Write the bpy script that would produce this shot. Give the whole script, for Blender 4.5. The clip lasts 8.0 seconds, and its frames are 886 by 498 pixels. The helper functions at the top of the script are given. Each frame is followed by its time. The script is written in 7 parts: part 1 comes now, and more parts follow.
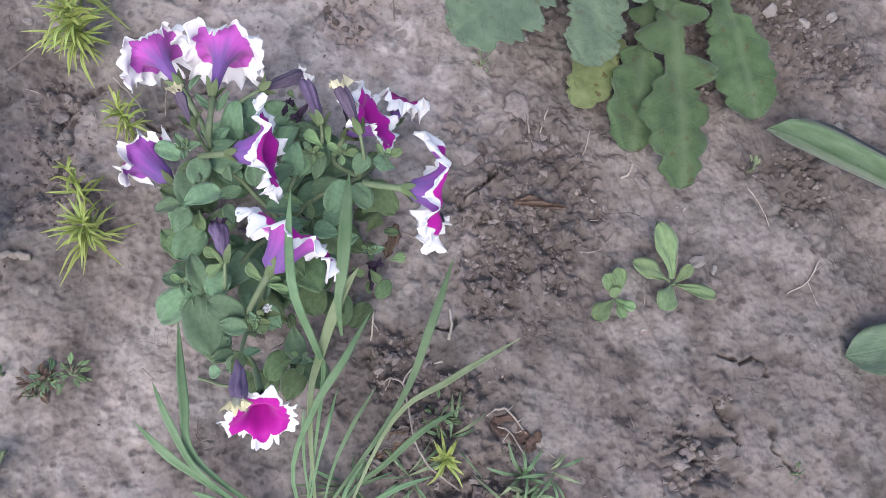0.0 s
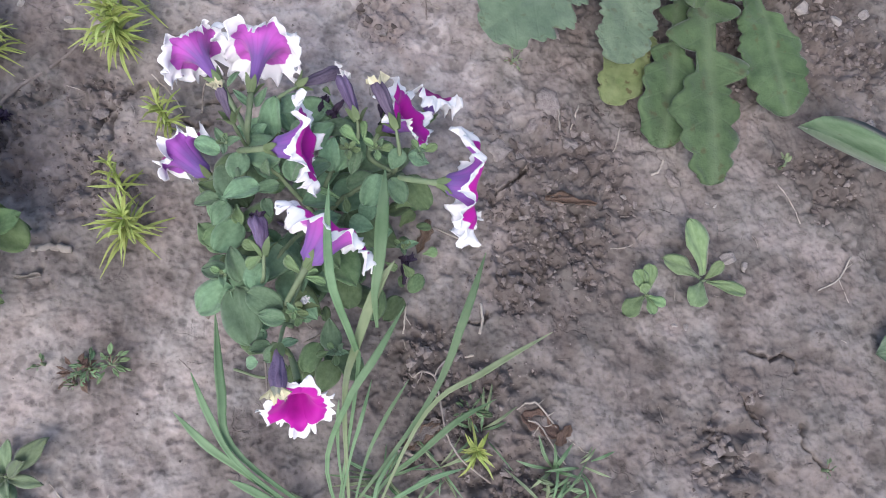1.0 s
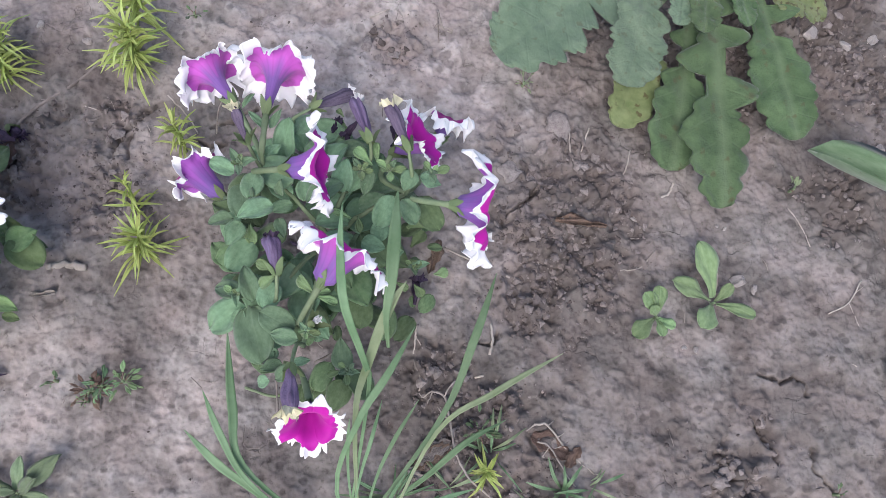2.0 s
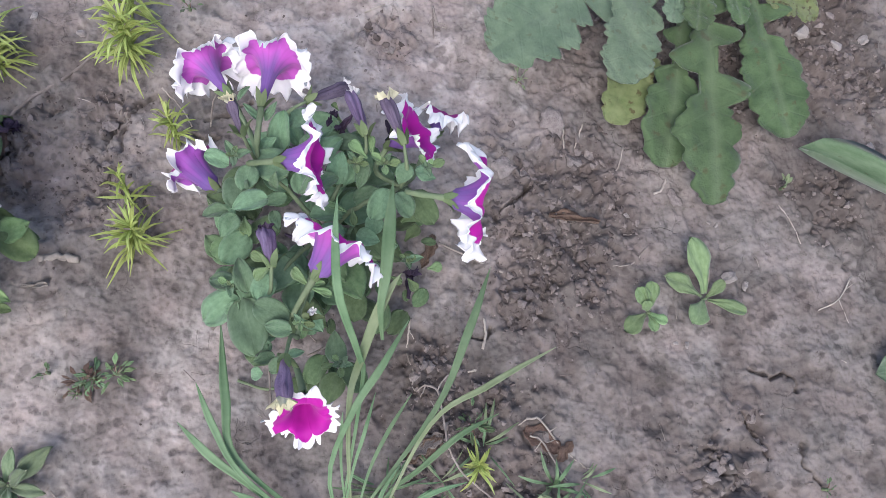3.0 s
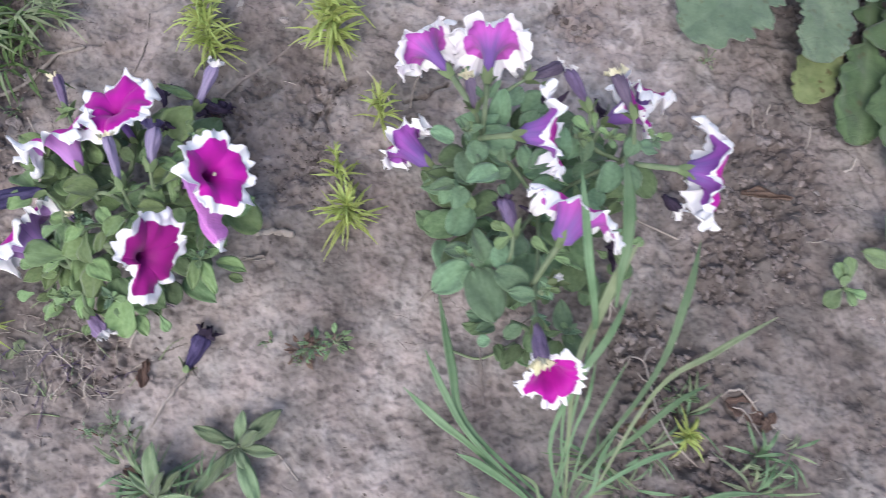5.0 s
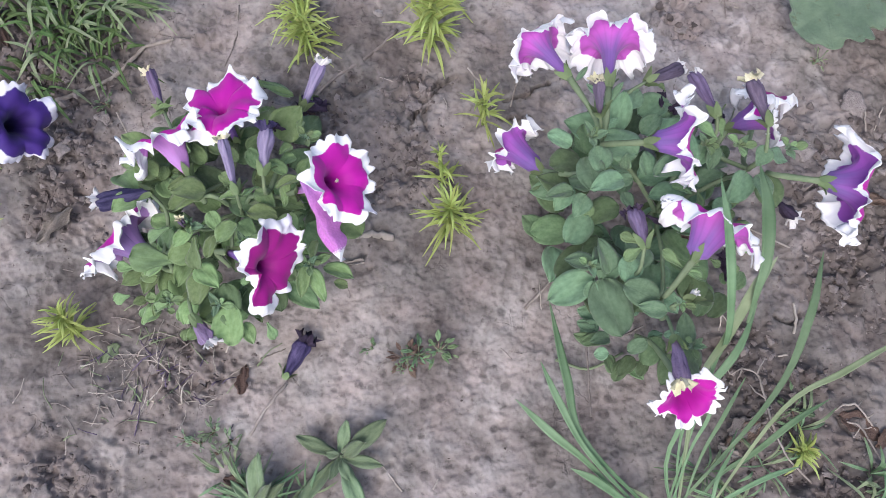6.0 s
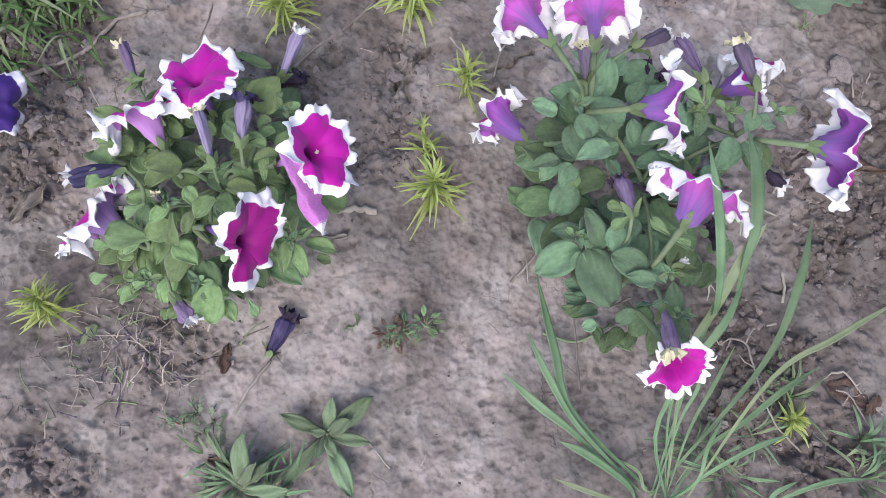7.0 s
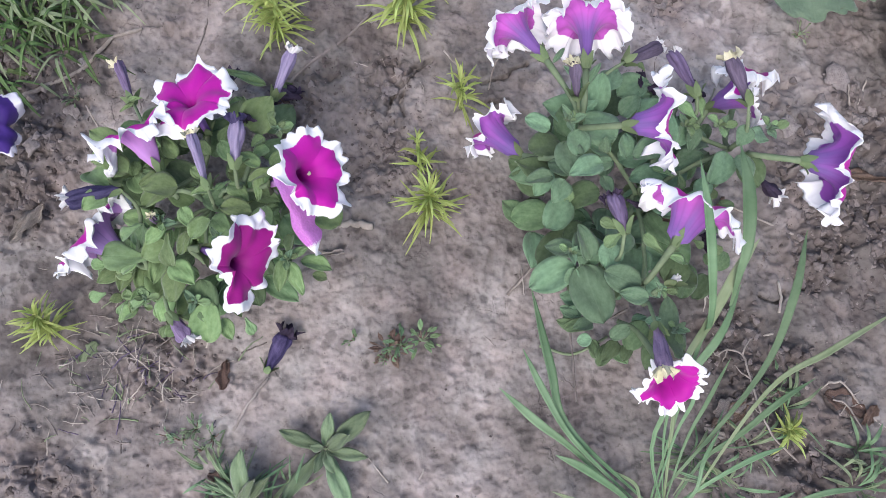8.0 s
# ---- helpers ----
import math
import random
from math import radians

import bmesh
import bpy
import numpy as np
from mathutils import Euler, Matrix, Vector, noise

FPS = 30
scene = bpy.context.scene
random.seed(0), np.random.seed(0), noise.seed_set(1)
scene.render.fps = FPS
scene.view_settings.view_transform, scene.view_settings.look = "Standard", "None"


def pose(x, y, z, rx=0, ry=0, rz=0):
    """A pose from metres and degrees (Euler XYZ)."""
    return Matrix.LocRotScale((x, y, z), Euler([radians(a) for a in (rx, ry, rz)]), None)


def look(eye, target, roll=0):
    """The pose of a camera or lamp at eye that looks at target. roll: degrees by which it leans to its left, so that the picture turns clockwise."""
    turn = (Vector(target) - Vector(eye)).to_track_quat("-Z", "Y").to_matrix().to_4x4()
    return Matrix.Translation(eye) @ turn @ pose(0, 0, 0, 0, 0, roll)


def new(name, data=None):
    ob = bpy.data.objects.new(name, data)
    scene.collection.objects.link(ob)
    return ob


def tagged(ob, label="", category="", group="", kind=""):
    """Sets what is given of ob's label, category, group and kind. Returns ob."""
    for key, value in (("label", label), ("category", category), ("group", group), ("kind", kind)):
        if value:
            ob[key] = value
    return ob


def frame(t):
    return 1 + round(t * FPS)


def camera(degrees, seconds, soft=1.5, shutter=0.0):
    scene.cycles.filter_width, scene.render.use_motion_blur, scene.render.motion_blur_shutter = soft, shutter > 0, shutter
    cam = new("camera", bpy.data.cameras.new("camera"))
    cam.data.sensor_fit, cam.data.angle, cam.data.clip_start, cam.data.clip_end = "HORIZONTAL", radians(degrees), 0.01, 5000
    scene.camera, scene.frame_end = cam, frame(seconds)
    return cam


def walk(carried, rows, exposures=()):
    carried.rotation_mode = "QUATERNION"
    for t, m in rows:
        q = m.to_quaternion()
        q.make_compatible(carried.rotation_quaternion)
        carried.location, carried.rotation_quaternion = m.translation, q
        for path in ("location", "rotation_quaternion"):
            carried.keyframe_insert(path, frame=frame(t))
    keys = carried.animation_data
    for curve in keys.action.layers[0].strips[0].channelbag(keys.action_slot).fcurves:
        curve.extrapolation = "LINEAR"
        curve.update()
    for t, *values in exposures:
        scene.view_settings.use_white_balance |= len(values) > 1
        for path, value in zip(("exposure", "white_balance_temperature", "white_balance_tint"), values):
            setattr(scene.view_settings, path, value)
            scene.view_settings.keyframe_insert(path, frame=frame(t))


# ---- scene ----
cam = camera(58.0, 8.0, soft=0.8, shutter=0.38)
PATH = [
    (0, (-0.014, 0.015, 0.851), (0.157, 0.446, -1.095), 20.8),
    (0.5, (-0.018, 0.01, 0.855), (0.153, 0.431, -1.093), 21.5),
    (1, (-0.029, 0.007, 0.858), (0.096, 0.441, -1.09), 15.7),
    (1.5, (-0.031, 0.009, 0.863), (0.067, 0.482, -1.077), 11.6),
    (3, (-0.037, 0.0, 0.864), (0.094, 0.483, -1.073), 15.6),
    (3.5, (-0.036, -0.007, 0.869), (0.093, 0.474, -1.068), 15.2),
    (4, (-0.064, -0.028, 0.906), (0.037, 0.451, -1.034), 11.9),
    (4.5, (-0.118, -0.056, 0.914), (-0.058, 0.439, -1.023), 7.9),
    (5, (-0.218, -0.036, 0.876), (-0.183, 0.45, -1.064), 5.0),
    (5.2, (-0.252, -0.027, 0.866), (-0.221, 0.458, -1.074), 4.5),
    (6.3, (-0.341, -0.002, 0.853), (-0.311, 0.423, -1.101), 5.8),
    (6.5, (-0.345, -0.013, 0.852), (-0.292, 0.413, -1.101), 8.8),
    (7, (-0.327, -0.009, 0.837), (-0.261, 0.381, -1.123), 10.2),
    (7.5, (-0.322, -0.011, 0.836), (-0.241, 0.402, -1.119), 11.1),
    (8, (-0.314, 0.013, 0.845), (-0.269, 0.384, -1.119), 6.9),
]
walk(cam, [(t, look(eye, target, roll)) for t, eye, target, roll in PATH], [(0.0, 0.42, 6120, 10.8), (8.0, 0.4, 6120, 10.8)])

# ---- light: an even, overcast sky ----
SUN_UP, SUN_ROUND = 58.0, 200.0
world = bpy.data.worlds.new("sky")
scene.world = world
world.use_nodes = True
wn = world.node_tree
sky = wn.nodes.new("ShaderNodeTexSky")
sky.sky_type, sky.sun_disc = "NISHITA", False
sky.sun_elevation, sky.sun_rotation = radians(SUN_UP), radians(SUN_ROUND)
sky.air_density, sky.dust_density, sky.ozone_density = 1.0, 4.0, 0.6
wn.nodes["Background"].inputs[1].default_value = 0.15
wn.links.new(sky.outputs[0], wn.nodes["Background"].inputs[0])
sun_data = bpy.data.lights.new("sun", "SUN")
sun_data.energy, sun_data.angle, sun_data.color = 1.3, radians(40), (1.0, 0.95, 0.9)
sun = new("sun", sun_data)
a, b = radians(SUN_UP), radians(SUN_ROUND)
sun.matrix_world = look(Vector((math.sin(b) * math.cos(a), math.cos(b) * math.cos(a), math.sin(a))) * 5, (0, 0, 0))


# ---- materials ----
def material(name):
    m = bpy.data.materials.new(name)
    m.use_nodes = True
    return m, m.node_tree, m.node_tree.nodes["Principled BSDF"]


def node(nt, kind, **values):
    n = nt.nodes.new(kind)
    for key, value in values.items():
        n.inputs[key.replace("_", " ")].default_value = value
    return n


def noise_of(nt, scale, detail=4.0, rough=0.55, where="Object"):
    tc = nt.nodes.new("ShaderNodeTexCoord")
    n = node(nt, "ShaderNodeTexNoise", Scale=scale, Detail=detail, Roughness=rough)
    nt.links.new(tc.outputs[where], n.inputs["Vector"])
    return n.outputs["Fac"]


def ramp(nt, fac, stops):
    n = nt.nodes.new("ShaderNodeValToRGB")
    e = n.color_ramp.elements
    while len(e) < len(stops):
        e.new(0.5)
    for k, (p, c) in zip(e, stops):
        k.position, k.color = p, (*c, 1)
    nt.links.new(fac, n.inputs[0])
    return n.outputs[0]


def mix(nt, fac, c1, c2, blend="MIX"):
    n = nt.nodes.new("ShaderNodeMix")
    n.data_type, n.blend_type = "RGBA", blend
    for value, socket in ((fac, n.inputs[0]), (c1, n.inputs[6]), (c2, n.inputs[7])):
        if isinstance(value, (int, float)):
            socket.default_value = value
        elif isinstance(value, tuple):
            socket.default_value = (*value, 1)
        else:
            nt.links.new(value, socket)
    return n.outputs[2]


def maths(nt, op, x, y=0.0):
    n = nt.nodes.new("ShaderNodeMath")
    n.operation = op
    for value, socket in ((x, n.inputs[0]), (y, n.inputs[1])):
        if isinstance(value, (int, float)):
            socket.default_value = value
        else:
            nt.links.new(value, socket)
    return n.outputs[0]


def bump(nt, bsdf, height, distance, strength=1.0):
    n = node(nt, "ShaderNodeBump", Strength=strength, Distance=distance)
    nt.links.new(height, n.inputs["Height"])
    nt.links.new(n.outputs[0], bsdf.inputs["Normal"])


def thin(nt, bsdf, colour, share):
    """Lets some light through a leaf or petal."""
    t = nt.nodes.new("ShaderNodeBsdfTranslucent")
    nt.links.new(colour, t.inputs[0])
    m = nt.nodes.new("ShaderNodeMixShader")
    m.inputs[0].default_value = share
    nt.links.new(bsdf.outputs[0], m.inputs[1])
    nt.links.new(t.outputs[0], m.inputs[2])
    nt.links.new(m.outputs[0], nt.nodes["Material Output"].inputs[0])


def soil_material():
    m, nt, p = material("dry_soil")
    broad = noise_of(nt, 9.0, 6.0, 0.62)
    middle = noise_of(nt, 36.0, 5.0, 0.55)
    fine = noise_of(nt, 190.0, 3.0, 0.5)
    hollow = ramp(nt, broad, [(0.3, (0.2, 0.174, 0.166)), (0.7, (0.3, 0.262, 0.252))])
    plate = ramp(nt, broad, [(0.3, (0.3, 0.262, 0.25)), (0.5, (0.34, 0.3, 0.288)), (0.7, (0.405, 0.36, 0.348))])
    skin = nt.nodes.new("ShaderNodeAttribute")
    skin.attribute_name = "crust"
    col = mix(nt, skin.outputs["Fac"], hollow, plate)
    patch = ramp(nt, middle, [(0.26, (0.5, 0.49, 0.485)), (0.42, (0.86, 0.855, 0.85)), (0.55, (1.0, 1.0, 1.0)), (0.72, (1.1, 1.1, 1.11))])
    col = mix(nt, 0.8, col, patch, "MULTIPLY")
    grain = ramp(nt, fine, [(0.3, (0.68, 0.67, 0.66)), (0.45, (0.97, 0.97, 0.97)), (0.72, (1.09, 1.09, 1.1))])
    col = mix(nt, 0.5, col, grain, "MULTIPLY")
    tc = nt.nodes.new("ShaderNodeTexCoord")
    # dark marks of rain drops
    vor = node(nt, "ShaderNodeTexVoronoi", Scale=54.0, Randomness=1.0)
    nt.links.new(tc.outputs["Object"], vor.inputs["Vector"])
    size = maths(nt, "MULTIPLY", noise_of(nt, 17.0, 2.0), 0.62)
    ragged = maths(nt, "ADD", vor.outputs["Distance"], maths(nt, "MULTIPLY", maths(nt, "SUBTRACT", noise_of(nt, 110.0, 4.0), 0.5), 0.3))
    spot = maths(nt, "SUBTRACT", size, ragged)
    spot = ramp(nt, spot, [(0.03, (0, 0, 0)), (0.15, (1, 1, 1))])
    col = mix(nt, maths(nt, "MULTIPLY", spot, 0.62), col, (0.125, 0.108, 0.105))
    # small dark holes and grains between the crumbs
    holes = ramp(nt, noise_of(nt, 95.0, 4.0, 0.62), [(0.3, (0.38, 0.37, 0.365)), (0.4, (0.9, 0.9, 0.9)), (0.5, (1.0, 1.0, 1.0)), (0.75, (1.12, 1.12, 1.13))])
    col = mix(nt, 0.55, col, holes, "MULTIPLY")
    # thin drying cracks in patches
    bent = nt.nodes.new("ShaderNodeVectorMath")
    bent.operation = "MULTIPLY_ADD"
    wob = node(nt, "ShaderNodeTexNoise", Scale=38.0, Detail=4.0)
    nt.links.new(tc.outputs["Object"], wob.inputs["Vector"])
    nt.links.new(wob.outputs["Color"], bent.inputs[0])
    bent.inputs[1].default_value = (0.03, 0.03, 0.03)
    nt.links.new(tc.outputs["Object"], bent.inputs[2])
    vc = node(nt, "ShaderNodeTexVoronoi", Scale=34.0)
    vc.feature = "DISTANCE_TO_EDGE"
    nt.links.new(bent.outputs[0], vc.inputs["Vector"])
    crack = ramp(nt, vc.outputs["Distance"], [(0.012, (1, 1, 1)), (0.04, (0, 0, 0))])
    crack = maths(nt, "MULTIPLY", crack, ramp(nt, noise_of(nt, 13.0, 3.0), [(0.58, (0, 0, 0)), (0.66, (1, 1, 1))]))
    col = mix(nt, maths(nt, "MULTIPLY", crack, 0.22), col, (0.09, 0.078, 0.073))
    tint = ramp(nt, noise_of(nt, 15.0, 3.0), [(0.35, (0.955, 1.0, 0.995)), (0.65, (1.025, 0.995, 0.975))])
    col = mix(nt, 1.0, col, tint, "MULTIPLY")
    # loosened earth is darker and browner
    at = nt.nodes.new("ShaderNodeAttribute")
    at.attribute_name = "loose"
    loose = mix(nt, noise_of(nt, 120.0, 5.0, 0.7), (0.09, 0.072, 0.067), (0.25, 0.207, 0.196))
    col = mix(nt, maths(nt, "MULTIPLY", at.outputs["Fac"], 0.42), col, loose)
    # ground that has stayed moist, and shade under leaves and grass painted on it
    damp_shade = nt.nodes.new("ShaderNodeAttribute")
    damp_shade.attribute_name = "soil_patches"
    col = mix(nt, damp_shade.outputs["Fac"], col, mix(nt, 1.0, col, (0.61, 0.605, 0.6), "MULTIPLY"))
    # and ground that has dried to a pale skin
    dry = nt.nodes.new("ShaderNodeAttribute")
    dry.attribute_name = "pale"
    col = mix(nt, dry.outputs["Fac"], col, mix(nt, 1.0, col, (1.3, 1.3, 1.31), "MULTIPLY"))
    nt.links.new(col, p.inputs["Base Color"])
    p.inputs["Roughness"].default_value = 0.95
    p.inputs["Specular IOR Level"].default_value = 0.2
    height = maths(nt, "ADD", maths(nt, "MULTIPLY", middle, 1.0), maths(nt, "MULTIPLY", fine, 0.14))
    height = maths(nt, "SUBTRACT", height, maths(nt, "MULTIPLY", spot, 0.05))
    height = maths(nt, "SUBTRACT", height, maths(nt, "MULTIPLY", crack, 0.3))
    bump(nt, p, height, 0.0026, 1.0)
    return m


def plain_material(name, dark, light, scale, rough=0.8, relief=0.0006, through_light=0.0, vary=0.25, stops=(0.3, 0.7), spec=0.3, along=1.0):
    m, nt, p = material(name)
    fac = noise_of(nt, scale, 5.0, 0.6)
    if along != 1.0:
        mp = node(nt, "ShaderNodeMapping", Scale=(4.0, 4.0, along))
        nt.links.new(nt.nodes.new("ShaderNodeTexCoord").outputs["Object"], mp.inputs["Vector"])
        nt.links.new(mp.outputs[0], fac.node.inputs["Vector"])
    col = ramp(nt, fac, [(stops[0], dark), (stops[1], light)])
    info = nt.nodes.new("ShaderNodeObjectInfo")
    k = maths(nt, "ADD", maths(nt, "MULTIPLY", info.outputs["Random"], 2 * vary), 1 - vary)
    hsv = node(nt, "ShaderNodeHueSaturation")
    hue = maths(nt, "ADD", maths(nt, "MULTIPLY", info.outputs["Random"], 0.03 * min(1.0, vary * 4)), 0.5 - 0.015 * min(1.0, vary * 4))
    nt.links.new(hue, hsv.inputs["Hue"])
    nt.links.new(k, hsv.inputs["Value"])
    nt.links.new(col, hsv.inputs["Color"])
    col = hsv.outputs[0]
    nt.links.new(col, p.inputs["Base Color"])
    p.inputs["Roughness"].default_value = rough
    p.inputs["Specular IOR Level"].default_value = spec
    bump(nt, p, noise_of(nt, scale * 4, 3.0), relief, 0.8)
    if through_light:
        thin(nt, p, col, through_light)
    return m


def leaf_material(name, dark, light, vein, ribs=5.0, through_light=0.18, rough=0.62, vary=0.3, rot=0.0, relief=0.03, rot_at=0.68, lines_show=0.14):
    """Leaf blade: mottled, with a pale midrib and side veins laid out in the blade's own coordinates."""
    m, nt, p = material(name)
    uv = nt.nodes.new("ShaderNodeUVMap")
    sep = nt.nodes.new("ShaderNodeSeparateXYZ")
    nt.links.new(uv.outputs[0], sep.inputs[0])
    u, v = sep.outputs[0], sep.outputs[1]
    info = nt.nodes.new("ShaderNodeObjectInfo")
    shift = nt.nodes.new("ShaderNodeVectorMath")
    shift.operation = "ADD"
    nt.links.new(uv.outputs[0], shift.inputs[0])
    nt.links.new(info.outputs["Location"], shift.inputs[1])
    nz = node(nt, "ShaderNodeTexNoise", Scale=7.0, Detail=6.0, Roughness=0.62)
    nt.links.new(shift.outputs[0], nz.inputs["Vector"])
    col = ramp(nt, nz.outputs["Fac"], [(0.3, dark), (0.7, light)])
    side = maths(nt, "ABSOLUTE", maths(nt, "SUBTRACT", u, 0.5))
    mid = ramp(nt, side, [(0.0, (1, 1, 1)), (0.035, (0, 0, 0))])
    wave = maths(nt, "FRACT", maths(nt, "MULTIPLY", maths(nt, "SUBTRACT", v, maths(nt, "MULTIPLY", side, 0.55)), ribs))
    rib = ramp(nt, maths(nt, "ABSOLUTE", maths(nt, "SUBTRACT", wave, 0.5)), [(0.0, (1, 1, 1)), (0.075, (0, 0, 0))])
    lines = maths(nt, "MAXIMUM", mid, maths(nt, "MULTIPLY", rib, 0.3))
    col = mix(nt, maths(nt, "MULTIPLY", lines, lines_show), col, vein)
    if rot:
        nz2 = node(nt, "ShaderNodeTexNoise", Scale=16.0, Detail=3.0)
        nt.links.new(shift.outputs[0], nz2.inputs["Vector"])
        col = mix(nt, ramp(nt, nz2.outputs["Fac"], [(rot_at, (0, 0, 0)), (rot_at + 0.08, (rot, rot, rot))]), col, (0.09, 0.075, 0.035))
    hsv = node(nt, "ShaderNodeHueSaturation")
    nt.links.new(maths(nt, "ADD", maths(nt, "MULTIPLY", info.outputs["Random"], 2 * vary), 1 - vary), hsv.inputs["Value"])
    nt.links.new(maths(nt, "ADD", maths(nt, "MULTIPLY", info.outputs["Random"], 0.03), 0.485), hsv.inputs["Hue"])
    nt.links.new(col, hsv.inputs["Color"])
    nt.links.new(hsv.outputs[0], p.inputs["Base Color"])
    p.inputs["Roughness"].default_value = rough
    p.inputs["Specular IOR Level"].default_value = 0.18
    p.inputs["Sheen Weight"].default_value = 0.32
    bump(nt, p, maths(nt, "SUBTRACT", nz.outputs["Fac"], maths(nt, "MULTIPLY", lines, 0.25)), relief * 0.02, 0.7)
    thin(nt, p, hsv.outputs[0], through_light)
    return m


def petal_material(name, heart, flesh, rim, where_rim=0.7, vein_dark=0.75, soft=0.012, wob=0.16):
    """Petal: throat colour, flesh and a ragged pale rim, by the distance from the throat (second coordinate of the map)."""
    m, nt, p = material(name)
    uv = nt.nodes.new("ShaderNodeUVMap")
    sep = nt.nodes.new("ShaderNodeSeparateXYZ")
    nt.links.new(uv.outputs[0], sep.inputs[0])
    tc = nt.nodes.new("ShaderNodeTexCoord")
    nz = node(nt, "ShaderNodeTexNoise", Scale=85.0, Detail=3.0, Roughness=0.6)
    nt.links.new(tc.outputs["Object"], nz.inputs["Vector"])
    at = maths(nt, "ADD", sep.outputs[1], maths(nt, "MULTIPLY", maths(nt, "SUBTRACT", nz.outputs["Fac"], 0.5), wob))
    col = ramp(nt, sep.outputs[1], [(0.02, heart), (0.34, flesh), (1.0, flesh)])
    streak = maths(nt, "FRACT", maths(nt, "MULTIPLY", sep.outputs[0], 15.0))
    streak = ramp(nt, maths(nt, "ABSOLUTE", maths(nt, "SUBTRACT", streak, 0.5)), [(0.0, (vein_dark,) * 3), (0.22, (1, 1, 1))])
    col = mix(nt, 0.22, col, streak, "MULTIPLY")
    cloud = node(nt, "ShaderNodeTexNoise", Scale=40.0, Detail=4.0)
    nt.links.new(tc.outputs["Object"], cloud.inputs["Vector"])
    col = mix(nt, 0.6, col, ramp(nt, cloud.outputs["Fac"], [(0.3, (0.78, 0.78, 0.78)), (0.7, (1.15, 1.15, 1.15))]), "MULTIPLY")
    edge = ramp(nt, at, [(where_rim - soft, (0, 0, 0)), (where_rim + soft, (1, 1, 1))])
    col = mix(nt, edge, col, rim)
    nt.links.new(col, p.inputs["Base Color"])
    p.inputs["Roughness"].default_value = 0.6
    p.inputs["Specular IOR Level"].default_value = 0.25
    p.inputs["Sheen Weight"].default_value = 0.15
    bump(nt, p, maths(nt, "ADD", cloud.outputs["Fac"], maths(nt, "MULTIPLY", streak, 0.03)), 0.0015, 0.5)
    thin(nt, p, col, 0.12)
    return m


SOIL = soil_material()
CLOD = plain_material("soil_crumb", (0.2, 0.173, 0.165), (0.35, 0.308, 0.295), 2.6, 0.95, 0.0022, 0, 0.12)
def crumb_material():
    m, nt, p = material("earth_crumb")
    geo = nt.nodes.new("ShaderNodeNewGeometry")
    col = ramp(nt, geo.outputs["Random Per Island"], [(0.0, (0.1, 0.083, 0.078)), (0.5, (0.17, 0.143, 0.136)), (1.0, (0.27, 0.235, 0.224))])
    col = mix(nt, 0.7, col, ramp(nt, noise_of(nt, 260.0, 4.0), [(0.3, (0.6, 0.6, 0.6)), (0.7, (1.2, 1.2, 1.2))]), "MULTIPLY")
    nt.links.new(col, p.inputs["Base Color"])
    p.inputs["Roughness"].default_value = 0.95
    p.inputs["Specular IOR Level"].default_value = 0.2
    bump(nt, p, noise_of(nt, 500.0, 3.0), 0.001, 0.8)
    return m


CRUMB = crumb_material()
STONE = plain_material("pebble", (0.3, 0.27, 0.255), (0.5, 0.46, 0.44), 70.0, 0.85, 0.001, 0, 0.15)
PETUNIA_LEAF = leaf_material("petunia_leaf", (0.13, 0.226, 0.128), (0.215, 0.335, 0.208), (0.23, 0.34, 0.2), 6.0, rough=0.8)
FRESH_LEAF = leaf_material("fresh_petunia_leaf", (0.15, 0.235, 0.095), (0.25, 0.35, 0.165), (0.25, 0.35, 0.18), 6.0, rough=0.8)
# petunia green darkened for the shade inside the bushes; some small weeds share it
SHADED_LEAF = leaf_material("shaded_leaf", (0.09, 0.146, 0.068), (0.16, 0.234, 0.122), (0.16, 0.24, 0.13), 6.0, rough=0.8)
YOUNG_LEAF = leaf_material("young_leaf", (0.16, 0.25, 0.11), (0.24, 0.345, 0.175), (0.27, 0.37, 0.2), 6.0, rough=0.8)
LOBED_LEAF = leaf_material("lobed_leaf", (0.046, 0.085, 0.037), (0.112, 0.176, 0.083), (0.2, 0.26, 0.16), 9.0, 0.12, 0.7, 0.14, 0.55, 0.4, 0.62, 0.3)
# greyer lobed green with skylight put into its colour; one broad leaf shares it
GREY_LOBED = leaf_material("grey_skylit_leaf", (0.1, 0.155, 0.1), (0.18, 0.25, 0.165), (0.2, 0.27, 0.18), 7.0, 0.12, 0.7, 0.1, 0.4, 0.3, 0.62, 0.12)
YELLOW_LEAF = leaf_material("yellowing_leaf", (0.12, 0.16, 0.06), (0.23, 0.26, 0.12), (0.27, 0.3, 0.16), 7.0, 0.15, 0.6, 0.1, 0.9, 0.1, 0.56)
SEEDLING_LEAF = leaf_material("seedling_leaf", (0.145, 0.21, 0.1), (0.225, 0.295, 0.155), (0.26, 0.33, 0.2), 5.0, rough=0.85)
WEED_LEAF = leaf_material("rosette_leaf", (0.16, 0.235, 0.13), (0.25, 0.33, 0.2), (0.24, 0.32, 0.2), 6.0, rough=0.85)
BLADE_LEAF = leaf_material("strap_leaf", (0.11, 0.18, 0.095), (0.21, 0.295, 0.185), (0.3, 0.37, 0.27), 0.5, 0.15, 0.6, 0.08, 0.8)
GRASS = plain_material("grass_blade", (0.12, 0.212, 0.105), (0.22, 0.335, 0.19), 26.0, 0.55, 0.0003, 0.2, 0.2)
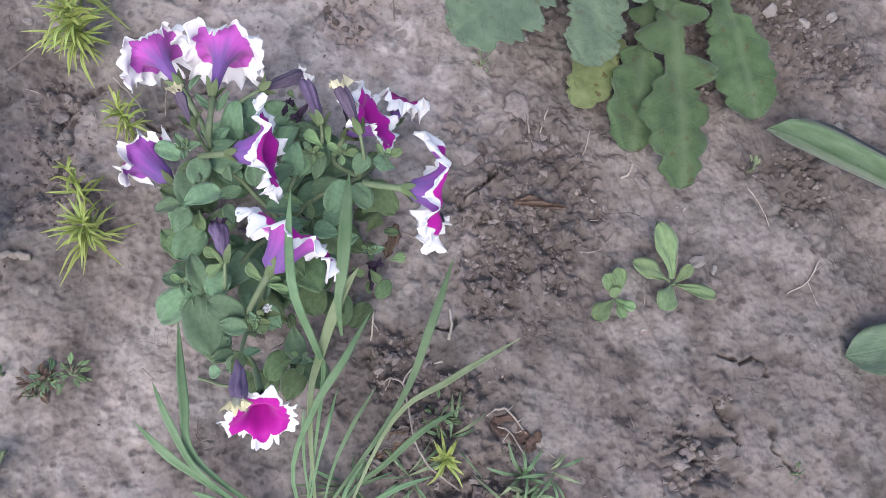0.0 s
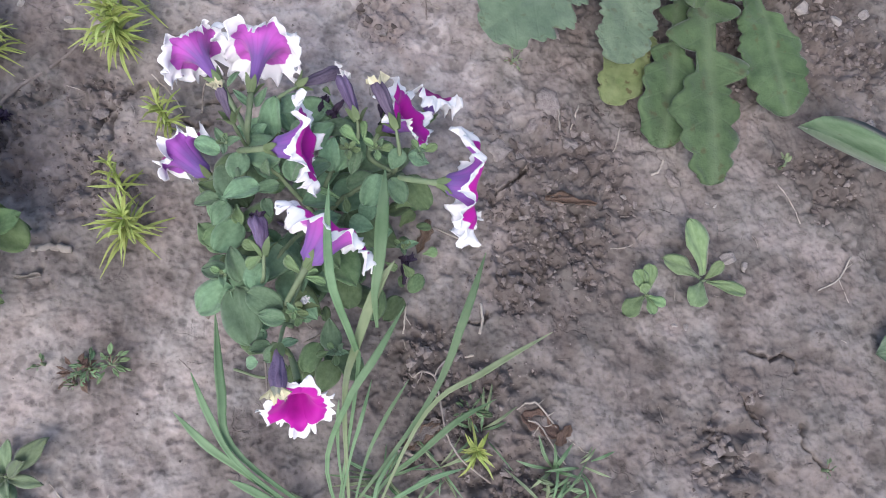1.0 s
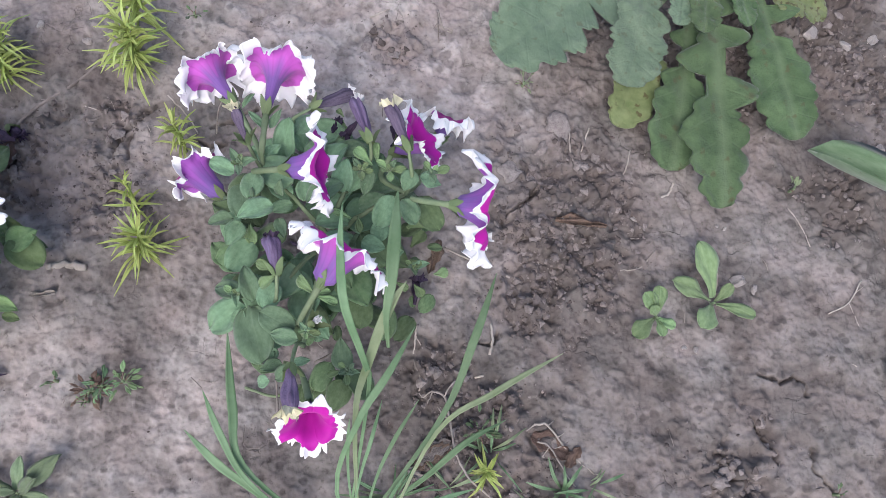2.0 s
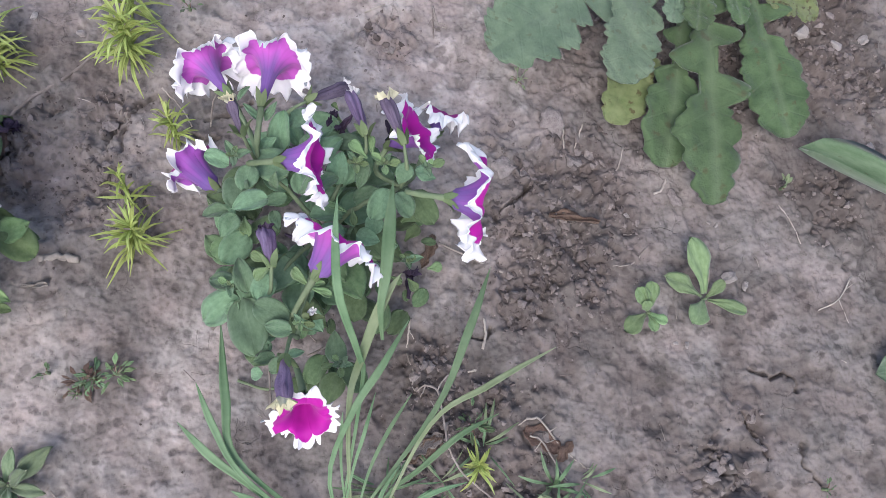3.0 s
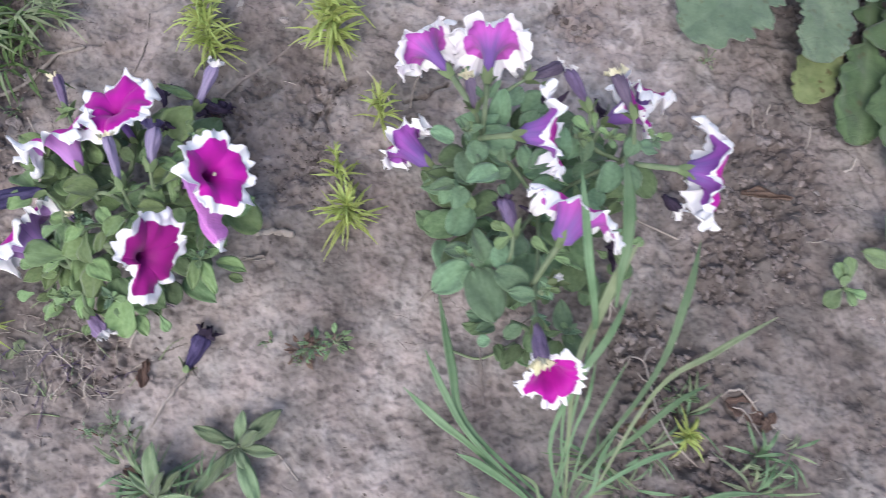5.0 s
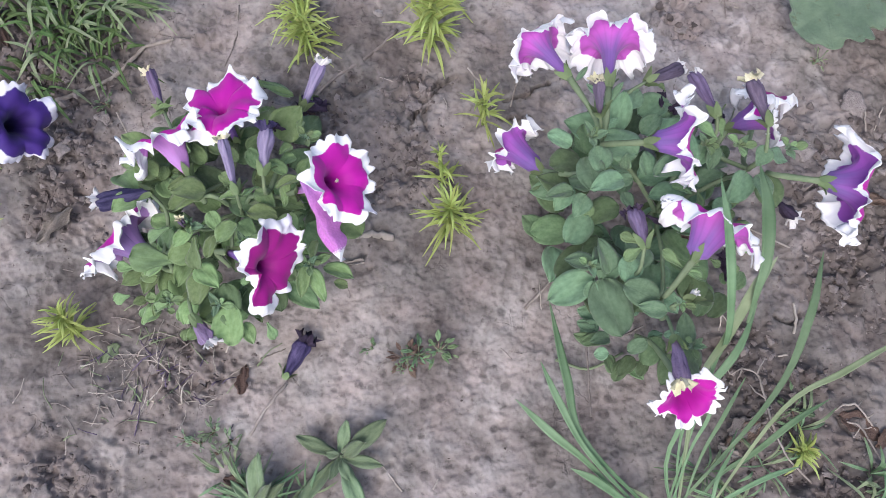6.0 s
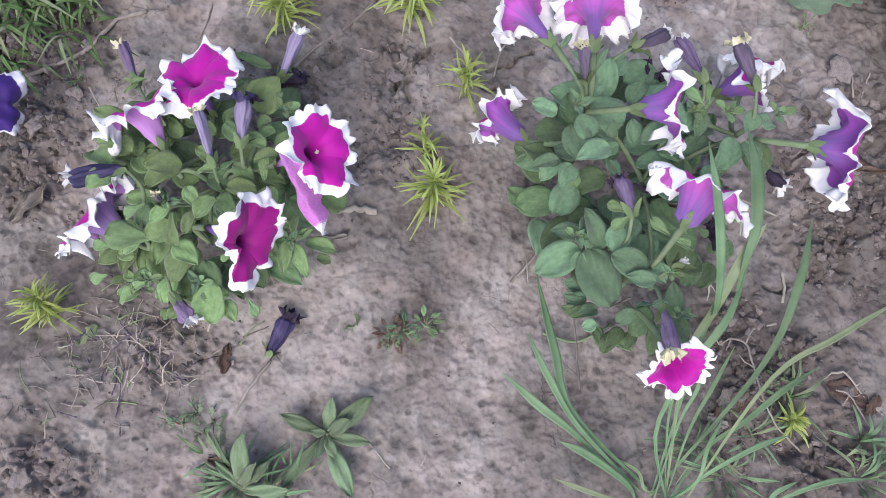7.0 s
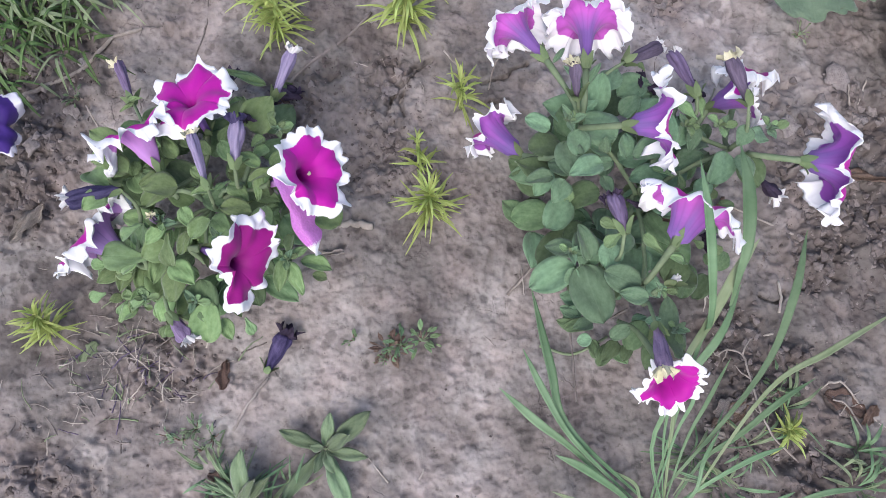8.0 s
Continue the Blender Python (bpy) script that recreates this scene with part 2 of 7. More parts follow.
GRASS_PALE = plain_material("pale_grass_blade", (0.19, 0.25, 0.13), (0.3, 0.36, 0.22), 26.0, 0.6, 0.0003, 0.2, 0.15)
GRASS_DARK = plain_material("dark_grass_blade", (0.055, 0.105, 0.03), (0.135, 0.205, 0.075), 26.0, 0.6, 0.0003, 0.15, 0.25)
SPIKY = plain_material("spiky_leaf", (0.3, 0.38, 0.09), (0.48, 0.56, 0.2), 40.0, 0.6, 0.0003, 0.25, 0.2)
GREEN_STEM = plain_material("green_stem", (0.14, 0.195, 0.105), (0.24, 0.3, 0.18), 60.0, 0.7, 0.0004, 0.1, 0.12)
SEPAL = plain_material("sepal", (0.135, 0.195, 0.09), (0.23, 0.295, 0.15), 60.0, 0.7, 0.0003, 0.2, 0.15)
TWIG = plain_material("dry_twig", (0.15, 0.125, 0.112), (0.34, 0.3, 0.275), 55.0, 0.9, 0.001, 0, 0.2)
STRAW = plain_material("straw", (0.27, 0.235, 0.205), (0.5, 0.455, 0.41), 55.0, 0.85, 0.0005, 0, 0.2)
DEAD_LEAF = plain_material("dead_leaf", (0.13, 0.085, 0.068), (0.27, 0.19, 0.155), 60.0, 0.9, 0.0015, 0.1, 0.2)
SHRIVELLED = plain_material("shrivelled_petal", (0.022, 0.014, 0.03), (0.08, 0.055, 0.1), 90.0, 0.8, 0.001, 0.05, 0.2)
WILTED = plain_material("wilted_tube", (0.1, 0.065, 0.13), (0.25, 0.19, 0.32), 70.0, 0.7, 0.0012, 0.1, 0.15, along=0.25)
WILTED_DARK = plain_material("wilted_dark_tube", (0.06, 0.045, 0.08), (0.17, 0.135, 0.2), 70.0, 0.75, 0.0012, 0.08, 0.15, along=0.25)
WILTED_BLUE = plain_material("wilted_blue_tube", (0.012, 0.009, 0.05), (0.1, 0.08, 0.18), 60.0, 0.7, 0.0012, 0.08, 0.15, along=0.25)
VIOLET_TUBE = plain_material("violet_tube", (0.19, 0.15, 0.28), (0.38, 0.33, 0.48), 70.0, 0.65, 0.0008, 0.15, 0.1, along=0.25)
CREAM = plain_material("cream_frill", (0.62, 0.58, 0.38), (0.83, 0.8, 0.62), 90.0, 0.75, 0.0008, 0.2, 0.1)
WHITE_FRILL = plain_material("white_frill", (0.7, 0.68, 0.68), (0.86, 0.85, 0.84), 90.0, 0.75, 0.0008, 0.2, 0.05)
WHITE = (0.94, 0.93, 0.95)
INNER = petal_material("magenta_petal", (0.44, 0.008, 0.33), (0.5, 0.009, 0.36), WHITE, vein_dark=0.92)
INNER_DARK = petal_material("wine_petal", (0.24, 0.004, 0.17), (0.32, 0.006, 0.21), WHITE, vein_dark=0.9)
INNER_BLUE = petal_material("indigo_petal", (0.028, 0.01, 0.11), (0.055, 0.022, 0.2), (0.78, 0.76, 0.85))
OUTER = petal_material("petal_back", (0.24, 0.12, 0.4), (0.52, 0.11, 0.53), WHITE, 0.7, 0.5)
OUTER_PALE = petal_material("pale_violet_petal_back", (0.24, 0.16, 0.38), (0.4, 0.22, 0.52), WHITE, 0.7, 0.6)
OUTER_PINK = petal_material("pink_petal_back", (0.5, 0.25, 0.6), (0.62, 0.24, 0.66), WHITE, 0.7, 0.88)
PINK_FOLD = petal_material("pink_folded_petal", (0.5, 0.25, 0.6), (0.6, 0.22, 0.62), WHITE, 0.88, 0.88)
OUTER_DEEP = petal_material("violet_petal_back", (0.19, 0.1, 0.35), (0.37, 0.1, 0.49), WHITE, 0.7, 0.55)


# ---- helpers that build meshes ----
PLACE = {}


def empty(name, at, label, category, group=""):
    ob = new(name)
    ob.empty_display_size = 0.02
    ob.location = at
    PLACE[ob] = Matrix.Translation(at)
    return tagged(ob, label, category, group)


def hang(ob, parent, m=None):
    """Makes ob a part of parent; m is its place in the world."""
    m = m or Matrix()
    PLACE[ob] = m
    ob.parent = parent
    ob.matrix_parent_inverse = PLACE[parent].inverted()
    ob.matrix_basis = m
    return ob


def mesh(name, verts, faces, mats, uvs=None, slots=None):
    me = bpy.data.meshes.new(name)
    me.from_pydata([tuple(v) for v in verts], [], faces)
    for m in mats:
        me.materials.append(m)
    me.polygons.foreach_set("use_smooth", [True] * len(faces))
    if slots is not None:
        me.polygons.foreach_set("material_index", slots)
    if uvs is not None:
        layer = me.uv_layers.new(name="UVMap")
        loops = np.zeros(len(me.loops), dtype=np.int32)
        me.loops.foreach_get("vertex_index", loops)
        layer.data.foreach_set("uv", np.asarray(uvs, dtype=np.float32)[loops].ravel())
    me.update()
    return me


def part(name, me, parent, label="", m=None):
    ob = hang(new(name, me), parent, m)
    return tagged(ob, label)


def grid_faces(rows, cols, start=0, ring=False, flip=False):
    out = []
    for i in range(rows - 1):
        for j in range(cols if ring else cols - 1):
            k = (j + 1) % cols
            q = (start + i * cols + j, start + i * cols + k, start + (i + 1) * cols + k, start + (i + 1) * cols + j)
            out.append(q[::-1] if flip else q)
    return out


def smooth_line(points, n):
    """Catmull-Rom line through points, n samples."""
    p = np.array(points, dtype=float)
    if len(p) == 2:
        p = np.array([p[0], p[0] * 0.5 + p[1] * 0.5, p[1]])
    ext = np.vstack([2 * p[0] - p[1], p, 2 * p[-1] - p[-2]])
    out = []
    for s in np.linspace(0, len(p) - 1, n):
        i = min(int(s), len(p) - 2)
        f = s - i
        a, b, c, d = ext[i:i + 4]
        out.append(0.5 * (2 * b + (c - a) * f + (2 * a - 5 * b + 4 * c - d) * f * f + (3 * b - a - 3 * c + d) * f ** 3))
    return np.array(out)


def frames_along(line):
    t = np.gradient(line, axis=0)
    t /= np.linalg.norm(t, axis=1)[:, None] + 1e-12
    side = np.cross(t, (0, 0, 1.0))
    for i in range(len(side)):
        if np.linalg.norm(side[i]) < 0.15:
            side[i] = side[i - 1] if i else np.cross(t[i], (0, 1.0, 0.2))
    side /= np.linalg.norm(side, axis=1)[:, None]
    return t, side, np.cross(side, t)


def tube_mesh(name, points, r0, r1, mat, n=10, sides=6, wobble=0.0, seed=0):
    rnd = np.random.RandomState(seed)
    line = smooth_line(points, n)
    if wobble:
        line[1:-1] += rnd.normal(0, wobble, (n - 2, 3))
    t, side, up = frames_along(line)
    r = np.linspace(r0, r1, n) * (1 + rnd.uniform(-0.12, 0.12, n))
    verts = []
    for i in range(n):
        for j in range(sides):
            a = 2 * math.pi * j / sides
            verts.append(line[i] + r[i] * (math.cos(a) * side[i] + math.sin(a) * up[i]))
    faces = grid_faces(n, sides, 0, True)
    faces += [tuple(range(sides))[::-1], tuple(range((n - 1) * sides, n * sides))]
    return mesh(name, verts, faces, [mat])


def ribbon_mesh(name, points, width, mat, n=16, fold=0.25, twist=0.0, tip=0.6, thick=0.0004, base=0.55, reach=0.3):
    """A grass blade: a folded strip with some thickness that tapers to its tip."""
    line = smooth_line(points, n)
    t, side, up = frames_along(line)
    verts, uvs = [], []
    for layer in (0, 1):
        for i in range(n):
            s = i / (n - 1)
            w = 0.5 * width * min(1.0, base + (1 - base) * s / reach) * (1 - max(0.0, (s - tip) / (1 - tip)) ** 1.6) + 0.0002
            a = twist * s
            x = math.cos(a) * side[i] + math.sin(a) * up[i]
            z = math.cos(a) * up[i] - math.sin(a) * side[i]
            for k in (-1, -0.5, 0, 0.5, 1):
                verts.append(line[i] + x * w * k + z * (w * fold * abs(k) - layer * thick))
                uvs.append((0.5 + k / 2, s))
    faces = grid_faces(n, 5) + grid_faces(n, 5, n * 5, False, True)
    for i in range(n - 1):
        for e in (0, 4):
            q = (i * 5 + e, (i + 1) * 5 + e, n * 5 + (i + 1) * 5 + e, n * 5 + i * 5 + e)
            faces.append(q if e == 0 else q[::-1])
    return mesh(name, verts, faces, [mat], uvs)


def leaf_mesh(name, mat, outline, rows=13, cols=7, arch=0.12, cup=0.1, wave=0.02, seed=0, thick=0.012):
    """A leaf blade one unit long along y and about one wide; outline(s) is its half width from 0 to 0.5."""
    rnd = np.random.RandomState(seed)
    ph = rnd.uniform(0, 6.28, 4)
    verts, uvs = [], []
    for layer in (0, 1):
        for i in range(rows):
            s = i / (rows - 1)
            for j in range(cols):
                k = -1 + 2 * j / (cols - 1)
                w = outline(s, 1 if k > 0 else -1)
                x = k * w + 0.03 * math.sin(3 * s + ph[0]) * s
                z = arch * math.sin(math.pi * s * 0.9) + cup * k * k * w * 2
                z += wave * math.sin(9 * s + ph[1] + (2 if k > 0 else 0)) * abs(k) + wave * math.sin(5 * k + 6 * s + ph[2])
                verts.append((x, s, z - layer * thick))
                uvs.append((0.5 + k * w, s))
    n = rows * cols
    faces = grid_faces(rows, cols) + grid_faces(rows, cols, n, False, True)
    for i in range(rows - 1):
        for e in (0, cols - 1):
            q = (i * cols + e, (i + 1) * cols + e, n + (i + 1) * cols + e, n + i * cols + e)
            faces.append(q if e == 0 else q[::-1])
    for r in (0, rows - 1):
        for j in range(cols - 1):
            q = (r * cols + j, r * cols + j + 1, n + r * cols + j + 1, n + r * cols + j)
            faces.append(q[::-1] if r == 0 else q)
    return mesh(name, verts, faces, [mat], uvs)


def ovate(s, side):
    return 0.5 * (math.sin(math.pi * min(1.0, s ** 0.72)) ** 0.75 if 0 < s < 1 else 0.0) + 0.035 * (1 - s)


def rounded(s, side):
    return 0.5 * max(0.0, 1 - abs(2 * s - 1) ** 2.2) ** 0.5 * (0.86 + 0.14 * math.cos(2.4 * s - 0.9)) + 0.02 * (1 - s)


def spatulate(s, side):
    return 0.5 * (0.2 + 0.8 * min(1.0, (s / 0.6) ** 1.5)) * (1 - max(0.0, (s - 0.62) / 0.38) ** 2.4) ** 0.5


def lance(s, side):
    return 0.5 * (0.12 + 0.88 * math.sin(math.pi * min(1.0, s * 0.9 + 0.06)) ** 1.1) * (1 - s ** 9)


def tattered(s, side):
    """A torn, shrunken blade."""
    k = 0.0 if side > 0 else 1.7
    return 0.5 * (0.25 + 0.75 * math.sin(math.pi * min(1.0, s * 0.94 + 0.03)) ** 0.8) * (0.8 + 0.22 * math.sin(9 * s + k * 3) + 0.14 * math.sin(23 * s + k)) * (1 - s ** 8) + 0.01


def leaf_at(base, tip, width, normal=(0, 0, 1)):
    """Place of a unit leaf from its base to its tip."""
    y = Vector(tip) - Vector(base)
    n = y.length
    y = y / n
    up = Vector(normal)
    x = y.cross(up).normalized()
    z = x.cross(y)
    return Matrix(((x.x * width, y.x * n, z.x * n, base[0]), (x.y * width, y.y * n, z.y * n, base[1]), (x.z * width, y.z * n, z.z * n, base[2]), (0, 0, 0, 1)))


def stone_mesh(name, mat, seed, flat=0.6, rough=0.25, cuts=2):
    bm = bmesh.new()
    bmesh.ops.create_icosphere(bm, subdivisions=cuts, radius=1.0)
    off = Vector((seed * 3.1, seed * 1.7, seed * 0.9))
    rnd = random.Random(seed)
    cut_planes = [(Vector((rnd.gauss(0, 1), rnd.gauss(0, 1), rnd.gauss(0, 1))).normalized(), rnd.uniform(0.5, 0.85)) for _ in range(11)]
    for v in bm.verts:
        for n, d in cut_planes:
            over = v.co.dot(n) - d
            if over > 0:
                v.co -= n * over
        v.co *= 1 + rough * noise.noise(v.co * 1.3 + off) + 0.4 * rough * noise.noise(v.co * 3.1 + off)
        v.co.z *= flat
    me = bpy.data.meshes.new(name)
    bm.to_mesh(me)
    bm.free()
    me.materials.append(mat)
    me.polygons.foreach_set("use_smooth", [cuts > 2] * len(me.polygons))
    return me


# ---- ground ----
TABLES = {}


def value_noise(x, y, scale, seed):
    if seed not in TABLES:
        TABLES[seed] = np.random.RandomState(seed).uniform(-1, 1, (256, 256))
    table = TABLES[seed]
    c, s = math.cos(seed * 1.37 + 0.5), math.sin(seed * 1.37 + 0.5)
    x, y = (c * x - s * y) * scale + 1000.0, (s * x + c * y) * scale + 1000.0
    i, j = np.floor(x).astype(int), np.floor(y).astype(int)
    f, g = x - i, y - j
    f, g = f ** 3 * (f * (6 * f - 15) + 10), g ** 3 * (g * (6 * g - 15) + 10)
    t = lambda a, b: table[a % 256, b % 256]
    return (t(i, j) * (1 - f) + t(i + 1, j) * f) * (1 - g) + (t(i, j + 1) * (1 - f) + t(i + 1, j + 1) * f) * g


def near_line(x, y, points, width):
    """1 on a line through points, fading to 0 at the width."""
    best = np.full(np.shape(x), 9.0)
    for (x0, y0, *_), (x1, y1, *_) in zip(points, points[1:]):
        dx, dy = x1 - x0, y1 - y0
        s = np.clip(((x - x0) * dx + (y - y0) * dy) / (dx * dx + dy * dy), 0, 1)
        best = np.minimum(best, np.hypot(x - x0 - s * dx, y - y0 - s * dy))
    return np.clip(1 - best / width, 0, 1)


CRACKS = [
    [(0.4096, 0.0062, 0.0000), (0.4117, -0.0173, 0.0000), (0.4247, -0.0319, 0.0000), (0.4354, -0.0447, 0.0000)],
    [(0.3476, 0.0363, 0.0000), (0.3509, 0.0261, 0.0000), (0.3609, 0.0154, 0.0000)],
    [(-0.3374, 0.3500, 0.0000), (-0.3443, 0.3351, 0.0000), (-0.3392, 0.3196, 0.0000)],
    [(-0.2483, 0.3622, 0.0000), (-0.2241, 0.3716, 0.0000), (-0.2086, 0.3801, 0.0000), (-0.1964, 0.3879, 0.0000)],
    [(0.0452, 0.1227, 0.0000), (0.0520, 0.1148, 0.0000), (0.0661, 0.1150, 0.0000), (0.0713, 0.1261, 0.0000)],
    [(-0.2648, 0.3475, 0.0000), (-0.2451, 0.3361, 0.0000), (-0.2327, 0.3390, 0.0000)],
    [(-0.3059, 0.3918, 0.0000), (-0.3271, 0.3790, 0.0000), (-0.3445, 0.3602, 0.0000), (-0.3549, 0.3349, 0.0000)],
    [(0.3620, 0.0847, 0.0000), (0.3861, 0.0742, 0.0000), (0.3987, 0.0845, 0.0000), (0.4117, 0.0765, 0.0000), (0.4139, 0.0631, 0.0000)],
    [(0.3504, 0.0333, 0.0000), (0.3563, 0.0184, 0.0000), (0.3683, -0.0023, 0.0000), (0.3717, -0.0111, 0.0000)],
    [(0.1269, 0.2936, 0.0000), (0.0904, 0.2651, 0.0000), (0.0803, 0.2465, 0.0000)],
    [(-0.3244, 0.3767, 0.0000), (-0.3331, 0.3651, 0.0000), (-0.3462, 0.3553, 0.0000), (-0.3536, 0.3471, 0.0000), (-0.3521, 0.3365, 0.0000), (-0.3575, 0.3238, 0.0000)],
    [(0.3099, -0.0018, 0.0000), (0.3199, -0.0251, 0.0000), (0.3438, -0.0311, 0.0000)],
]
LOOSE = [((0.1440, 0.3142, 0.0000), 0.075), ((0.1502, 0.2337, 0.0000), 0.085), ((0.1222, 0.1691, 0.0000), 0.06), ((0.1853, 0.1692, 0.0000), 0.05), ((0.0739, 0.2465, 0.0000), 0.035),
         ((-0.7434, 0.2956, 0.0000), 0.07), ((-0.7354, 0.2196, 0.0000), 0.06), ((-0.7032, -0.0875, 0.0000), 0.08), ((-0.5807, 0.0590, 0.0000), 0.06), ((-0.4557, 0.3218, -0.0000), 0.06),
         # the 0.12 spot under the lobed leaves also darkens for the shade among them
         ((0.3205, -0.0193, 0.0000), 0.06), ((0.0563, 0.0118, 0.0000), 0.07), ((0.0090, 0.0649, 0.0000), 0.05), ((0.4893, 0.4924, -0.0000), 0.085), ((0.3343, 0.4894, 0.0000), 0.12), ((-0.7480, 0.4368, -0.0000), 0.1), ((-0.8021, 0.4065, -0.0000), 0.06), ((-0.3268, 0.2649, 0.0000), 0.03),
         ((-0.0417, 0.4639, 0.0000), 0.04), ((-0.4384, 0.2887, 0.0000), 0.04), ((0.4831, 0.2828, 0.0000), 0.05), ((0.0791, -0.0622, 0.0000), 0.07), ((-0.3530, 0.3001, 0.0000), 0.045), ((-0.3834, 0.2548, 0.0000), 0.035), ((-0.3535, 0.3646, 0.0000), 0.04), ((0.5420, 0.4249, 0.0000), 0.05)]


def looseness(x, y):
    out = np.zeros(np.shape(x))
    ragged = 0.5 * value_noise(x, y, 32.0, 7) + 0.3 * value_noise(x, y, 90.0, 8)
    for (cx, cy, _), r in LOOSE:
        d = np.hypot(x - cx, y - cy) / r + ragged
        out = np.maximum(out, np.clip(1.25 - d, 0, 1))
    return out


# darker soil: moist places, and shade put in below the grass and lobed leaves
DAMP_AND_SHADE = [((-0.3557, 0.1702, 0.0000), 0.06), ((-0.3371, 0.0766, 0.0000), 0.05), ((0.5074, 0.0735, 0.0000), 0.09), ((-0.7347, 0.3880, 0.0000), 0.1), ((-0.6921, 0.0235, 0.0000), 0.06), ((0.1884, 0.3824, 0.0000), 0.09), ((-0.7209, 0.0809, 0.0000), 0.1), ((0.4409, 0.0569, 0.0000), 0.26), ((0.4849, 0.2966, 0.0000), 0.2), ((0.1731, 0.0582, 0.0000), 0.17), ((0.1824, 0.2339, 0.0000), 0.13), ((-0.0031, 0.0472, 0.0000), 0.12), ((-0.7414, 0.2764, 0.0000), 0.09), ((0.3679, 0.4750, 0.0000), 0.2), ((-0.7811, 0.4426, -0.0000), 0.2), ((0.0919, -0.0508, 0.0000), 0.14), ((0.0009, -0.0849, 0.0000), 0.12), ((-0.3924, 0.4168, 0.0000), 0.05), ((-0.4469, 0.4106, 0.0000), 0.09), ((0.5481, 0.4695, 0.0000), 0.13), ((-0.2649, 0.2467, 0.0000), 0.05), ((-0.2283, 0.1902, 0.0000), 0.05), ((-0.2583, 0.4132, 0.0000), 0.07), ((0.0289, 0.0651, 0.0000), 0.1), ((-0.1700, -0.0300, 0.0000), 0.09), ((-0.0234, -0.0518, 0.0000), 0.13), ((0.0600, -0.0750, 0.0000), 0.13), ((0.1350, -0.0500, 0.0000), 0.13), ((0.0300, 0.1000, 0.0000), 0.07), ((0.5000, 0.0100, 0.0000), 0.14), ((-0.1000, 0.0000, 0.0000), 0.08), ((-0.0600, -0.0600, 0.0000), 0.1), ((0.3100, 0.4400, 0.0000), 0.08), ((0.2200, 0.4600, 0.0000), 0.07), ((0.4700, 0.5300, 0.0000), 0.12), ((0.4300, 0.4900, 0.0000), 0.1)]


PALE = [((-0.0482, 0.4455, 0.0000), 0.13), ((-0.1355, 0.4952, 0.0000), 0.09), ((0.0651, 0.4402, 0.0000), 0.1), ((-0.0804, 0.3879, 0.0000), 0.07), ((0.0867, 0.2466, 0.0000), 0.03), ((-0.6682, 0.2650, 0.0000), 0.06)]


def soil_patches(x, y, spots=DAMP_AND_SHADE):
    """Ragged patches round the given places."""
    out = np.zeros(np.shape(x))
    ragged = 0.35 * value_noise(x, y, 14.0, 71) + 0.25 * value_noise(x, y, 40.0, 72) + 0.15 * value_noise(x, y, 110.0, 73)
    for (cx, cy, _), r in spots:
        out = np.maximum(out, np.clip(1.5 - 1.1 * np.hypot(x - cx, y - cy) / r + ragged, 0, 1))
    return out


def crust(x, y):
    """1 where the hard, pale crust lies, 0 in the rough hollows where it has broken."""
    n = 0.55 * value_noise(x, y, 9.0, 61) + 0.5 * value_noise(x, y, 24.0, 62) + 0.36 * value_noise(x, y, 61.0, 63) + 0.26 * value_noise(x, y, 150.0, 64)
    k = np.clip((n + 0.36) / 0.5, 0, 1)
    k = k * k * (3 - 2 * k) * (1 - 0.8 * np.clip(looseness(x, y) * 1.3, 0, 1))
    near = np.clip(np.minimum(np.minimum(x + 1.2, 0.9 - x), np.minimum(y + 0.6, 1.0 - y)) / 0.15, 0, 1)
    return 0.75 + (k - 0.75) * near


def ground_height(x, y):
    x, y = np.asarray(x, float), np.asarray(y, float)
    far = np.clip(np.minimum(np.minimum(x + 1.25, 0.95 - x), np.minimum(y + 0.65, 1.05 - y)) / 0.2, 0, 1)
    z = 0.006 * value_noise(x, y, 7.0, 1) + 0.0035 * value_noise(x, y, 21.0, 2)
    lumps = 0.0022 * value_noise(x, y, 55.0, 3) + 0.0014 * value_noise(x, y, 120.0, 4) + 0.0008 * value_noise(x, y, 240.0, 5)
    ridge = 1 - np.abs(value_noise(x, y, 34.0, 12) + 0.4 * value_noise(x, y, 80.0, 13))
    lumps = lumps + 0.003 * np.clip(ridge - 0.75, 0, 1)
    loose = looseness(x, y)
    z = z + lumps * (0.95 + 3.0 * loose) + loose * 0.007 * np.abs(value_noise(x, y, 85.0, 6)) - loose * 0.002
    z = z + 0.0022 * crust(x, y) - 0.0014 + 0.0006 * value_noise(x, y, 420.0, 14)
    pits = np.clip(value_noise(x, y, 62.0, 9) - 0.45, 0, 1)
    z = z - 0.004 * pits
    for k, line in enumerate(CRACKS):
        wx = 0.004 * value_noise(x, y, 90.0, 30 + k) + 0.0012 * value_noise(x, y, 260.0, 31 + k)
        wy = 0.004 * value_noise(x, y, 90.0, 50 + k) + 0.0012 * value_noise(x, y, 260.0, 51 + k)
        z = z - 0.013 * near_line(x + wx, y + wy, line, 0.0027 + 0.0014 * value_noise(x, y, 130.0, 90))
    return z * far


def on_ground(p, lift=0.0):
    return (p[0], p[1], float(ground_height(p[0], p[1])) + lift)


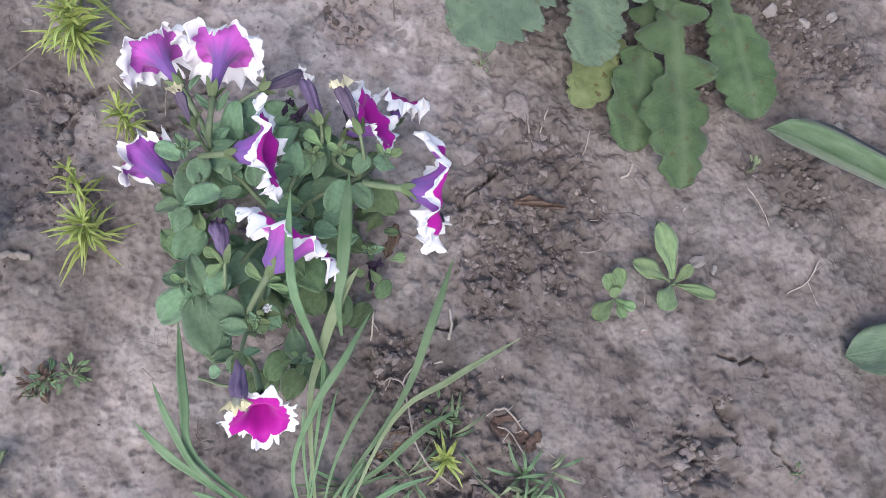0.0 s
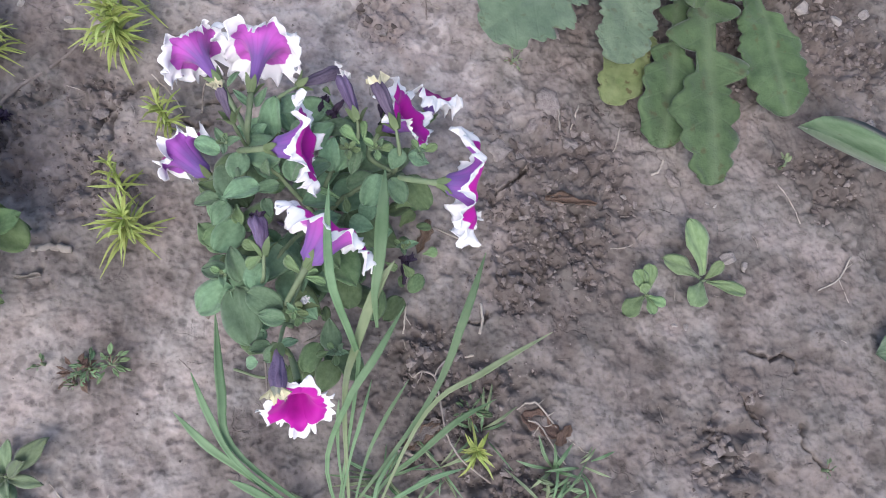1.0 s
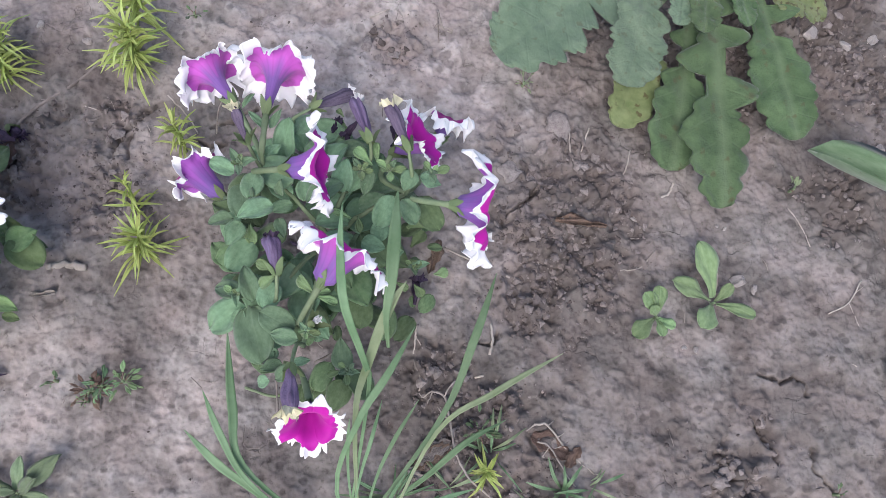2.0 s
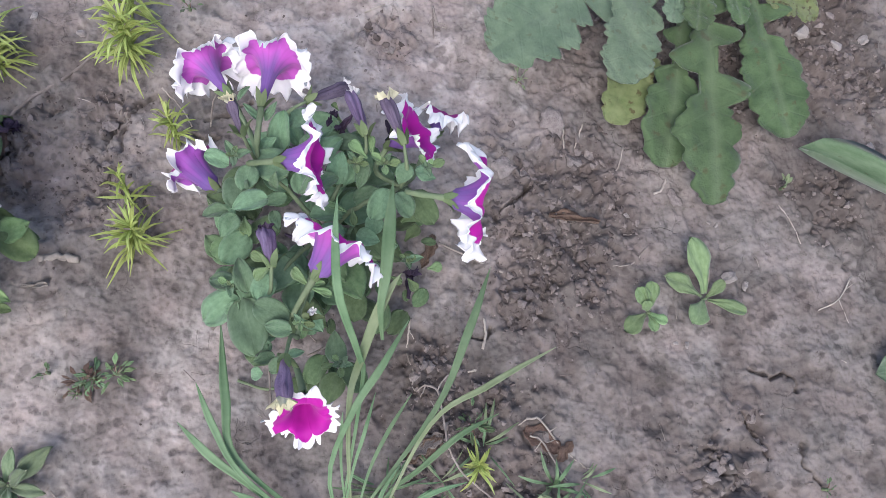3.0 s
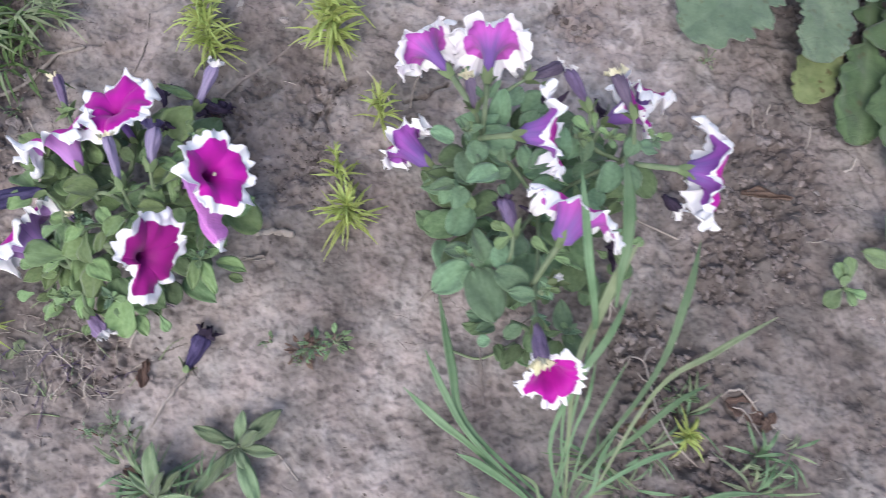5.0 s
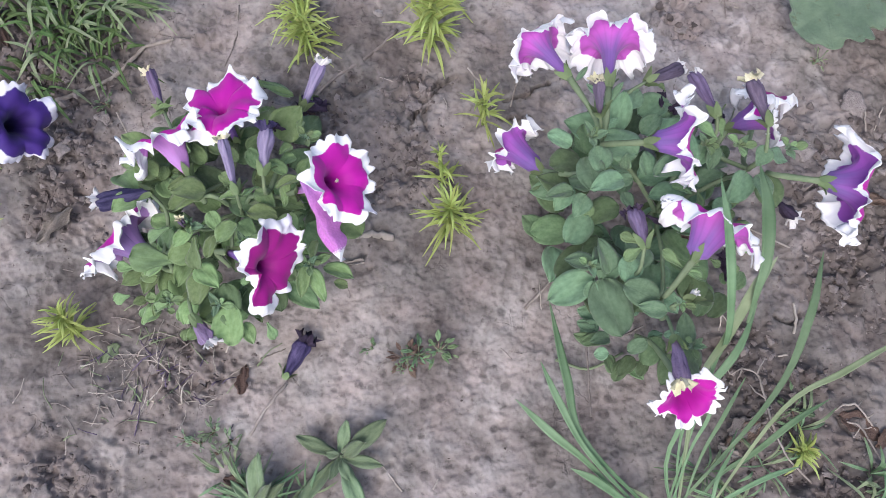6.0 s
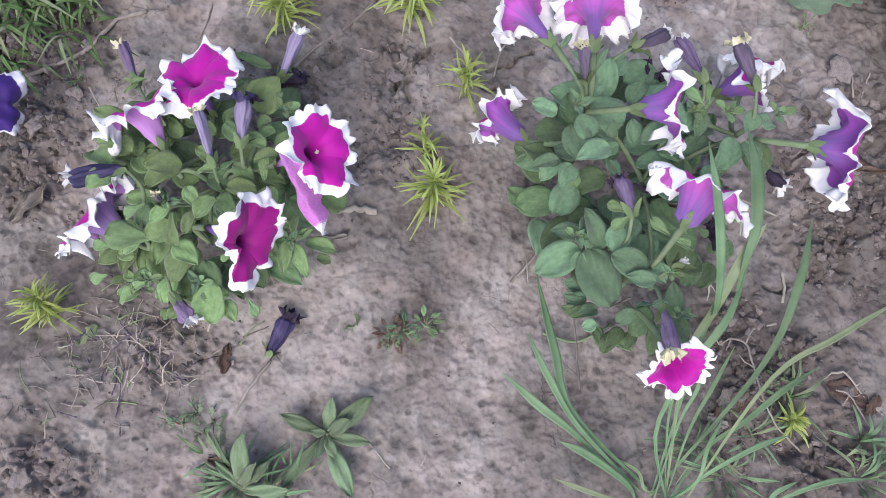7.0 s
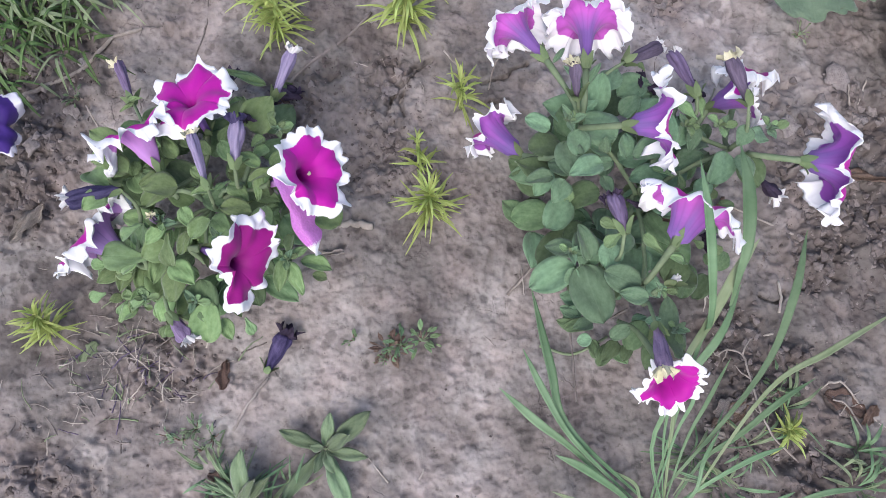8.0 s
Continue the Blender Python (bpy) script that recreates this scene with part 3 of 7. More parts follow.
def build_ground():
    step = 0.0014
    out = lambda a, sign: [a + sign * (0.006 * 1.2 ** k - 0.005) for k in range(1, 46)]
    xs = np.array(out(-0.9, -1)[::-1] + list(np.arange(-0.9, 0.67, step)) + out(0.67, 1))
    ys = np.array(out(-0.16, -1)[::-1] + list(np.arange(-0.16, 0.6, step)) + out(0.6, 1))
    gx, gy = np.meshgrid(xs, ys)
    gz = ground_height(gx, gy)
    verts = np.stack([gx, gy, gz], -1).reshape(-1, 3)
    rows, cols = gx.shape
    idx = np.arange(rows * cols).reshape(rows, cols)
    faces = np.stack([idx[:-1, :-1], idx[:-1, 1:], idx[1:, 1:], idx[1:, :-1]], -1).reshape(-1, 4)
    me = bpy.data.meshes.new("ground")
    me.vertices.add(len(verts))
    me.vertices.foreach_set("co", verts.ravel())
    me.loops.add(faces.size)
    me.loops.foreach_set("vertex_index", faces.ravel().astype(np.int32))
    me.polygons.add(len(faces))
    me.polygons.foreach_set("loop_start", np.arange(0, faces.size, 4, dtype=np.int32))
    me.polygons.foreach_set("use_smooth", np.ones(len(faces), dtype=bool))
    me.update(calc_edges=True)
    at = me.attributes.new("loose", "FLOAT", "POINT")
    at.data.foreach_set("value", looseness(verts[:, 0], verts[:, 1]).astype(np.float32))
    at = me.attributes.new("crust", "FLOAT", "POINT")
    at.data.foreach_set("value", crust(verts[:, 0], verts[:, 1]).astype(np.float32))
    at = me.attributes.new("pale", "FLOAT", "POINT")
    at.data.foreach_set("value", soil_patches(verts[:, 0], verts[:, 1], PALE).astype(np.float32))
    at = me.attributes.new("soil_patches", "FLOAT", "POINT")
    at.data.foreach_set("value", soil_patches(verts[:, 0], verts[:, 1]).astype(np.float32))
    me.materials.append(SOIL)
    return tagged(new("ground", me), "dry grey-brown garden soil, crusted, pitted and cracked", "ground", kind="structure")


build_ground()


# ---- petunias ----
def turn_to(axis, origin, spin=0.0):
    q = Vector(axis).normalized().to_track_quat("Z", "Y")
    return Matrix.Translation(origin) @ q.to_matrix().to_4x4() @ Matrix.Rotation(spin, 4, "Z")


def corolla_mesh(name, length, radius, inner, outer, seed, rim=0.3, ruffle=1.0, back=0.12, squash=1.0, fold=0.0, fold_at=0.0, tube=0.0065, cup=0.0, lobe=0.12, funnel=0.45, dent=0.0, dent_at=0.0, dent_wide=0.35, narrow=1.0, point=0.35):
    """A petunia flower along z: a narrow tube that opens into a five-lobed, frilled limb; an inner and an outer skin.
    back: how far the limb bends backwards; squash: how flat it is in y; fold: how far the petals round the angle fold_at hang back."""
    rnd = np.random.RandomState(seed)
    na, nt_, nl = 180, 7, 18
    ph = rnd.uniform(0, 6.28, 12)
    amp = rnd.uniform(0.6, 1.25, 5)
    rows = []
    for i in range(nt_):
        s = i / (nt_ - 1)
        rows.append((0.0, 0.0026 + (tube - 0.0026) * s ** 1.25, length * (1 - funnel) * s))
    for i in range(1, nl + 1):
        rows.append((i / nl, None, None))
    verts, uvs = [], []
    for layer in (0, 1):
        for s, r, z in rows:
            for j in range(na):
                a = 2 * math.pi * j / na
                if r is not None:
                    rr = r * (1 + 0.06 * math.cos(5 * a)) + 0.0005 * layer
                    x, y, zz, v = rr * math.cos(a), rr * math.sin(a), z, 0.0
                else:
                    pet = (a / (2 * math.pi) * 5) % 5
                    which = amp[int(pet) % 5] * (1 - abs(2 * (pet % 1) - 1)) + 0.9 * abs(2 * (pet % 1) - 1)
                    notch = abs(math.cos(2.5 * a)) ** point
                    edge = radius * (1 - lobe + lobe * notch) * (0.88 + 0.12 * which)
                    frilled = ruffle * (0.005 * (abs(math.sin(4.5 * a + ph[0] + 0.9 * math.sin(2 * a + ph[9]))) ** 0.6 - 0.66) + 0.0036 * (abs(math.sin(9.5 * a + ph[1] + 1.5 * math.sin(3 * a + ph[10]))) ** 0.7 - 0.6) + 0.006 * noise.noise(Vector((math.cos(a), math.sin(a), seed * 0.73)) * 5.5) + 0.0012 * noise.noise(Vector((math.cos(a), math.sin(a), seed * 0.37)) * 11))
                    if dent or narrow != 1.0:
                        da = (a - dent_at + math.pi) % (2 * math.pi) - math.pi
                        edge *= 1 - dent * math.exp(-(da / dent_wide) ** 2)
                        edge *= 1 - (1 - narrow) * max(0.0, math.cos(da)) ** 2
                    rr = tube + (edge - tube) * s + frilled * s ** 5
                    bend = length * (1 - funnel) + length * funnel * (1 - (1 - min(1.0, s * 1.15)) ** 3.6)
                    zz = bend - back * radius * max(0.0, s - 0.4) ** 1.5 * 1.9 + cup * radius * s * s
                    zz += ruffle * s ** 2.2 * (0.0036 * math.sin(3 * a + ph[2]) + 0.0036 * math.sin(7 * a + ph[3] + 1.1 * math.sin(2 * a + ph[5])) + 0.0105 * s ** 2 * noise.noise(Vector((rr * math.cos(a), rr * math.sin(a), seed * 0.31)) * 92))
                    zz -= 0.10 * radius * s * (1 - notch) 
                    if fold:
                        g = max(0.0, math.cos(a - fold_at)) ** 1.5 * fold * s
                        zz -= rr * 0.9 * math.sin(min(1.9, g * 1.6))
                        rr *= 1 - 0.75 * min(1.0, g * g * 0.8)
                    x, y = rr * math.cos(a), rr * math.sin(a)
                    zz -= layer * 0.0006
                    v = s
                    if v > 0:
                        v = max(0.03, min(1.0, s + (rim - 0.3) * s + 0.05 * math.sin(5 * a + ph[6]) + 0.04 * math.sin(9 * a + ph[7] + 1.2 * math.sin(2 * a + ph[1]))))
                verts.append((x, y * squash, zz))
                uvs.append((j / na, v))
    n, m = len(rows), len(rows) * na
    f_in = grid_faces(n, na, 0, True)
    f_out = grid_faces(n, na, m, True, True)
    rimf = [((n - 1) * na + j, (n - 1) * na + (j + 1) % na, m + (n - 1) * na + (j + 1) % na, m + (n - 1) * na + j) for j in range(na)]
    slots = [0] * len(f_in) + [1] * len(f_out) + [0] * len(rimf)
    return mesh(name, verts, f_in + f_out + rimf, [inner, outer], uvs, slots)


def calyx_mesh(seed, size=0.017, spread=0.5):
    """Five narrow sepals round the foot of a flower, along z."""
    rnd = np.random.RandomState(seed)
    verts, faces = [], []
    for k in range(5):
        a = 2 * math.pi * k / 5 + rnd.uniform(-0.3, 0.3)
        ln, sp = size * rnd.uniform(0.75, 1.2), spread * rnd.uniform(0.6, 1.5)
        o = len(verts)
        for i in range(6):
            s = i / 5
            w = 0.0028 * (0.75 + 0.5 * math.sin(math.pi * s)) * (1 - s ** 3) + 0.0003
            r, z = 0.0025 + ln * sp * s ** 1.4, ln * s * (1 - 0.35 * sp * s) - 0.003
            for e in (-1, 0, 1):
                verts.append((r * math.cos(a) - e * w * math.sin(a), r * math.sin(a) + e * w * math.cos(a), z + 0.0006 * abs(e)))
        for i in range(6):
            for e in range(3):
                x, y, z = verts[o + i * 3 + e]
                verts.append((x * 1.0 + 0.0006 * math.cos(a), y + 0.0006 * math.sin(a), z - 0.0004))
        faces += grid_faces(6, 3, o) + grid_faces(6, 3, o + 18, False, True)
    return mesh("calyx", verts, faces, [SEPAL])


def flower(plant, base, face, radius, seed, inner=None, outer=None, stem_from=None, label="", style=False, bow=0.02, **shape):
    """A flower with its tube's foot at base and the middle of its limb at face."""
    axis = Vector(face) - Vector(base)
    m = turn_to(axis, base, shape.pop("spin", seed * 0.7))
    if "dent_dir" in shape:
        d = m.to_3x3().inverted() @ Vector(shape.pop("dent_dir"))
        shape["dent_at"] = math.atan2(d.y, d.x)
    if "fold_dir" in shape:
        d = m.to_3x3().inverted() @ Vector(shape.pop("fold_dir"))
        shape["fold_at"] = math.atan2(d.y, d.x)
    me = corolla_mesh("flower", axis.length, radius, inner or INNER, outer or OUTER, seed, **shape)
    ob = part("flower", me, plant, label, m)
    part("calyx", calyx_mesh(seed + 50), ob, "light green sepals", m)
    if style:
        me = stone_mesh("stigma", CREAM, seed, 0.8, 0.2, 1)
        part("stigma", me, ob, "pale stigma in the throat", m @ Matrix.Translation((0, 0, axis.length * 0.9)) @ Matrix.Scale(0.0022, 4))
    if stem_from:
        b, s = Vector(base), Vector(stem_from)
        mid = (b * 0.6 + s * 0.4) - axis.normalized() * bow
        part("stem", tube_mesh("stem", [s, mid, b], 0.0021, 0.0033, GREEN_STEM, 10, 7, 0, seed), plant, "hairy light green stem")
    return ob


def bud_mesh(length, radius, mat, seed, crumple=1.0, taper=0.45, bend=0.15):
    """A closed or wilted tube along z with lengthwise folds."""
    rnd = np.random.RandomState(seed)
    n, sides = 16, 36
    ph = rnd.uniform(0, 6.28, 6)
    verts = []
    for i in range(n):
        s = i / (n - 1)
        r = radius * (0.36 + 0.64 * min(1.0, s / 0.8) ** 0.9) * (1 - taper * max(0.0, (s - 0.8) / 0.2) ** 1.5)
        for j in range(sides):
            a = 2 * math.pi * j / sides
            w = 1 + crumple * (0.25 + 0.75 * s) * (0.2 * math.sin(5 * a + ph[0] + 1.5 * s) + 0.12 * math.sin(8 * a + ph[1] - 2 * s)) + 0.09 * crumple * math.sin(11 * s + ph[2] + 2 * a)
            verts.append((r * w * math.cos(a) + bend * length * s * s * math.cos(ph[3]), r * w * math.sin(a) * 0.8 + bend * length * s * s * math.sin(ph[3]), length * s))
    faces = grid_faces(n, sides, 0, True) + [tuple(range(sides))[::-1], tuple(range((n - 1) * sides, n * sides))]
    return mesh("tube", verts, faces, [mat])


def frill_mesh(size, mat, seed):
    """Crumpled rest of a limb: a small, ragged, folded frill, open along z."""
    rnd = np.random.RandomState(seed)
    n, sides = 7, 36
    ph = rnd.uniform(0, 6.28, 6)
    verts = []
    for layer in (0, 1):
        for i in range(n):
            s = i / (n - 1)
            for j in range(sides):
                a = 2 * math.pi * j / sides
                r = size * (0.32 + 0.6 * s) * (1 + s * (0.3 * math.sin(5 * a + ph[0]) + 0.25 * math.sin(8 * a + ph[1]) + 0.12 * math.sin(15 * a + ph[4])))
                z = size * (0.85 * s + s * 0.3 * math.sin(4 * a + ph[2]) + 0.22 * s * math.sin(11 * a + ph[3]))
                verts.append((r * math.cos(a), r * math.sin(a), z - layer * 0.0005))
    faces = grid_faces(n, sides, 0, True) + grid_faces(n, sides, n * sides, True, True)
    return mesh("frill", verts, faces, [mat])


def bud(plant, base, tip, radius, mat, seed, frill=None, size=0.008, stem_from=None, label="", sepals=True, crumple=1.0, bow=0.012):
    axis = Vector(tip) - Vector(base)
    m = turn_to(axis, base, seed)
    ob = part("wilted_flower", bud_mesh(axis.length, radius, mat, seed, crumple, 0.3, 0.06), plant, label, m)
    if frill:
        part("frill", frill_mesh(size, frill, seed), ob, "crumpled pale frill", m @ Matrix.Translation((0, 0, axis.length * 0.93)))
    if sepals:
        part("calyx", calyx_mesh(seed + 80, 0.015), ob, "light green sepals", m)
    if stem_from:
        b, s = Vector(base), Vector(stem_from)
        part("stem", tube_mesh("stem", [s, b * 0.6 + s * 0.4 - axis.normalized() * bow, b], 0.0024, 0.0016, GREEN_STEM, 10, 6, 0, seed), plant, "hairy light green stem")
    return ob


OVATE = [leaf_mesh("leaf", PETUNIA_LEAF, ovate, 17, 9, 0.06 + 0.035 * k, 0.02 + 0.05 * k, 0.035, k) for k in range(4)]
ROUND = [leaf_mesh("leaf", PETUNIA_LEAF, rounded, 19, 9, 0.04 + 0.035 * k, 0.02 + 0.04 * k, 0.035, k + 5) for k in range(4)]
SPOON = [leaf_mesh("leaf", YOUNG_LEAF, spatulate, 15, 7, 0.05 + 0.04 * k, 0.04 + 0.06 * k, 0.03, k + 9) for k in range(4)]
# blades in the shade-darkened green, for low and inner leaves
SHADE = [leaf_mesh("leaf", SHADED_LEAF, rounded, 13, 9, 0.08, 0.06, 0.03, k + 15) for k in range(3)]
SHADE += [leaf_mesh("leaf", SHADED_LEAF, ovate, 13, 9, 0.08, 0.06, 0.03, k + 19) for k in range(2)]
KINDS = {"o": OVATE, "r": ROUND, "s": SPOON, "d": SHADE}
FRESH_KINDS = {
    "o": [leaf_mesh("leaf", FRESH_LEAF, ovate, 17, 9, 0.06 + 0.035 * k, 0.02 + 0.05 * k, 0.035, k + 30) for k in range(4)],
    "r": [leaf_mesh("leaf", FRESH_LEAF, rounded, 19, 9, 0.04 + 0.035 * k, 0.02 + 0.04 * k, 0.035, k + 35) for k in range(4)],
    "s": SPOON, "d": SHADE}
LEAVES_OF = {}
dice = random.Random(4)


def leaf(plant, kind, base, tip, width):
    """width: share of the length."""
    ln = (Vector(tip) - Vector(base)).length
    lean = (dice.uniform(-0.3, 0.3), dice.uniform(-0.3, 0.3), 1)
    part("leaf", dice.choice(LEAVES_OF.get(plant, KINDS)[kind]), plant, "", leaf_at(base, tip, ln * width, lean))


def stem(plant, *points, r0=0.003, r1=0.002, seed=1):
    part("stem", tube_mesh("stem", points, r0, r1, GREEN_STEM, 12, 6, 0.0006, seed), plant, "hairy light green stem")


def shoot_tip(plant, at, size, seed):
    """A tuft of small young leaves at a shoot's end."""
    rnd = random.Random(seed)
    for k in range(7):
        a = k * 2.4 + rnd.uniform(-0.3, 0.3)
        up = 0.25 + 0.1 * k
        ln = size * rnd.uniform(0.7, 1.1) * (1 - 0.07 * k)
        d = Vector((math.cos(a) * (1 - 0.09 * k), math.sin(a) * (1 - 0.09 * k), up)).normalized() * ln
        p = Vector(at)
        part("leaf", rnd.choice(SPOON + OVATE), plant, "", leaf_at(p, p + d, ln * 0.5, (0.01, 0.02, 1)))


def undergrowth(plant, centre, rx, ry, low, high, count, seed, kinds="ddor", size=(0.022, 0.04), turn=0.0):
    """Leaves that fill the plant between its stems, higher in the middle."""
    rnd = random.Random(seed)
    for k in range(count):
        r, a = math.sqrt(rnd.random()), rnd.uniform(0, 2 * math.pi)
        x, y = r * rx * math.cos(a), r * ry * math.sin(a)
        x, y = x * math.cos(turn) - y * math.sin(turn), x * math.sin(turn) + y * math.cos(turn)
        z = low + (high - low) * (1 - 0.6 * r * r) * rnd.uniform(0.15, 1.0)
        p = Vector((centre[0] + x, centre[1] + y, z))
        out = a + turn + rnd.uniform(-1.1, 1.1)
        ln = rnd.uniform(*size)
        t = p + Vector((math.cos(out), math.sin(out), rnd.uniform(-0.35, 0.35))).normalized() * ln
        part("leaf", rnd.choice(LEAVES_OF.get(plant, KINDS)[rnd.choice(kinds)]), plant, "", leaf_at(p, t, ln * rnd.uniform(0.55, 0.85), (rnd.uniform(-0.35, 0.35), rnd.uniform(-0.35, 0.35), 1)))


def shrivelled(plant, at, size, seed):
    """A dead flower: a dark, twisted, hanging tube with a ragged end."""
    rnd = random.Random(seed)
    a = rnd.uniform(0, 6.28)
    axis = Vector((math.cos(a), math.sin(a), rnd.uniform(-1.2, -0.2)))
    m = turn_to(axis, Vector(at) - axis.normalized() * size, seed)
    ob = part("shrivelled_flower", bud_mesh(size * 2.2, size * 0.32, SHRIVELLED, seed, 2.6, 0.3, 0.3), plant, "dark shrivelled petals", m)
    part("frill", frill_mesh(size * 0.55, SHRIVELLED, seed), ob, "", m @ Matrix.Translation((0, 0, size * 1.9)))


# the petunia with many flowers turned aside
ROOT_A = on_ground((-0.1025, 0.2196, 0.0000))
plant_a = empty("petunia_plant", ROOT_A, "bushy petunia with white-edged magenta flowers in dry soil", "flower", "petunias in the bed")
HUB_A = ((-0.1046, 0.2117, 0.0800))
stem(plant_a, ROOT_A, HUB_A, r0=0.005, r1=0.004)
fork_tl = ((-0.1653, 0.2691, 0.1200))
fork_l = ((-0.1525, 0.1341, 0.1300))
fork_r = ((-0.0283, 0.2439, 0.1300))
fork_b = ((-0.1192, 0.0965, 0.1400))
for k, f in enumerate((fork_tl, fork_l, fork_r, fork_b, ((-0.0727, 0.2875, 0.1200)))):
    stem(plant_a, HUB_A, (Vector(HUB_A) + Vector(f)) / 2 + Vector((0, 0, 0.015)), f, r0=0.0026, r1=0.002, seed=k)

flower(plant_a, (-0.1979, 0.3374, 0.1220), (-0.2291, 0.3816, 0.1080), 0.038, 11, outer=OUTER, stem_from=fork_tl, rim=0.38, back=0.35, ruffle=1.6, label="white-edged violet-pink flower seen from behind", tube=0.0065, funnel=0.45)
flower(plant_a, (-0.1629, 0.3197, 0.1420), (-0.1571, 0.3792, 0.1250), 0.042, 12, outer=OUTER, stem_from=fork_tl, rim=0.38, back=0.35, ruffle=1.6, label="white-edged violet-pink flower seen from behind", tube=0.0065, funnel=0.42)
flower(plant_a, (-0.2161, 0.2581, 0.0620), (-0.2496, 0.2909, 0.0520), 0.031, 13, outer=OUTER_DEEP, inner=INNER_DARK, stem_from=fork_tl, rim=0.22, back=0.1, ruffle=1.6, label="small violet flower with a frilled white edge", tube=0.009, funnel=0.75)
flower(plant_a, (-0.1392, 0.2486, 0.1820), (-0.1016, 0.2500, 0.1880), 0.041, 14, spin=0.4, squash=0.72, outer=OUTER_DEEP, stem_from=fork_tl, rim=0.28, funnel=0.75, back=0.15, ruffle=1.6, label="magenta flower turned sideways, white frilled edge", tube=0.009)
flower(plant_a, (-0.1020, 0.1427, 0.1840), (-0.0802, 0.1796, 0.1840), 0.049, 85, spin=0.0, squash=0.6, outer=OUTER, stem_from=((-0.1236, 0.1158, 0.1300)), rim=0.24, back=0.25, ruffle=1.5, label="violet-backed flower with drooping white edge", tube=0.010, funnel=0.85, lobe=0.05)
flower(plant_a, (0.0124, 0.2152, 0.1880), (0.0473, 0.2120, 0.1890), 0.052, 16, spin=0.0, squash=0.62, outer=OUTER_DEEP, stem_from=((-0.0205, 0.2333, 0.1550)), rim=0.24, back=0.3, ruffle=1.5, label="large violet-backed flower turned sideways", tube=0.009, funnel=0.8)
flower(plant_a, (-0.0417, 0.2890, 0.1200), (-0.0108, 0.2992, 0.1390), 0.038, 17, spin=0.3, squash=0.85, outer=OUTER_DEEP, stem_from=fork_r, rim=0.26, funnel=0.6, back=0.1, ruffle=1.4, label="magenta flower with a white frilled edge", tube=0.009)
flower(plant_a, (0.0043, 0.3165, 0.0750), (0.0140, 0.3442, 0.0880), 0.028, 18, outer=OUTER_DEEP, inner=INNER_DARK, stem_from=fork_r, rim=0.42, back=0.4, ruffle=1.4, label="crinkled white and wine-red flower, fading", tube=0.007, lobe=0.06)
flower(plant_a, (-0.1104, 0.0450, 0.1500), (-0.1085, 0.0225, 0.1720), 0.033, 19, outer=OUTER, stem_from=((-0.1391, 0.0834, 0.1200)), rim=0.24, back=0.1, ruffle=1.25, cup=0.1, lobe=0.16, squash=0.85, dent=0.35, dent_dir=(-0.2, -1, 0), dent_wide=0.5, label="open magenta flower with white tips facing up", tube=0.010)
bud(plant_a, (-0.1761, 0.2828, 0.1620), (-0.1843, 0.3038, 0.1880), 0.0052, WILTED_DARK, 21, CREAM, 0.0066, fork_tl, "slim grey-violet bud with cream tip")
bud(plant_a, (-0.1206, 0.3340, 0.1240), (-0.0845, 0.3558, 0.1120), 0.0072, WILTED_DARK, 22, WHITE_FRILL, 0.007, ((-0.1399, 0.3193, 0.1200)), "dark wilted flower tube")
bud(plant_a, (-0.0622, 0.2894, 0.1500), (-0.0761, 0.3389, 0.1360), 0.0078, WILTED, 23, WHITE_FRILL, 0.006, ((-0.0698, 0.2787, 0.1200)), "wilted violet flower tube")
bud(plant_a, (-0.0265, 0.2717, 0.1780), (-0.0421, 0.3100, 0.1860), 0.0072, WILTED_DARK, 24, CREAM, 0.009, fork_r, "slim grey-violet flower tube with cream tip")
bud(plant_a, (-0.1232, 0.0726, 0.1900), (-0.1220, 0.0381, 0.2000), 0.0072, WILTED, 25, CREAM, 0.010, fork_b, "violet wilted tube with a yellow-cream frill")
bud(plant_a, (-0.1409, 0.1560, 0.1720), (-0.1476, 0.1892, 0.1700), 0.0085, WILTED, 26, SHRIVELLED, 0.006, fork_l, "brown-violet withered flower")
shrivelled(plant_a, (-0.1261, 0.1871, 0.1500), 0.008, 2)
shrivelled(plant_a, (-0.1550, 0.1855, 0.1600), 0.005, 3)
shrivelled(plant_a, (-0.1017, 0.3221, 0.1000), 0.011, 4)
shrivelled(plant_a, (-0.0822, 0.3200, 0.1100), 0.010, 5)
shrivelled(plant_a, (-0.0417, 0.3207, 0.0900), 0.009, 6)
shrivelled(plant_a, (-0.0915, 0.3116, 0.0800), 0.010, 7)
shrivelled(plant_a, (-0.0156, 0.1664, 0.0300), 0.014, 8)
bud(plant_a, (-0.1074, 0.1105, 0.1800), (-0.1025, 0.1129, 0.1860), 0.0032, WHITE_FRILL, 28, WHITE_FRILL, 0.003, (-0.1135, 0.1020, 0.1650), "tiny white flower bud at a shoot tip")
bud(plant_a, (0.0366, 0.2350, 0.0500), (0.0547, 0.2254, 0.0350), 0.0085, SHRIVELLED, 27, WHITE_FRILL, 0.0095, None, "drooping dark petal remains", False)

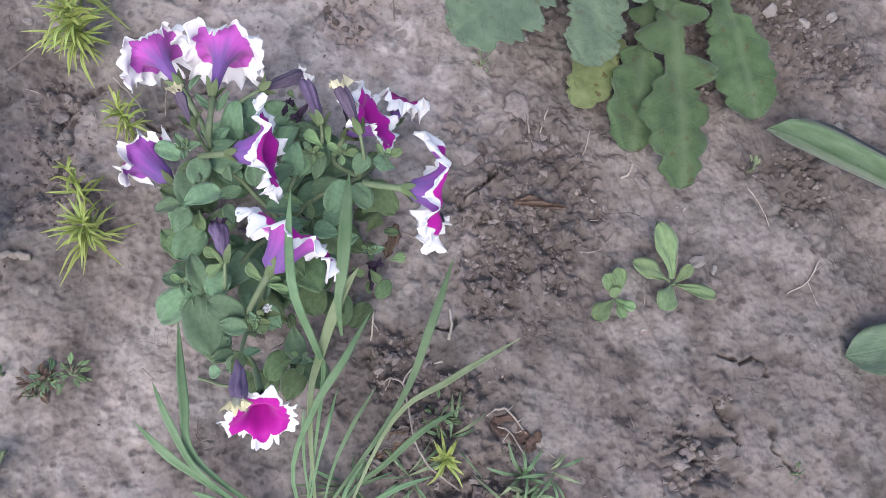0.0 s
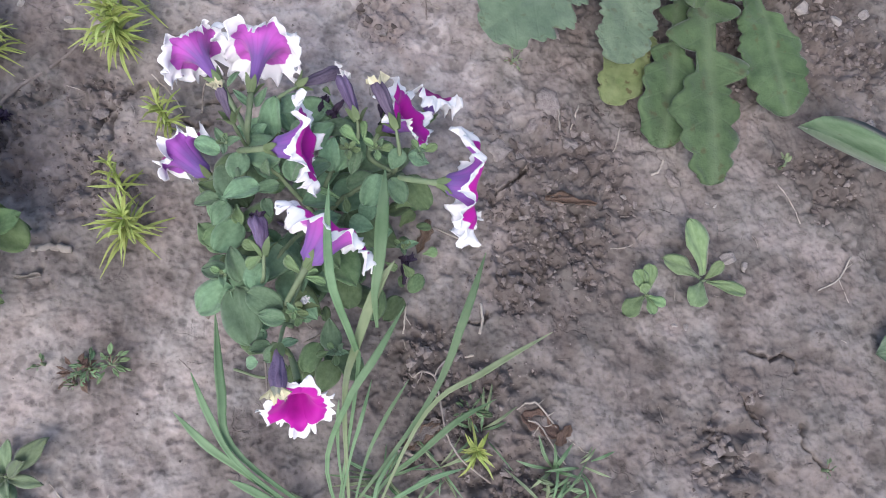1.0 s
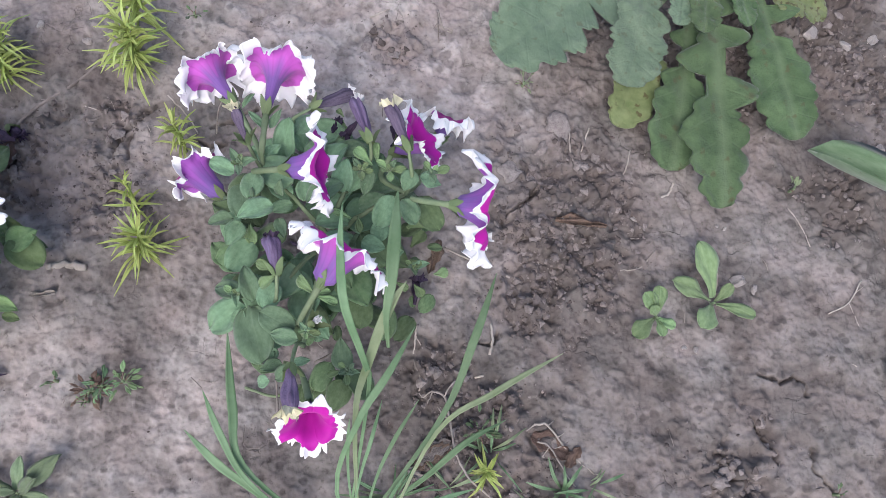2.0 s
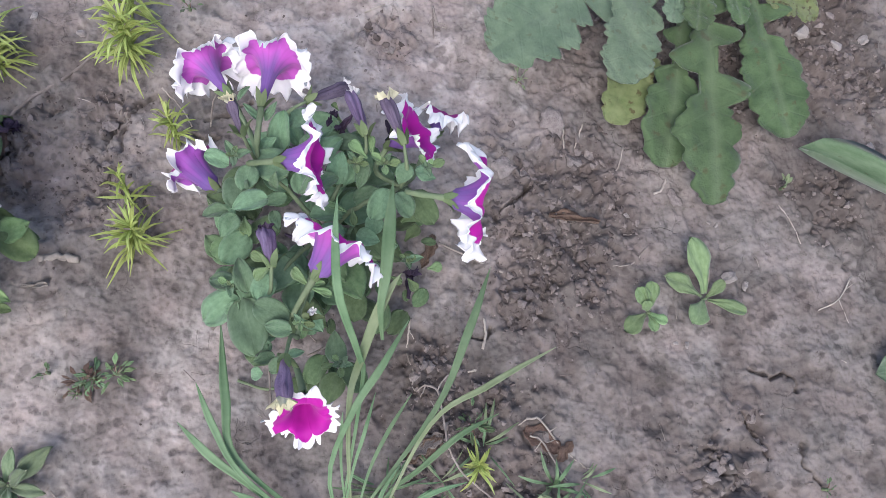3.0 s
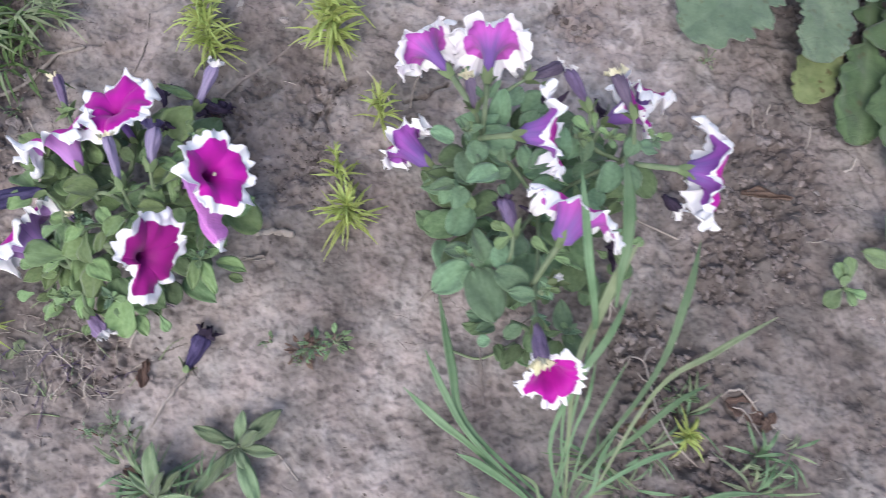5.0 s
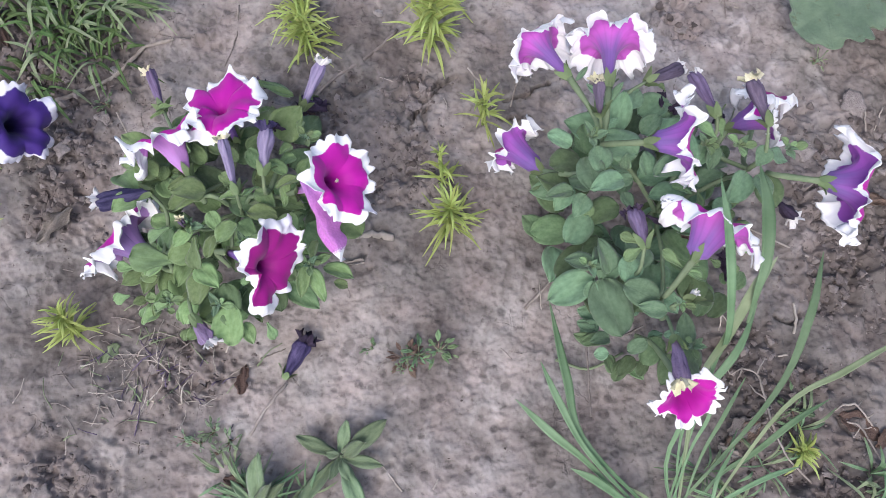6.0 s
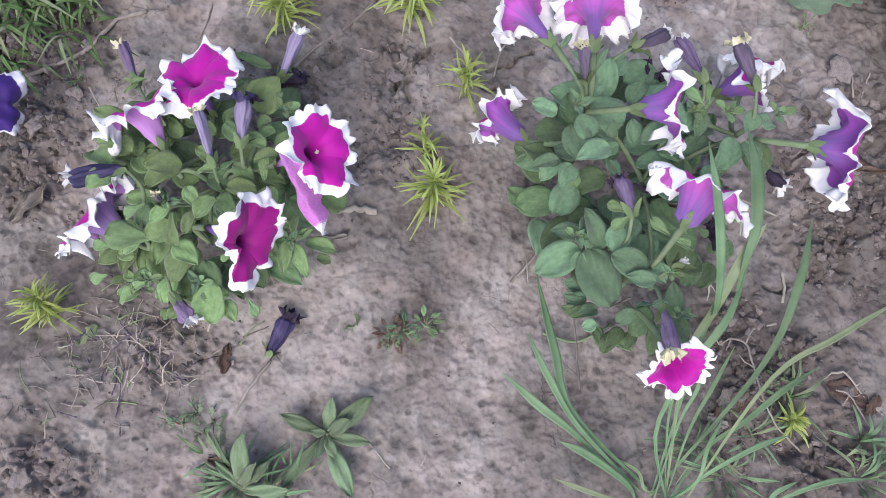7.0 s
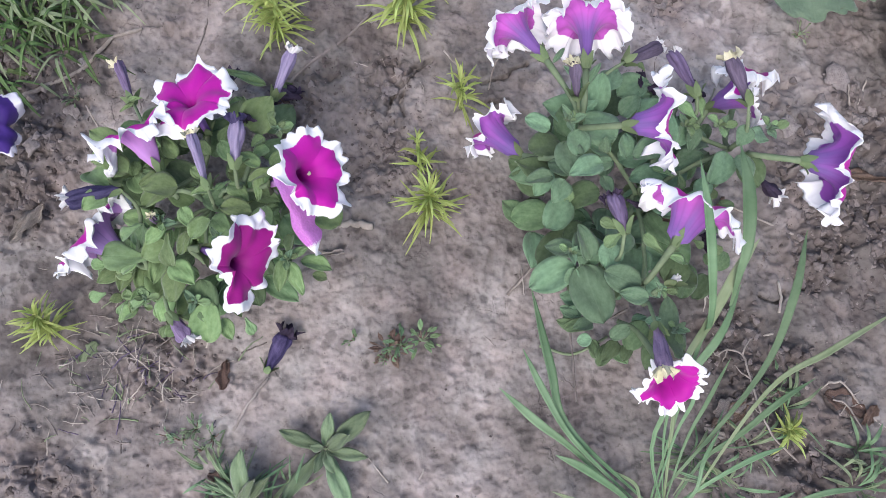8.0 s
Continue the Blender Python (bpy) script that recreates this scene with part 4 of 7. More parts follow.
for kind, base, tip, width in (
    ("r", ((-0.1482, 0.2894, 0.1000)), ((-0.1438, 0.3231, 0.1250)), 0.56), ("o", ((-0.1660, 0.2836, 0.1200)), ((-0.1493, 0.2935, 0.1250)), 0.6),
    ("r", ((-0.1695, 0.2592, 0.1400)), ((-0.1752, 0.2325, 0.1450)), 0.8), ("r", ((-0.1832, 0.2495, 0.1350)), ((-0.1772, 0.2132, 0.1400)), 0.72),
    ("o", ((-0.1917, 0.2319, 0.1000)), ((-0.2072, 0.2097, 0.0860)), 0.62), ("s", ((-0.1802, 0.2205, 0.1000)), ((-0.1754, 0.1994, 0.1000)), 0.6),
    ("o", ((-0.1369, 0.2349, 0.1200)), ((-0.1609, 0.2291, 0.1200)), 0.55), ("o", ((-0.1482, 0.2178, 0.1300)), ((-0.1421, 0.1986, 0.1300)), 0.6),
    ("o", ((-0.1464, 0.2402, 0.1300)), ((-0.1455, 0.2538, 0.1400)), 0.6), ("d", ((-0.1418, 0.2618, 0.0900)), ((-0.1266, 0.2646, 0.1000)), 0.7),
    ("o", ((-0.1767, 0.1427, 0.1350)), ((-0.2040, 0.1519, 0.1250)), 0.62), ("o", ((-0.1750, 0.1358, 0.1200)), ((-0.2141, 0.1189, 0.0900)), 0.6),
    ("o", ((-0.1663, 0.1365, 0.1400)), ((-0.1760, 0.1691, 0.1400)), 0.55), ("r", ((-0.1781, 0.1315, 0.1300)), ((-0.1819, 0.1173, 0.1200)), 0.75),
    ("s", ((-0.1431, 0.1595, 0.1650)), ((-0.1608, 0.1677, 0.1650)), 0.55), ("s", ((-0.1405, 0.1560, 0.1650)), ((-0.1567, 0.1452, 0.1600)), 0.6),
    ("r", ((-0.1451, 0.1513, 0.1500)), ((-0.1540, 0.1266, 0.1500)), 0.85), ("r", ((-0.1705, 0.1341, 0.1300)), ((-0.1559, 0.0791, 0.1380)), 0.66),
    ("r", ((-0.1253, 0.1096, 0.1550)), ((-0.1571, 0.1238, 0.1550)), 0.72), ("o", ((-0.1212, 0.0984, 0.1650)), ((-0.1456, 0.1050, 0.1600)), 0.6),
    ("o", ((-0.1172, 0.1252, 0.1200)), ((-0.0984, 0.1041, 0.1200)), 0.7), ("s", ((-0.1072, 0.1373, 0.1700)), ((-0.1231, 0.1545, 0.1650)), 0.45),
    ("s", ((-0.1071, 0.1363, 0.1700)), ((-0.0881, 0.1316, 0.1600)), 0.4), ("s", ((-0.1069, 0.1369, 0.1720)), ((-0.0935, 0.1398, 0.1700)), 0.45),
    ("o", ((-0.0852, 0.0772, 0.1000)), ((-0.0883, 0.1080, 0.1100)), 0.6), ("d", ((-0.0822, 0.0763, 0.0800)), ((-0.0608, 0.0558, 0.0600)), 0.75),
    ("d", ((-0.0996, 0.0882, 0.0700)), ((-0.1164, 0.0616, 0.0600)), 0.7), ("s", ((-0.0862, 0.0772, 0.1000)), ((-0.1010, 0.0736, 0.1000)), 0.5),
    ("d", ((-0.0851, 0.0713, 0.0750)), ((-0.0993, 0.0424, 0.0600)), 0.7), ("o", ((-0.1253, 0.0788, 0.1650)), ((-0.1104, 0.0812, 0.1600)), 0.5),
    ("r", ((-0.1299, 0.0773, 0.1300)), ((-0.1462, 0.0690, 0.1200)), 0.7), ("o", ((-0.1561, 0.0693, 0.0900)), ((-0.1684, 0.0685, 0.0800)), 0.8),
    ("r", ((-0.0389, 0.2347, 0.1500)), ((-0.0555, 0.2059, 0.1450)), 0.72), ("r", ((-0.0310, 0.2304, 0.1550)), ((-0.0189, 0.2075, 0.1500)), 0.75),
    ("d", ((-0.0146, 0.2428, 0.1250)), ((0.0050, 0.2130, 0.1100)), 0.66), ("r", ((-0.0498, 0.2171, 0.1250)), ((-0.0562, 0.1988, 0.1200)), 0.9),
    ("d", ((-0.0717, 0.2084, 0.1150)), ((-0.0443, 0.1761, 0.1100)), 0.72), ("d", ((-0.0890, 0.1747, 0.0900)), ((-0.0632, 0.1393, 0.1000)), 0.8),
    ("d", ((-0.0720, 0.1522, 0.0900)), ((-0.0720, 0.1203, 0.0800)), 0.85), ("d", ((-0.0996, 0.1895, 0.1000)), ((-0.0791, 0.1539, 0.1100)), 0.6),
    ("o", ((-0.0665, 0.2665, 0.1300)), ((-0.0833, 0.2435, 0.1300)), 0.6), ("o", ((-0.0606, 0.2630, 0.1400)), ((-0.0685, 0.2392, 0.1350)), 0.55),
    ("s", ((-0.0607, 0.2687, 0.1400)), ((-0.0771, 0.2857, 0.1400)), 0.5), ("s", ((-0.0553, 0.2716, 0.1400)), ((-0.0583, 0.2916, 0.1400)), 0.5),
    ("o", ((-0.0206, 0.2563, 0.1600)), ((-0.0310, 0.2387, 0.1550)), 0.8), ("o", ((-0.0152, 0.2543, 0.1500)), ((0.0049, 0.2494, 0.1400)), 0.7),
    ("s", ((-0.0798, 0.2211, 0.1200)), ((-0.0989, 0.2295, 0.1200)), 0.4), ("s", ((-0.0744, 0.2240, 0.1200)), ((-0.0714, 0.2071, 0.1200)), 0.5),
    ("d", ((0.0023, 0.1634, 0.0300)), ((-0.0127, 0.1453, 0.0300)), 0.7), ("d", ((-0.0186, 0.1393, 0.0300)), ((-0.0392, 0.1155, 0.0300)), 0.7),
    ("d", ((-0.0450, 0.1478, 0.0500)), ((-0.0510, 0.1155, 0.0300)), 0.6), ("s", ((-0.0925, 0.3388, 0.0900)), ((-0.0996, 0.3468, 0.0900)), 0.6),
    ("s", ((-0.0936, 0.3356, 0.0900)), ((-0.0913, 0.3221, 0.0850)), 0.6), ("o", ((-0.1654, 0.3089, 0.1300)), ((-0.1826, 0.3264, 0.1300)), 0.3),
    ("o", ((-0.1611, 0.3090, 0.1300)), ((-0.1483, 0.3254, 0.1400)), 0.35), ("o", ((-0.1903, 0.3336, 0.1200)), ((-0.1789, 0.3489, 0.1200)), 0.3),
):
    leaf(plant_a, kind, base, tip, width)
for k, at in enumerate((((-0.1825, 0.2621, 0.1550)), ((-0.1129, 0.1044, 0.1750)), ((-0.0051, 0.2520, 0.1650)), ((-0.1819, 0.1437, 0.1350)), ((-0.0813, 0.0763, 0.1100)), ((-0.0443, 0.2596, 0.1500)), ((-0.0189, 0.1895, 0.0500)), ((-0.0713, 0.2629, 0.1400)))):
    shoot_tip(plant_a, at, 0.017 if k != 1 else 0.013, k)
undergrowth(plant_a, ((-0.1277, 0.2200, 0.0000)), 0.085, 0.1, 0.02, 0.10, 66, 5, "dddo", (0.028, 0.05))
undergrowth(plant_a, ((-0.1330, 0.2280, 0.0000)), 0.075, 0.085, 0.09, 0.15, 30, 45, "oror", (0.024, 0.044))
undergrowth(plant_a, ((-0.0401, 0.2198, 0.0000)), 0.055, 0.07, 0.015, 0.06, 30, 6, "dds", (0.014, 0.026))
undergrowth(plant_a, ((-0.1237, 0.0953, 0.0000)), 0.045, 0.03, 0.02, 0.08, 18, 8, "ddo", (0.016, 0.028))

# the petunia with open flowers
ROOT_B = on_ground((-0.5326, 0.2230, 0.0000))
plant_b = empty("petunia_plant", ROOT_B, "bushy petunia with open white-edged magenta flowers in dry soil", "flower", "petunias in the bed")
LEAVES_OF[plant_b] = FRESH_KINDS
HUB_B = ((-0.5184, 0.2008, 0.0800))
stem(plant_b, ROOT_B, HUB_B, r0=0.005, r1=0.004)
arm_tl, arm_tr, arm_r, arm_l, arm_b = ((-0.5480, 0.2052, 0.1200)), ((-0.4837, 0.2118, 0.1200)), ((-0.4678, 0.2066, 0.1200)), ((-0.5907, 0.1547, 0.0800)), ((-0.5178, 0.1385, 0.1100))
for k, f in enumerate((arm_tl, arm_tr, arm_r, arm_l, arm_b)):
    stem(plant_b, HUB_B, (Vector(HUB_B) + Vector(f)) / 2 + Vector((0, 0, 0.015)), f, r0=0.0026, r1=0.002, seed=k + 9)
wide_open = flower(plant_b, (-0.4512, 0.2030, 0.1500), (-0.4078, 0.2007, 0.1960), 0.039, 31, outer=OUTER_PINK, funnel=0.3, stem_from=arm_r, rim=0.24, back=0.0, ruffle=1.0, dent=0.33, dent_dir=(-0.8, -1, 0.1), dent_wide=0.6, style=True, label="open magenta flower with a pink back", tube=0.006, lobe=0.03, point=0.6)
part("petal", leaf_mesh("petal", PINK_FOLD, tattered, 21, 11, 0.1, -0.25, 0.05, 8, 0.006), wide_open, "pink petal folded back", leaf_at((-0.4430, 0.2085, 0.1780), (-0.4048, 0.1377, 0.1600), 0.031, (-0.5, -0.1, 1)))
flower(plant_b, (-0.5078, 0.1423, 0.1550), (-0.4659, 0.1220, 0.1840), 0.047, 32, spin=0.0, squash=0.8, inner=INNER_DARK, funnel=0.25, outer=OUTER_DEEP, stem_from=arm_b, rim=0.22, back=0.1, ruffle=1.1, dent=0.78, dent_dir=(-1, -0.3, 0), dent_wide=0.5, narrow=0.75, label="open wine-magenta flower with white edge", tube=0.005)
flower(plant_b, (-0.5282, 0.2728, 0.0850), (-0.5383, 0.2933, 0.1300), 0.045, 33, outer=OUTER_DEEP, funnel=0.22, lobe=0.06, stem_from=arm_tl, rim=0.19, back=0.1, ruffle=1.1, dent=0.55, dent_dir=(-1, -0.35, 0), dent_wide=0.4, label="large open magenta flower with white edge", tube=0.005)
flower(plant_b, (-0.5628, 0.2251, 0.1150), (-0.5858, 0.2640, 0.1320), 0.042, 34, spin=0.3, squash=0.7, outer=OUTER_PINK, stem_from=arm_tl, rim=0.3, funnel=0.6, back=0.3, ruffle=1.8, label="magenta flower with curled white petals", tube=0.009)
flower(plant_b, (-0.6109, 0.1520, 0.0550), (-0.6486, 0.1799, 0.0580), 0.050, 35, spin=0.0, squash=0.62, outer=OUTER_PALE, stem_from=arm_l, rim=0.26, funnel=0.75, back=0.25, ruffle=1.7, label="violet-backed flower with curled white petals", tube=0.009)
bud(plant_b, (-0.5993, 0.2078, 0.1150), (-0.6488, 0.1997, 0.1100), 0.0110, WILTED_BLUE, 36, WHITE_FRILL, 0.009, arm_l, "wilted dark blue flower tube with a white edge")
bud(plant_b, (-0.6177, 0.3176, 0.0500), (-0.6423, 0.3634, 0.0420), 0.0062, WILTED, 37, CREAM, 0.007, arm_tl, "pale violet tube with cream tip")
bud(plant_b, (-0.4606, 0.3024, 0.1050), (-0.4427, 0.3465, 0.1180), 0.006, VIOLET_TUBE, 38, WHITE_FRILL, 0.0075, arm_tr, "violet tube with white tip")
bud(plant_b, (-0.5044, 0.1964, 0.1650), (-0.5173, 0.2390, 0.1800), 0.0058, VIOLET_TUBE, 39, CREAM, 0.007, HUB_B, "slim violet tube with cream tip")
bud(plant_b, (-0.4850, 0.2192, 0.1500), (-0.4852, 0.2599, 0.1550), 0.0085, VIOLET_TUBE, 40, WILTED_BLUE, 0.009, arm_tr, "pale violet wilting flower with blue folded tip")
bud(plant_b, (-0.5544, 0.0927, 0.0900), (-0.5376, 0.0712, 0.0850), 0.0075, WILTED, 41, WHITE_FRILL, 0.008, ((-0.5535, 0.1185, 0.0700)), "drooping violet tube with white frill")
bud(plant_b, (-0.5563, 0.1702, 0.1300), (-0.5596, 0.1754, 0.1400), 0.0035, WILTED_DARK, 42, CREAM, 0.004, HUB_B, "small dark bud with cream tip")
shrivelled(plant_b, (-0.4770, 0.2700, 0.1300), 0.008, 11)
shrivelled(plant_b, (-0.4604, 0.3314, 0.0300), 0.016, 12)
shrivelled(plant_b, (-0.5235, 0.3505, 0.0200), 0.014, 13)
for kind, base, tip, width in (
    ("r", ((-0.4724, 0.1822, 0.1300)), ((-0.5007, 0.1870, 0.1300)), 0.6), ("r", ((-0.4609, 0.1891, 0.1250)), ((-0.4646, 0.1597, 0.1250)), 0.75),
    ("o", ((-0.4647, 0.2165, 0.1400)), ((-0.4663, 0.1929, 0.1300)), 0.45), ("o", ((-0.4744, 0.2084, 0.1400)), ((-0.4494, 0.2168, 0.1400)), 0.4),
    ("o", ((-0.4669, 0.2252, 0.1300)), ((-0.4857, 0.2384, 0.1300)), 0.6), ("o", ((-0.4650, 0.2563, 0.1200)), ((-0.4777, 0.2477, 0.1200)), 0.7),
    ("s", ((-0.4584, 0.2638, 0.1300)), ((-0.4376, 0.2642, 0.1300)), 0.6), ("s", ((-0.4584, 0.2638, 0.1300)), ((-0.4538, 0.2778, 0.1300)), 0.6),
    ("o", ((-0.4473, 0.1443, 0.1000)), ((-0.4528, 0.1137, 0.0900)), 0.42), ("o", ((-0.4419, 0.1416, 0.1000)), ((-0.4295, 0.1121, 0.0850)), 0.45),
    ("o", ((-0.4395, 0.1471, 0.1000)), ((-0.4240, 0.1555, 0.1000)), 0.5), ("s", ((-0.4413, 0.1433, 0.1050)), ((-0.4363, 0.1665, 0.1100)), 0.45),
    ("o", ((-0.4342, 0.1459, 0.0800)), ((-0.4051, 0.1371, 0.0700)), 0.5), ("s", ((-0.4499, 0.1442, 0.1000)), ((-0.4644, 0.1494, 0.1000)), 0.4),
    ("d", ((-0.4508, 0.1879, 0.0900)), ((-0.4241, 0.1628, 0.0800)), 0.8), ("r", ((-0.5203, 0.2166, 0.1200)), ((-0.5314, 0.2273, 0.1200)), 0.8),
    ("o", ((-0.5016, 0.1969, 0.1500)), ((-0.5240, 0.1953, 0.1400)), 0.35), ("o", ((-0.5016, 0.1969, 0.1500)), ((-0.4895, 0.2081, 0.1400)), 0.3),
    ("r", ((-0.5076, 0.1736, 0.1400)), ((-0.5238, 0.1552, 0.1400)), 0.7), ("o", ((-0.5362, 0.1864, 0.1300)), ((-0.5247, 0.1655, 0.1300)), 0.6),
    ("o", ((-0.5518, 0.1716, 0.1250)), ((-0.5698, 0.1541, 0.1200)), 0.55), ("s", ((-0.5487, 0.1637, 0.1250)), ((-0.5475, 0.1354, 0.1100)), 0.5),
    ("o", ((-0.5517, 0.1401, 0.1000)), ((-0.5295, 0.1190, 0.1000)), 0.7), ("r", ((-0.5461, 0.1348, 0.1000)), ((-0.5547, 0.1044, 0.0900)), 0.75),
    ("d", ((-0.5273, 0.1262, 0.0900)), ((-0.5165, 0.0821, 0.0800)), 0.6), ("r", ((-0.5155, 0.1048, 0.0900)), ((-0.5235, 0.0698, 0.0700)), 0.75),
    ("o", ((-0.5064, 0.0903, 0.0800)), ((-0.4995, 0.0700, 0.0700)), 0.6), ("s", ((-0.4852, 0.0906, 0.0800)), ((-0.4784, 0.0757, 0.0700)), 0.6),
    ("o", ((-0.5570, 0.1121, 0.0750)), ((-0.5705, 0.0895, 0.0600)), 0.6), ("s", ((-0.5828, 0.1087, 0.0600)), ((-0.6021, 0.1044, 0.0500)), 0.5),
    ("s", ((-0.5805, 0.1143, 0.0600)), ((-0.5945, 0.1197, 0.0600)), 0.5), ("o", ((-0.5903, 0.1492, 0.0800)), ((-0.6122, 0.1362, 0.0600)), 0.6),
    ("d", ((-0.5807, 0.1776, 0.1000)), ((-0.5912, 0.1603, 0.0800)), 0.7), ("o", ((-0.6250, 0.3162, 0.0500)), ((-0.6035, 0.3186, 0.0600)), 0.25),
    ("o", ((-0.6146, 0.3143, 0.0550)), ((-0.6300, 0.3068, 0.0500)), 0.25), ("r", ((-0.5943, 0.2419, 0.0900)), ((-0.5986, 0.2276, 0.0900)), 0.9),
    ("d", ((-0.5653, 0.2140, 0.0900)), ((-0.5881, 0.2306, 0.0900)), 0.7), ("d", ((-0.5000, 0.2403, 0.1000)), ((-0.5119, 0.2600, 0.1000)), 0.7),
    ("d", ((-0.5218, 0.2455, 0.1000)), ((-0.5334, 0.2596, 0.1000)), 0.8), ("o", ((-0.4792, 0.3337, 0.0600)), ((-0.5230, 0.3529, 0.0500)), 0.25),
    ("s", ((-0.4964, 0.1301, 0.1000)), ((-0.5091, 0.1246, 0.1000)), 0.6), ("o", ((-0.4254, 0.1359, 0.0600)), ((-0.4125, 0.1323, 0.0500)), 0.6),
):
    leaf(plant_b, kind, base, tip, width)
for k, at in enumerate((((-0.4496, 0.2592, 0.1350)), ((-0.5529, 0.1729, 0.1300)), ((-0.4439, 0.1433, 0.1050)), ((-0.4990, 0.1556, 0.1400)), ((-0.5857, 0.1106, 0.0650)), ((-0.5312, 0.1047, 0.0900)), ((-0.5987, 0.1456, 0.0700)))):
    shoot_tip(plant_b, at, 0.016, k + 20)
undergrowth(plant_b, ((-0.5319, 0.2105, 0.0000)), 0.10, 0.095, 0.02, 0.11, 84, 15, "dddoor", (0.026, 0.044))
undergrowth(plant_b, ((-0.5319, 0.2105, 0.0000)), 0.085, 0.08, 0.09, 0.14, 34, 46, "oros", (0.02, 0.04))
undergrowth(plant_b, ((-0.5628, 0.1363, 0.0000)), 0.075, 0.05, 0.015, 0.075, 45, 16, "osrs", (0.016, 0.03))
undergrowth(plant_b, ((-0.6157, 0.1356, 0.0000)), 0.03, 0.03, 0.01, 0.04, 20, 17, "sso", (0.010, 0.018))

# the dark blue petunia at the edge of the view
ROOT_C = on_ground((-0.9153, 0.2800, -0.0000))
plant_c = empty("petunia_plant", ROOT_C, "petunia with an indigo flower at the bed's edge", "flower", "petunias in the bed")
arm_c = ((-0.8361, 0.2701, 0.0700))
stem(plant_c, ROOT_C, ((-0.8652, 0.2703, 0.0500)), arm_c)
flower(plant_c, (-0.7861, 0.2850, 0.0600), (-0.7396, 0.2798, 0.0950), 0.042, 51, inner=INNER_BLUE, outer=OUTER_DEEP, stem_from=arm_c, rim=0.15, back=0.2, ruffle=1.1, lobe=0.22, point=1.2, label="star-shaped indigo flower with thin white edge")
undergrowth(plant_c, ((-0.9153, 0.2800, -0.0000)), 0.06, 0.08, 0.02, 0.08, 40, 25, "ddor")


# ---- grass under the petunia ----
def grass_clump(name, root, label, blades, group="", spread=0.002, green=None):
    """blades: (width, twist, pale, points from the root to the tip)."""
    ob = empty(name, root, label, "grass", group)
    for k, (width, twist, pale, *points) in enumerate(blades):
        r = random.Random(k + len(blades))
        points = [Vector(p) for p in points]
        points[0] = points[0] + Vector((r.uniform(-1, 1), r.uniform(-1, 1), 0)) * spread
        me = ribbon_mesh("blade", points, width * r.uniform(0.95, 1.3), GRASS_PALE if pale else (green or GRASS), 18, 0.3, twist, 0.62, 0.0004, 0.16, 0.8 if len(points) > 3 else 0.4)
        part("blade", me, ob)
    return ob


